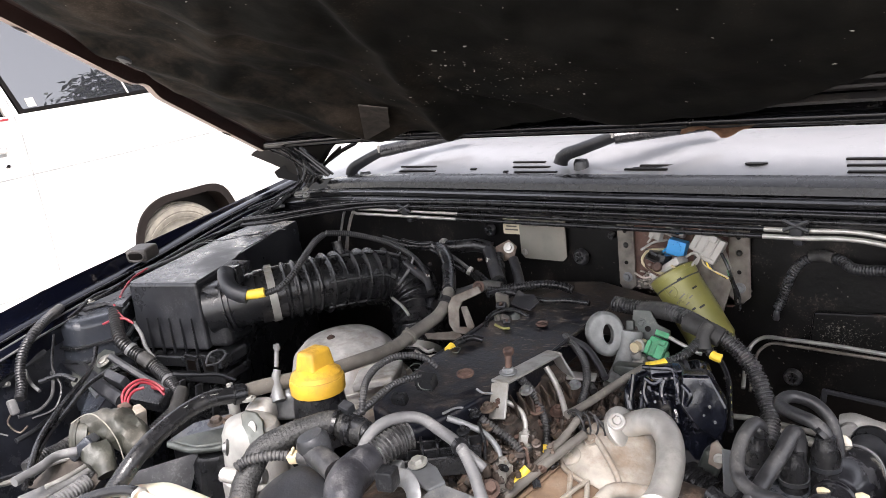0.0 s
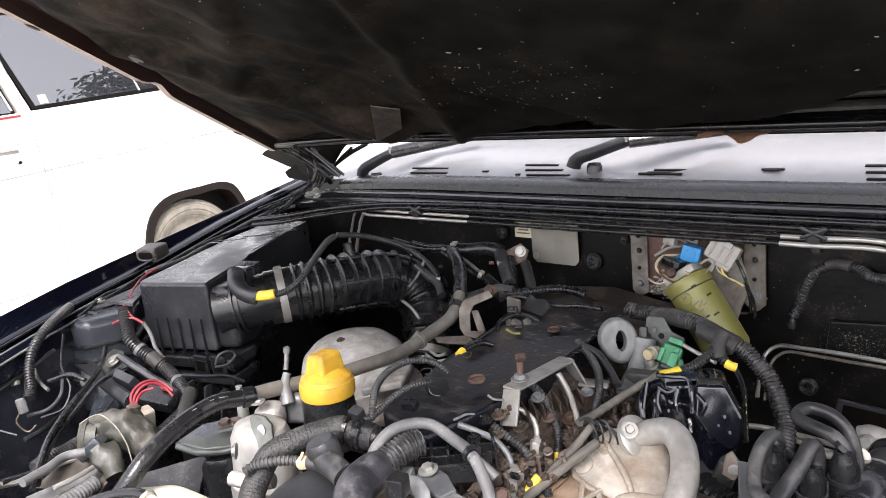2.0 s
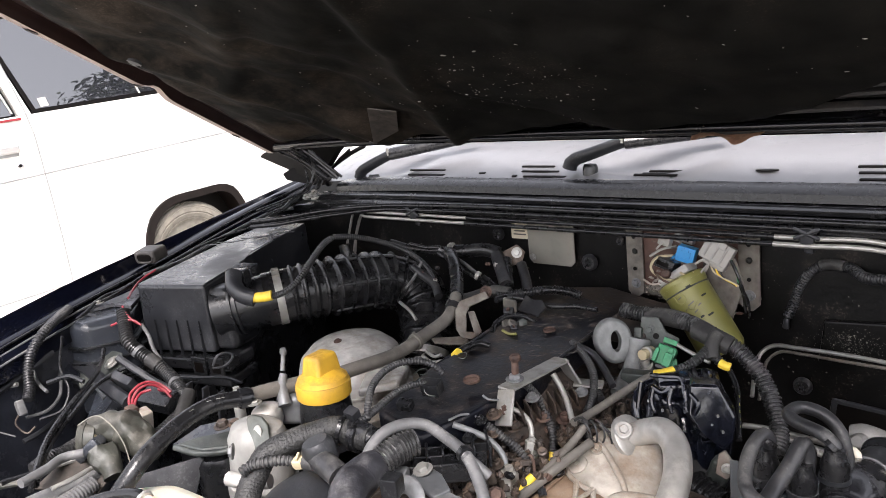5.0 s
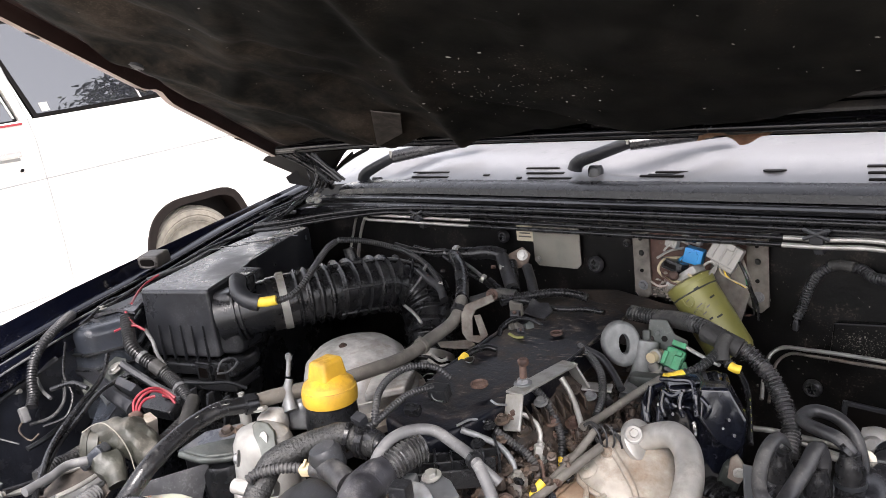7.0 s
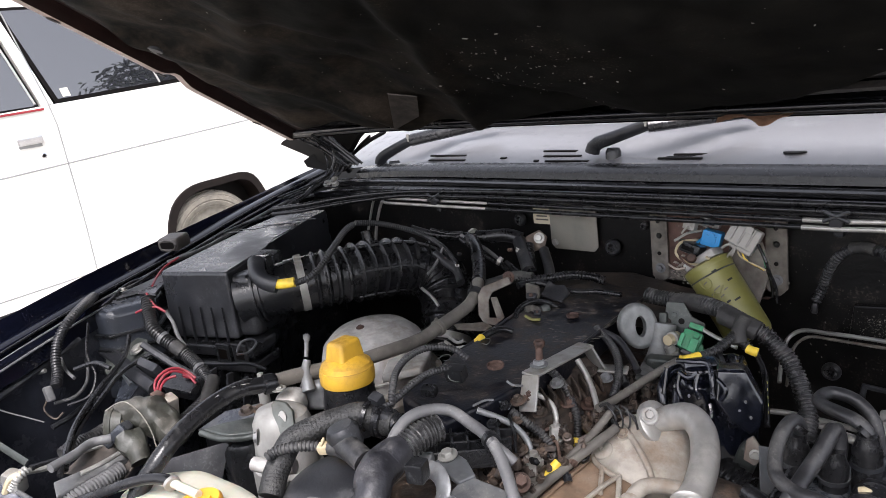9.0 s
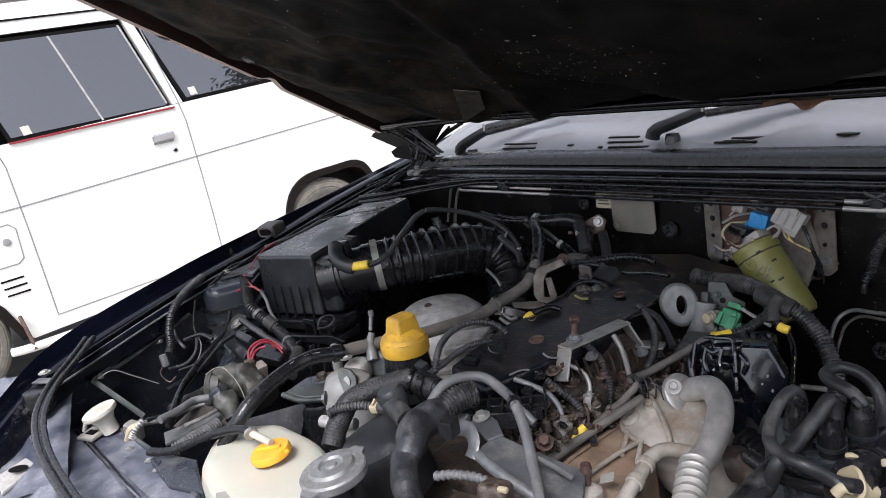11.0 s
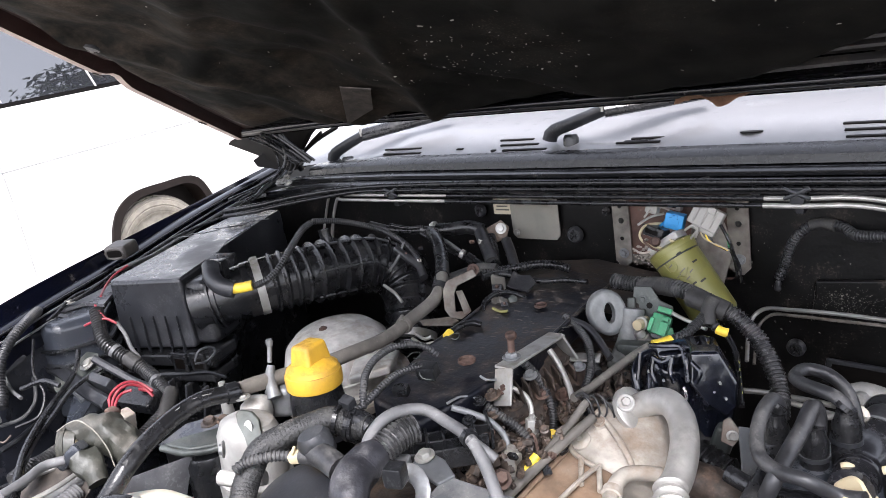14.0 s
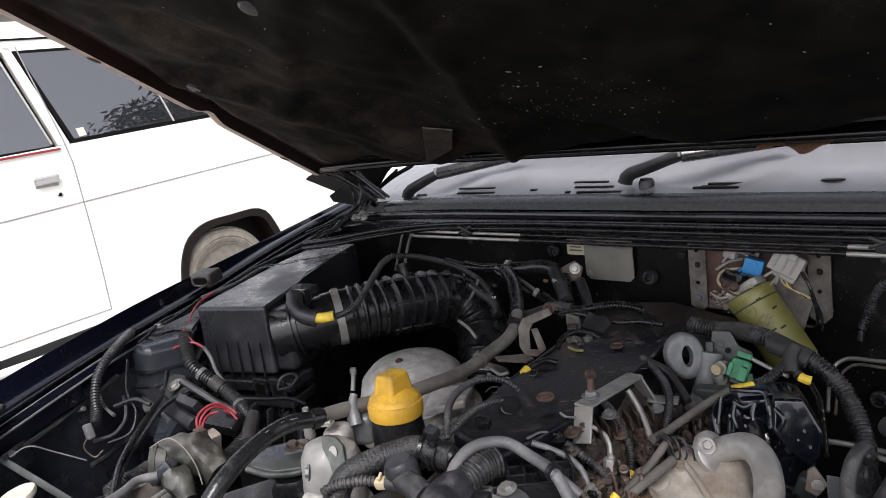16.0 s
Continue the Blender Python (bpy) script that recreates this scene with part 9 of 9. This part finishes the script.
for c in ((-0.217, 0.619, 1.170), (-0.185, 0.617, 1.165), (-0.162, 0.628, 1.180)):
    part("stub", lathe([(0.0120, -0.04), (0.0120, 0.002), (0.0095, 0.008), (0.0080, 0.016)], basis(c, (0, 0, 1)), 20), RUBBER, vc)
    part("collar", lathe([(0.012, -0.002), (0.0132, -0.002), (0.0132, 0.002), (0.012, 0.002)], basis(Vector(c) - Vector((0, 0, 0.012)), (0, 0, 1)), 20), PLASTIC_DUSTY, vc)
hose("vacuum_hose", [(-0.215, 0.622, 1.174), (-0.214, 0.622, 1.191), (-0.217, 0.616, 1.201), (-0.221, 0.598, 1.197), (-0.221, 0.580, 1.185), (-0.214, 0.562, 1.175), (-0.198, 0.553, 1.171), (-0.177, 0.545, 1.174)] + [(-0.154, 0.560, 1.156), (-0.136, 0.558, 1.160)], 0.0074, RUBBER_DUSTY, "black U-shaped rubber hose on the canister", n=18, group="canister hoses")
hose("vacuum_hose", [(-0.183, 0.620, 1.169), (-0.183, 0.625, 1.185), (-0.186, 0.621, 1.198), (-0.190, 0.600, 1.187), (-0.196, 0.577, 1.174), (-0.200, 0.550, 1.165)] + [(-0.211, 0.548, 1.135), (-0.204, 0.491, 1.147)], 0.0084, RUBBER_DUSTY, "thick black rubber hose on the canister", n=18, group="canister hoses")
hose("vacuum_hose", [(-0.162, 0.629, 1.183), (-0.163, 0.632, 1.195), (-0.172, 0.634, 1.203), (-0.187, 0.642, 1.203), (-0.203, 0.655, 1.200), (-0.213, 0.672, 1.197), (-0.208, 0.690, 1.197), (-0.189, 0.692, 1.194), (-0.173, 0.687, 1.183), (-0.164, 0.676, 1.168), (-0.157, 0.649, 1.153)], 0.0072, RUBBER_DUSTY, "black looped rubber hose on the canister", n=18, group="canister hoses")
p, d = mid([(-0.183, 0.620, 1.169), (-0.183, 0.625, 1.185), (-0.186, 0.621, 1.198), (-0.190, 0.600, 1.187)], 0.5)
for c in ((-0.163, 0.630, 1.196), (-0.214, 0.617, 1.196)):
    single("hose_clip", clamp_band(basis(c, (0.5, 0.3, 0.6), (0, -1, 0)), 0.0080, 0.004), RUBBER, "black clip on a canister hose", "clip", "hose clips")
for o in set(scene.objects) - standing:
    if not o.parent:
        o.location += Vector((0.010, 0.013, 0.004))
part("bracket", plate([(-0.02, -0.05), (0.02, -0.05), (0.02, 0.03), (-0.015, 0.04)], 0.003, basis((-0.221, 0.629, 1.134), (0.6, -0.75, 0.2), (0.75, 0.6, 0))), STEEL_BLUE, vc)
TANK_BLACK = material("satin_black_tank", (0.0085, 0.0085, 0.0105), 0.24, 0.0, 0.3, 40, (0.09, 0.09, 0.092), 0.22, 30, 0.15, 120, coat=0.2)
va = thing("vacuum_actuator", "glossy black pear-shaped actuator with a pale collar", "actuator", (-0.129, 0.660, 1.13))
a0_, a1_ = Vector((-0.144, 0.778, 1.118)), Vector((-0.140, 0.590, 1.156))
AL = (a1_ - a0_).length
vm = basis(a0_, a1_ - a0_, (1, 0, 0))
part("body", lathe([(0.0, 0.055), (0.020, 0.058), (0.0235, 0.066), (0.027, 0.080), (0.0283, 0.098), (0.027, 0.116), (0.023, 0.134), (0.019, 0.146), (0.0175, 0.152), (0.0175, AL), (0.0, AL)], vm, 40), TANK_BLACK, va)
part("neck", lathe([(0.0, -0.006), (0.017, -0.004), (0.019, 0.004), (0.019, 0.018), (0.0165, 0.022), (0.0165, 0.040), (0.0195, 0.046), (0.0195, 0.058), (0.0, 0.058)], vm, 32), PLASTIC_DUSTY, va, "ribbed black neck")
part("collar", lathe([(0.0240, 0.064), (0.0256, 0.066), (0.0250, 0.0685), (0.0240, 0.068)], vm, 40), SAGE_PALE, va, "thin pale collar")
part("front_band", lathe([(0.0178, 0.154), (0.0192, 0.156), (0.0192, 0.160), (0.0178, 0.162)], vm, 32), TANK_BLACK, va)
for pts in ([(-0.156, 0.71, 1.164), (-0.150, 0.71, 1.163), (-0.148, 0.71, 1.152), (-0.150, 0.71, 1.145)], [(-0.118, 0.74, 1.158), (-0.118, 0.74, 1.148), (-0.114, 0.74, 1.137), (-0.114, 0.74, 1.124)]):
    part("prong", sweep(pts, 0.0036, 10, flat=0.6), BONE, va, "bone-coloured plastic prong")
part("prong_tip", lathe([(0, -0.007), (0.006, -0.005), (0.0075, 0.0), (0.005, 0.005), (0, 0.006)], Matrix.Translation((-0.114, 0.741, 1.124)), 14, 0.1), PALE_PLATE, va)
bc = thing("beige_cap", "beige plastic cap on a hose end", "cap", (-0.137, 0.580, 1.152))
bcm = basis((-0.138, 0.586, 1.151), (-0.45, -0.8, 0.4), (1, 0, 0))
capb = lathe([(0.011, -0.018), (0.012, -0.004), (0.0165, 0.0), (0.0175, 0.003), (0.015, 0.006), (0.008, 0.0045), (0.004, 0.007), (0, 0.0075)], bcm, 30)
for v in capb.verts:
    v.co += Vector((1, 0.5, 1)) * 0.0022 * noise.noise(v.co * 75)
part("cap", capb, BEIGE, bc)
part("fold", sweep([(-0.143, 0.566, 1.153), (-0.138, 0.569, 1.160), (-0.132, 0.573, 1.158)], 0.0050, 10), BEIGE, bc)
for a in ((-0.142, 0.600, 1.164), (-0.113, 0.600, 1.168)):
    part("prong", sweep([Vector(a) + Vector((-0.006, 0, 0.006)), Vector(a) + Vector((0, 0, 0.008)), Vector(a) + Vector((0.003, 0.002, 0)), Vector(a) + Vector((0.002, 0.004, -0.022))], 0.0034, 10, flat=0.6), BEIGE, bc)
hose("cross_hose", [(-0.237, 0.591, 1.145), (-0.214, 0.585, 1.141), (-0.186, 0.583, 1.140), (-0.153, 0.577, 1.148)], 0.0095, RUBBER, "black rubber hose leading to the beige cap", n=16)
hose("cross_hose", [(-0.200, 0.647, 1.160), (-0.205, 0.590, 1.151), (-0.209, 0.537, 1.142), (-0.206, 0.486, 1.141)], 0.0105, RUBBER, "thick black rubber hose crossing the front", n=16)
hose("thin_hose", [(-0.213, 0.660, 1.147), (-0.198, 0.659, 1.145), (-0.188, 0.667, 1.151)], 0.004, RUBBER, "thin black hose loop", n=10)

# ---- front left: coolant tank, radiator cap, latch ----
ct = thing("coolant_tank", "cream translucent coolant tank with a yellow cap", "coolant tank", (-0.644, 0.260, 1.132))
TANK = [(-0.712, 0.216, 1.150), (-0.771, 0.258, 1.150), (-0.770, 0.300, 1.150), (-0.728, 0.336, 1.150), (-0.632, 0.343, 1.150), (-0.518, 0.315, 1.150), (-0.470, 0.259, 1.150), (-0.563, 0.190, 1.150)]
tk = bmesh.new()
cxy = Vector((sum(p[0] for p in TANK) / 8, sum(p[1] for p in TANK) / 8, 0))
zt = 1.156
rings = []
for dz, k in ((0.004, 0.70), (0.0, 0.86), (-0.008, 0.95), (-0.022, 1.0), (-0.04, 1.0), (-0.16, 0.97)):
    rings.append([tk.verts.new((cxy.x + (p[0] - cxy.x) * k, cxy.y + (p[1] - cxy.y) * k, zt + dz)) for p in TANK])
for a, b in zip(rings, rings[1:]):
    for i in range(8):
        tk.faces.new((a[i], b[i], b[(i + 1) % 8], a[(i + 1) % 8]))
tk.faces.new(rings[0][::-1])
tk.faces.new(rings[-1])
bmesh.ops.subdivide_edges(tk, edges=list(tk.edges), cuts=2, use_grid_fill=True, smooth=0.6)
tank_ob = part("tank", tk, CREAM, ct, "", 180)
sub = tank_ob.modifiers.new("round", "SUBSURF")
sub.levels = sub.render_levels = 1
tcap = Vector((-0.631, 0.278, 1.175))
tcm = basis(tcap, (-0.05, -0.12, 1), (1, 0, 0))
tc_ = part("cap", lathe([(0.0225, -0.009), (0.0235, -0.008), (0.0235, -0.003), (0.0215, 0.0), (0.0, 0.001)], tcm, 36), ORANGE, ct, "orange-yellow screw cap")
part("grip", box((0.030, 0.006, 0.004), tcm @ Matrix.Translation((0.0, 0, 0.0015)) @ Matrix.Rotation(0.7, 4, "Z"), 0.002), ORANGE, tc_)
part("tab", box((0.006, 0.005, 0.004), tcm @ Matrix.Translation((0.0225, 0.010, -0.003)), 0.002), ORANGE, tc_)
part("nozzle", sweep([(-0.632, 0.282, 1.180), (-0.650, 0.279, 1.182), (-0.667, 0.276, 1.184)], 0.0044, 12), CREAM, tc_)
hose("overflow_hose", [(-0.670, 0.280, 1.178), (-0.682, 0.277, 1.182), (-0.704, 0.268, 1.181), (-0.727, 0.251, 1.176), (-0.773, 0.235, 1.156), (-0.801, 0.214, 1.146), (-0.829, 0.197, 1.144)], 0.0068, RUBBER, "thin black overflow hose from the coolant tank", n=12)
p = Vector((-0.668, 0.275, 1.184))
single("spring_clip", clamp_band(basis(p, (0.8, -0.1, -0.25), (0, 0, 1)), 0.0068, 0.004), STEEL, "small spring clip on the overflow hose", "clip", "hose clips")
part("tape_scrap", box((0.024, 0.022, 0.001), basis((-0.610, 0.213, 1.158), (0, 0.1, 1), (1, -0.4, 0)), 0.0003), WHITE_PL, ct, "scrap of white tape")

CAP_METAL = material("dusty_pressed_cap", (0.235, 0.235, 0.235), 0.40, 0.45, 0.25, 60, (0.17, 0.16, 0.145), 0.46, 34, 0.3, 150)
rc = thing("radiator_filler", "radiator filler neck under a pressed metal cap", "radiator filler", (-0.489, 0.286, 1.199))
rcm = basis((-0.484, 0.280, 1.202), (-0.04, -0.10, 1), Vector((-0.593, 0.375, 1.150)) - Vector((-0.565, 0.273, 1.150))) @ Matrix.Scale(1.07, 4)
part("cap", lathe([(0.029, -0.010), (0.031, -0.008), (0.0315, -0.001), (0.030, 0.001), (0.022, 0.002), (0.020, 0.005), (0.012, 0.006), (0.010, 0.004), (0.006, 0.004), (0.005, 0.006), (0, 0.0065)], rcm, 44), CAP_METAL, rc)
for s in (-1, 1):
    part("ear", plate([(0.024, -0.014), (0.038, -0.006), (0.038, 0.006), (0.024, 0.014)], 0.004, rcm @ Matrix.Rotation(math.pi if s > 0 else 0, 4, "Z") @ Matrix.Translation((0, 0, -0.005)), 0.001), CAP_METAL, rc)
for i in range(16):
    a = i * math.tau / 16
    part("print_bar", box((0.0028, 0.0020, 0.0004), rcm @ Matrix.Rotation(a, 4, "Z") @ Matrix.Translation((0, 0.0262, 0.0016)), 0.0001, 1), CAP_METAL, rc)
part("neck", lathe([(0.022, -0.06), (0.022, -0.012), (0.027, -0.010)], rcm, 28), PLASTIC, rc, "black filler neck")
part("header", box((0.16, 0.05, 0.08), basis((-0.454, 0.261, 1.119), (0, 0, 1), (0.95, 0.2, 0)), 0.012, 3), PLASTIC, rc, "black radiator header")

# blue-grey bracket across the front
fb = thing("front_bracket", "blue-grey pressed steel bracket with a rolled edge", "bracket", (-0.369, 0.443, 1.163))
FB = [(-0.450, 0.424, 1.160), (-0.448, 0.443, 1.164), (-0.440, 0.458, 1.166), (-0.415, 0.464, 1.160), (-0.380, 0.477, 1.148), (-0.355, 0.489, 1.138), (-0.329, 0.453, 1.128), (-0.338, 0.428, 1.130), (-0.376, 0.424, 1.144), (-0.412, 0.421, 1.155)]
slab(FB, 0.006, STEEL_BLUE, "plate", fb, "", 0.002)
part("edge", sweep([(-0.451, 0.426, 1.159), (-0.415, 0.421, 1.153), (-0.376, 0.424, 1.142), (-0.338, 0.430, 1.129)], 0.0062, 10), SAGE_PALE, fb, "rolled front edge")
slab([(-0.483, 0.449, 1.171), (-0.487, 0.463, 1.173), (-0.480, 0.474, 1.174), (-0.459, 0.471, 1.172), (-0.438, 0.459, 1.168), (-0.446, 0.443, 1.166)], 0.005, STEEL_BLUE, "tongue", fb, "", 0.0015)
part("bolt", hexbolt(basis((-0.477, 0.464, 1.174), (-0.05, -0.2, 1)), 0.0068, 0.006), STEEL, fb)
part("strap", sweep([(-0.500, 0.428, 1.164), (-0.489, 0.434, 1.170), (-0.473, 0.437, 1.174), (-0.458, 0.433, 1.172), (-0.450, 0.426, 1.164), (-0.449, 0.418, 1.156)], 0.0085, 10, flat=0.3), SAGE_PALE, fb, "dusty bent steel strap")
part("clip_block", box((0.024, 0.018, 0.022), basis((-0.497, 0.447, 1.166), (0, -0.1, 1), (0.9, 0.4, 0)), 0.003), SAGE_PALE, fb, "dull square clip")
single("black_clip", box((0.018, 0.018, 0.020), basis((-0.458, 0.405, 1.195), (0, 0, 1), (0.9, 0.3, 0)), 0.003), PLASTIC, "black plastic clip with a pale face", "clip")
conduit("chain_wire", [(-0.427, 0.356, 1.175), (-0.412, 0.368, 1.176), (-0.395, 0.379, 1.174), (-0.383, 0.385, 1.171)], 0.006, "grey ribbed wire loom at the front", pitch=0.006, mat=RUBBER_GREY)
single("cast_lump", box((0.032, 0.026, 0.03), basis((-0.373, 0.384, 1.159), (0, 0.2, 1), (0.9, 0.4, 0)), 0.008, 3), ENGINE, "grimy cast mount at the front", "casting")
single("clip", box((0.011, 0.006, 0.005), basis((-0.354, 0.379, 1.176), (0, -0.3, 1), (1, 0.3, 0)), 0.002), BEIGE, "cream plastic wiring clip", "clip")
single("union_nut", hexbolt(basis((-0.412, 0.492, 1.150), (0.5, -0.5, 0.7)), 0.0065, 0.012), RUST, "brown stained hexagon union nut", "union", "pipe unions")
pb_ = thing("pulley_bracket", "grey tin shield below the black hose", "shield", (-0.832, 0.375, 1.134))
slab([(-0.775, 0.395, 1.140), (-0.788, 0.379, 1.085), (-0.794, 0.334, 1.100), (-0.840, 0.321, 1.126)], 0.004, PLASTIC_DUSTY, "shield", pb_, "", 0.0015, (0.4, 0.6, -0.3))
ab = thing("mount_bracket", "dusty cast mount with a rolled edge and a bolt", "bracket", (-0.78, 0.42, 1.14))
slab([(-0.815, 0.384, 1.150), (-0.804, 0.408, 1.151), (-0.785, 0.430, 1.152), (-0.773, 0.445, 1.153), (-0.752, 0.438, 1.150), (-0.748, 0.420, 1.148), (-0.775, 0.395, 1.148)], 0.008, SAGE, "plate", ab, "", 0.003)
part("edge", sweep([(-0.812, 0.382, 1.147), (-0.778, 0.391, 1.144), (-0.750, 0.415, 1.144), (-0.748, 0.436, 1.147)], 0.0042, 10), SAGE, ab, "rolled lower edge")
part("bolt", hexbolt(basis((-0.790, 0.436, 1.156), (0, -0.1, 1)), 0.0075, 0.007), ENGINE, ab)
part("bolt", hexbolt(basis((-0.776, 0.446, 1.157), (0, -0.1, 1)), 0.006, 0.006), ENGINE, ab)
# added black drum fills the dark void below the mount
part("lower_drum", lathe([(0.030, -0.10), (0.031, -0.02), (0.027, -0.012), (0, -0.010)], basis((-0.778, 0.420, 1.145), (0, 0, 1)), 28), PLASTIC, ab, "black drum added to fill the shade under the mount")
hose("belt", [(-0.663, 0.340, 1.093), (-0.664, 0.363, 1.105), (-0.678, 0.387, 1.121)], 0.012, RUBBER, "black belt edge in the shadow", "belt", 8, flat=0.4)

# front stop, latch cable, rail and brackets on the slam panel
slam = thing("slam_panel", "scuffed blue-grey top plate of the front panel", "panel", (-0.86, 0.18, 1.11))
slab([(-1.047, 0.152, 1.127), (-1.026, 0.184, 1.127), (-0.975, 0.200, 1.127), (-0.932, 0.203, 1.1262), (-0.866, 0.208, 1.1256), (-0.806, 0.210, 1.125), (-0.739, 0.208, 1.124), (-0.62, 0.204, 1.122), (-0.62, 0.140, 1.118), (-0.737, 0.143, 1.120), (-0.864, 0.146, 1.124)], 0.012, NAVY_WORN, "plate", slam, "", 0.003)
for off in (0.0, 0.006):
    part("groove", sweep([(-1.035, 0.152 + off, 1.1285), (-0.902, 0.153 + off, 1.1262), (-0.747, 0.154 + off, 1.1222)], 0.0016, 8), BLACK_BODY, slam, "dark pressed groove")
part("rear_lip", sweep([(-0.975, 0.201, 1.128), (-0.932, 0.204, 1.128), (-0.866, 0.209, 1.127), (-0.806, 0.211, 1.126), (-0.70, 0.207, 1.124)], 0.0030, 8), STEEL_BLUE, slam)
fs = thing("bump_stop", "cream plastic hood bump stop on a white clip", "bump stop", (-0.985, 0.182, 1.128))
BS_M = basis((-0.985, 0.181, 1.163), (-0.10, -0.24, 1))
part("disc", lathe([(0.012, -0.034), (0.0125, -0.018), (0.017, -0.008), (0.0235, -0.004), (0.0250, -0.001), (0.0245, 0.003), (0.022, 0.0045), (0, 0.005)], BS_M, 32), BONE, fs)
part("clip", box((0.036, 0.030, 0.006), basis((-0.995, 0.166, 1.132), (0, -0.1, 1), (0.95, 0.35, 0)), 0.002), WHITE_PL, fs, "dirty white plastic clip")
part("clip_arm", sweep([(-1.010, 0.158, 1.134), (-1.012, 0.165, 1.146), (-1.004, 0.172, 1.150), (-0.995, 0.172, 1.143)], 0.003, 8), WHITE_PL, fs)
part("hole", box((0.018, 0.010, 0.002), basis((-0.993, 0.165, 1.1355), (0, -0.1, 1), (0.95, 0.35, 0)), 0.0008), VAN_DARK, fs)
rail = thing("panel_rail", "flat grey steel stay on the front panel", "stay", (-1.044, 0.218, 1.146))
part("bar", sweep([(-1.102, 0.204, 1.173), (-1.027, 0.218, 1.156), (-0.956, 0.230, 1.141)], 0.0042, 6, flat=0.35), SAGE, rail)
lt = thing("hood_latch", "grimy hood latch with a cable", "latch", (-0.938, 0.211, 1.137))
part("block", box((0.024, 0.018, 0.026), basis((-0.931, 0.207, 1.137), (0.2, 0, 1), (0.9, 0.4, 0)), 0.004, 2), STEEL, lt)
part("pin", sweep([(-0.936, 0.196, 1.127), (-0.924, 0.203, 1.145), (-0.917, 0.213, 1.148)], 0.0045, 8), BEIGE, lt)
part("spring", corrugated([(-0.929, 0.201, 1.130), (-0.919, 0.210, 1.146), (-0.921, 0.220, 1.149)], 0.006, 0.004), STEEL, lt)
part("rod", sweep([(-0.929, 0.217, 1.144), (-0.934, 0.255, 1.133), (-0.944, 0.283, 1.131), (-0.935, 0.318, 1.131)], 0.0042, 8), STEEL, lt)
hose("latch_cable", [(-0.930, 0.225, 1.144), (-0.942, 0.266, 1.133), (-0.950, 0.293, 1.129), (-0.943, 0.325, 1.126)], 0.0055, RUBBER, "black latch cable behind the front panel", "cable", 8)
slab([(-0.863, 0.226, 1.130), (-0.875, 0.315, 1.127), (-0.888, 0.320, 1.132), (-0.890, 0.234, 1.135)], 0.006, STEEL_BLUE, "battery_stay", None, "", 0.002)
tagged(bpy.data.objects["battery_stay"], "grey steel stay behind the coolant tank", "stay")
conduit("front_conduit", [(-0.867, 0.302, 1.124), (-0.859, 0.278, 1.123), (-0.855, 0.248, 1.122), (-0.854, 0.232, 1.119)], 0.012, "ribbed grey conduit by the front panel", mat=RUBBER_GREY)
slab([(-0.844, 0.213, 1.131), (-0.766, 0.235, 1.138), (-0.695, 0.213, 1.130), (-0.751, 0.191, 1.128), (-0.828, 0.195, 1.137)], 0.02, GREY_PL, "radiator_shroud", None, "", 0.004)
tagged(bpy.data.objects["radiator_shroud"], "dusty black radiator shroud edge", "shroud")
for c in ((-0.845, 0.197, 1.1255), (-0.810, 0.196, 1.1252), (-0.906, 0.190, 1.126)):
    single("panel_bolt", hexbolt(basis(c, (0, 0, 1)), 0.0036, 0.003), STEEL, "small bolt on the front panel", "bolt", "front panel bolts")
hb_ = thing("headlamp_mount", "pale grey headlamp mount at the front corner", "bracket", (-0.999, 0.076, 1.128))
slab([(-0.995, 0.040, 1.129), (-0.999, 0.080, 1.137), (-0.984, 0.086, 1.131), (-0.973, 0.078, 1.128), (-0.960, 0.038, 1.118)], 0.006, ALU_BRIGHT, "plate", hb_, "", 0.002)
part("hole", lathe([(0.009, 0), (0.009, 0.0012), (0, 0.0012)], basis((-0.980, 0.066, 1.1325), (0.25, 0.1, 1), (0.2, 1, 0)) @ Matrix.Diagonal((1.3, 0.7, 1, 1)), 18), VAN_DARK, hb_, "oval slot")
part("clip", box((0.03, 0.02, 0.015), basis((-1.266, 0.139, 1.139), (0, 0, 1), (0.9, 0.3, 0)), 0.004), PLASTIC, hb_)
part("clip", box((0.02, 0.015, 0.012), basis((-1.283, 0.182, 1.140), (0, 0, 1), (0.9, 0.3, 0)), 0.003), PLASTIC, hb_)
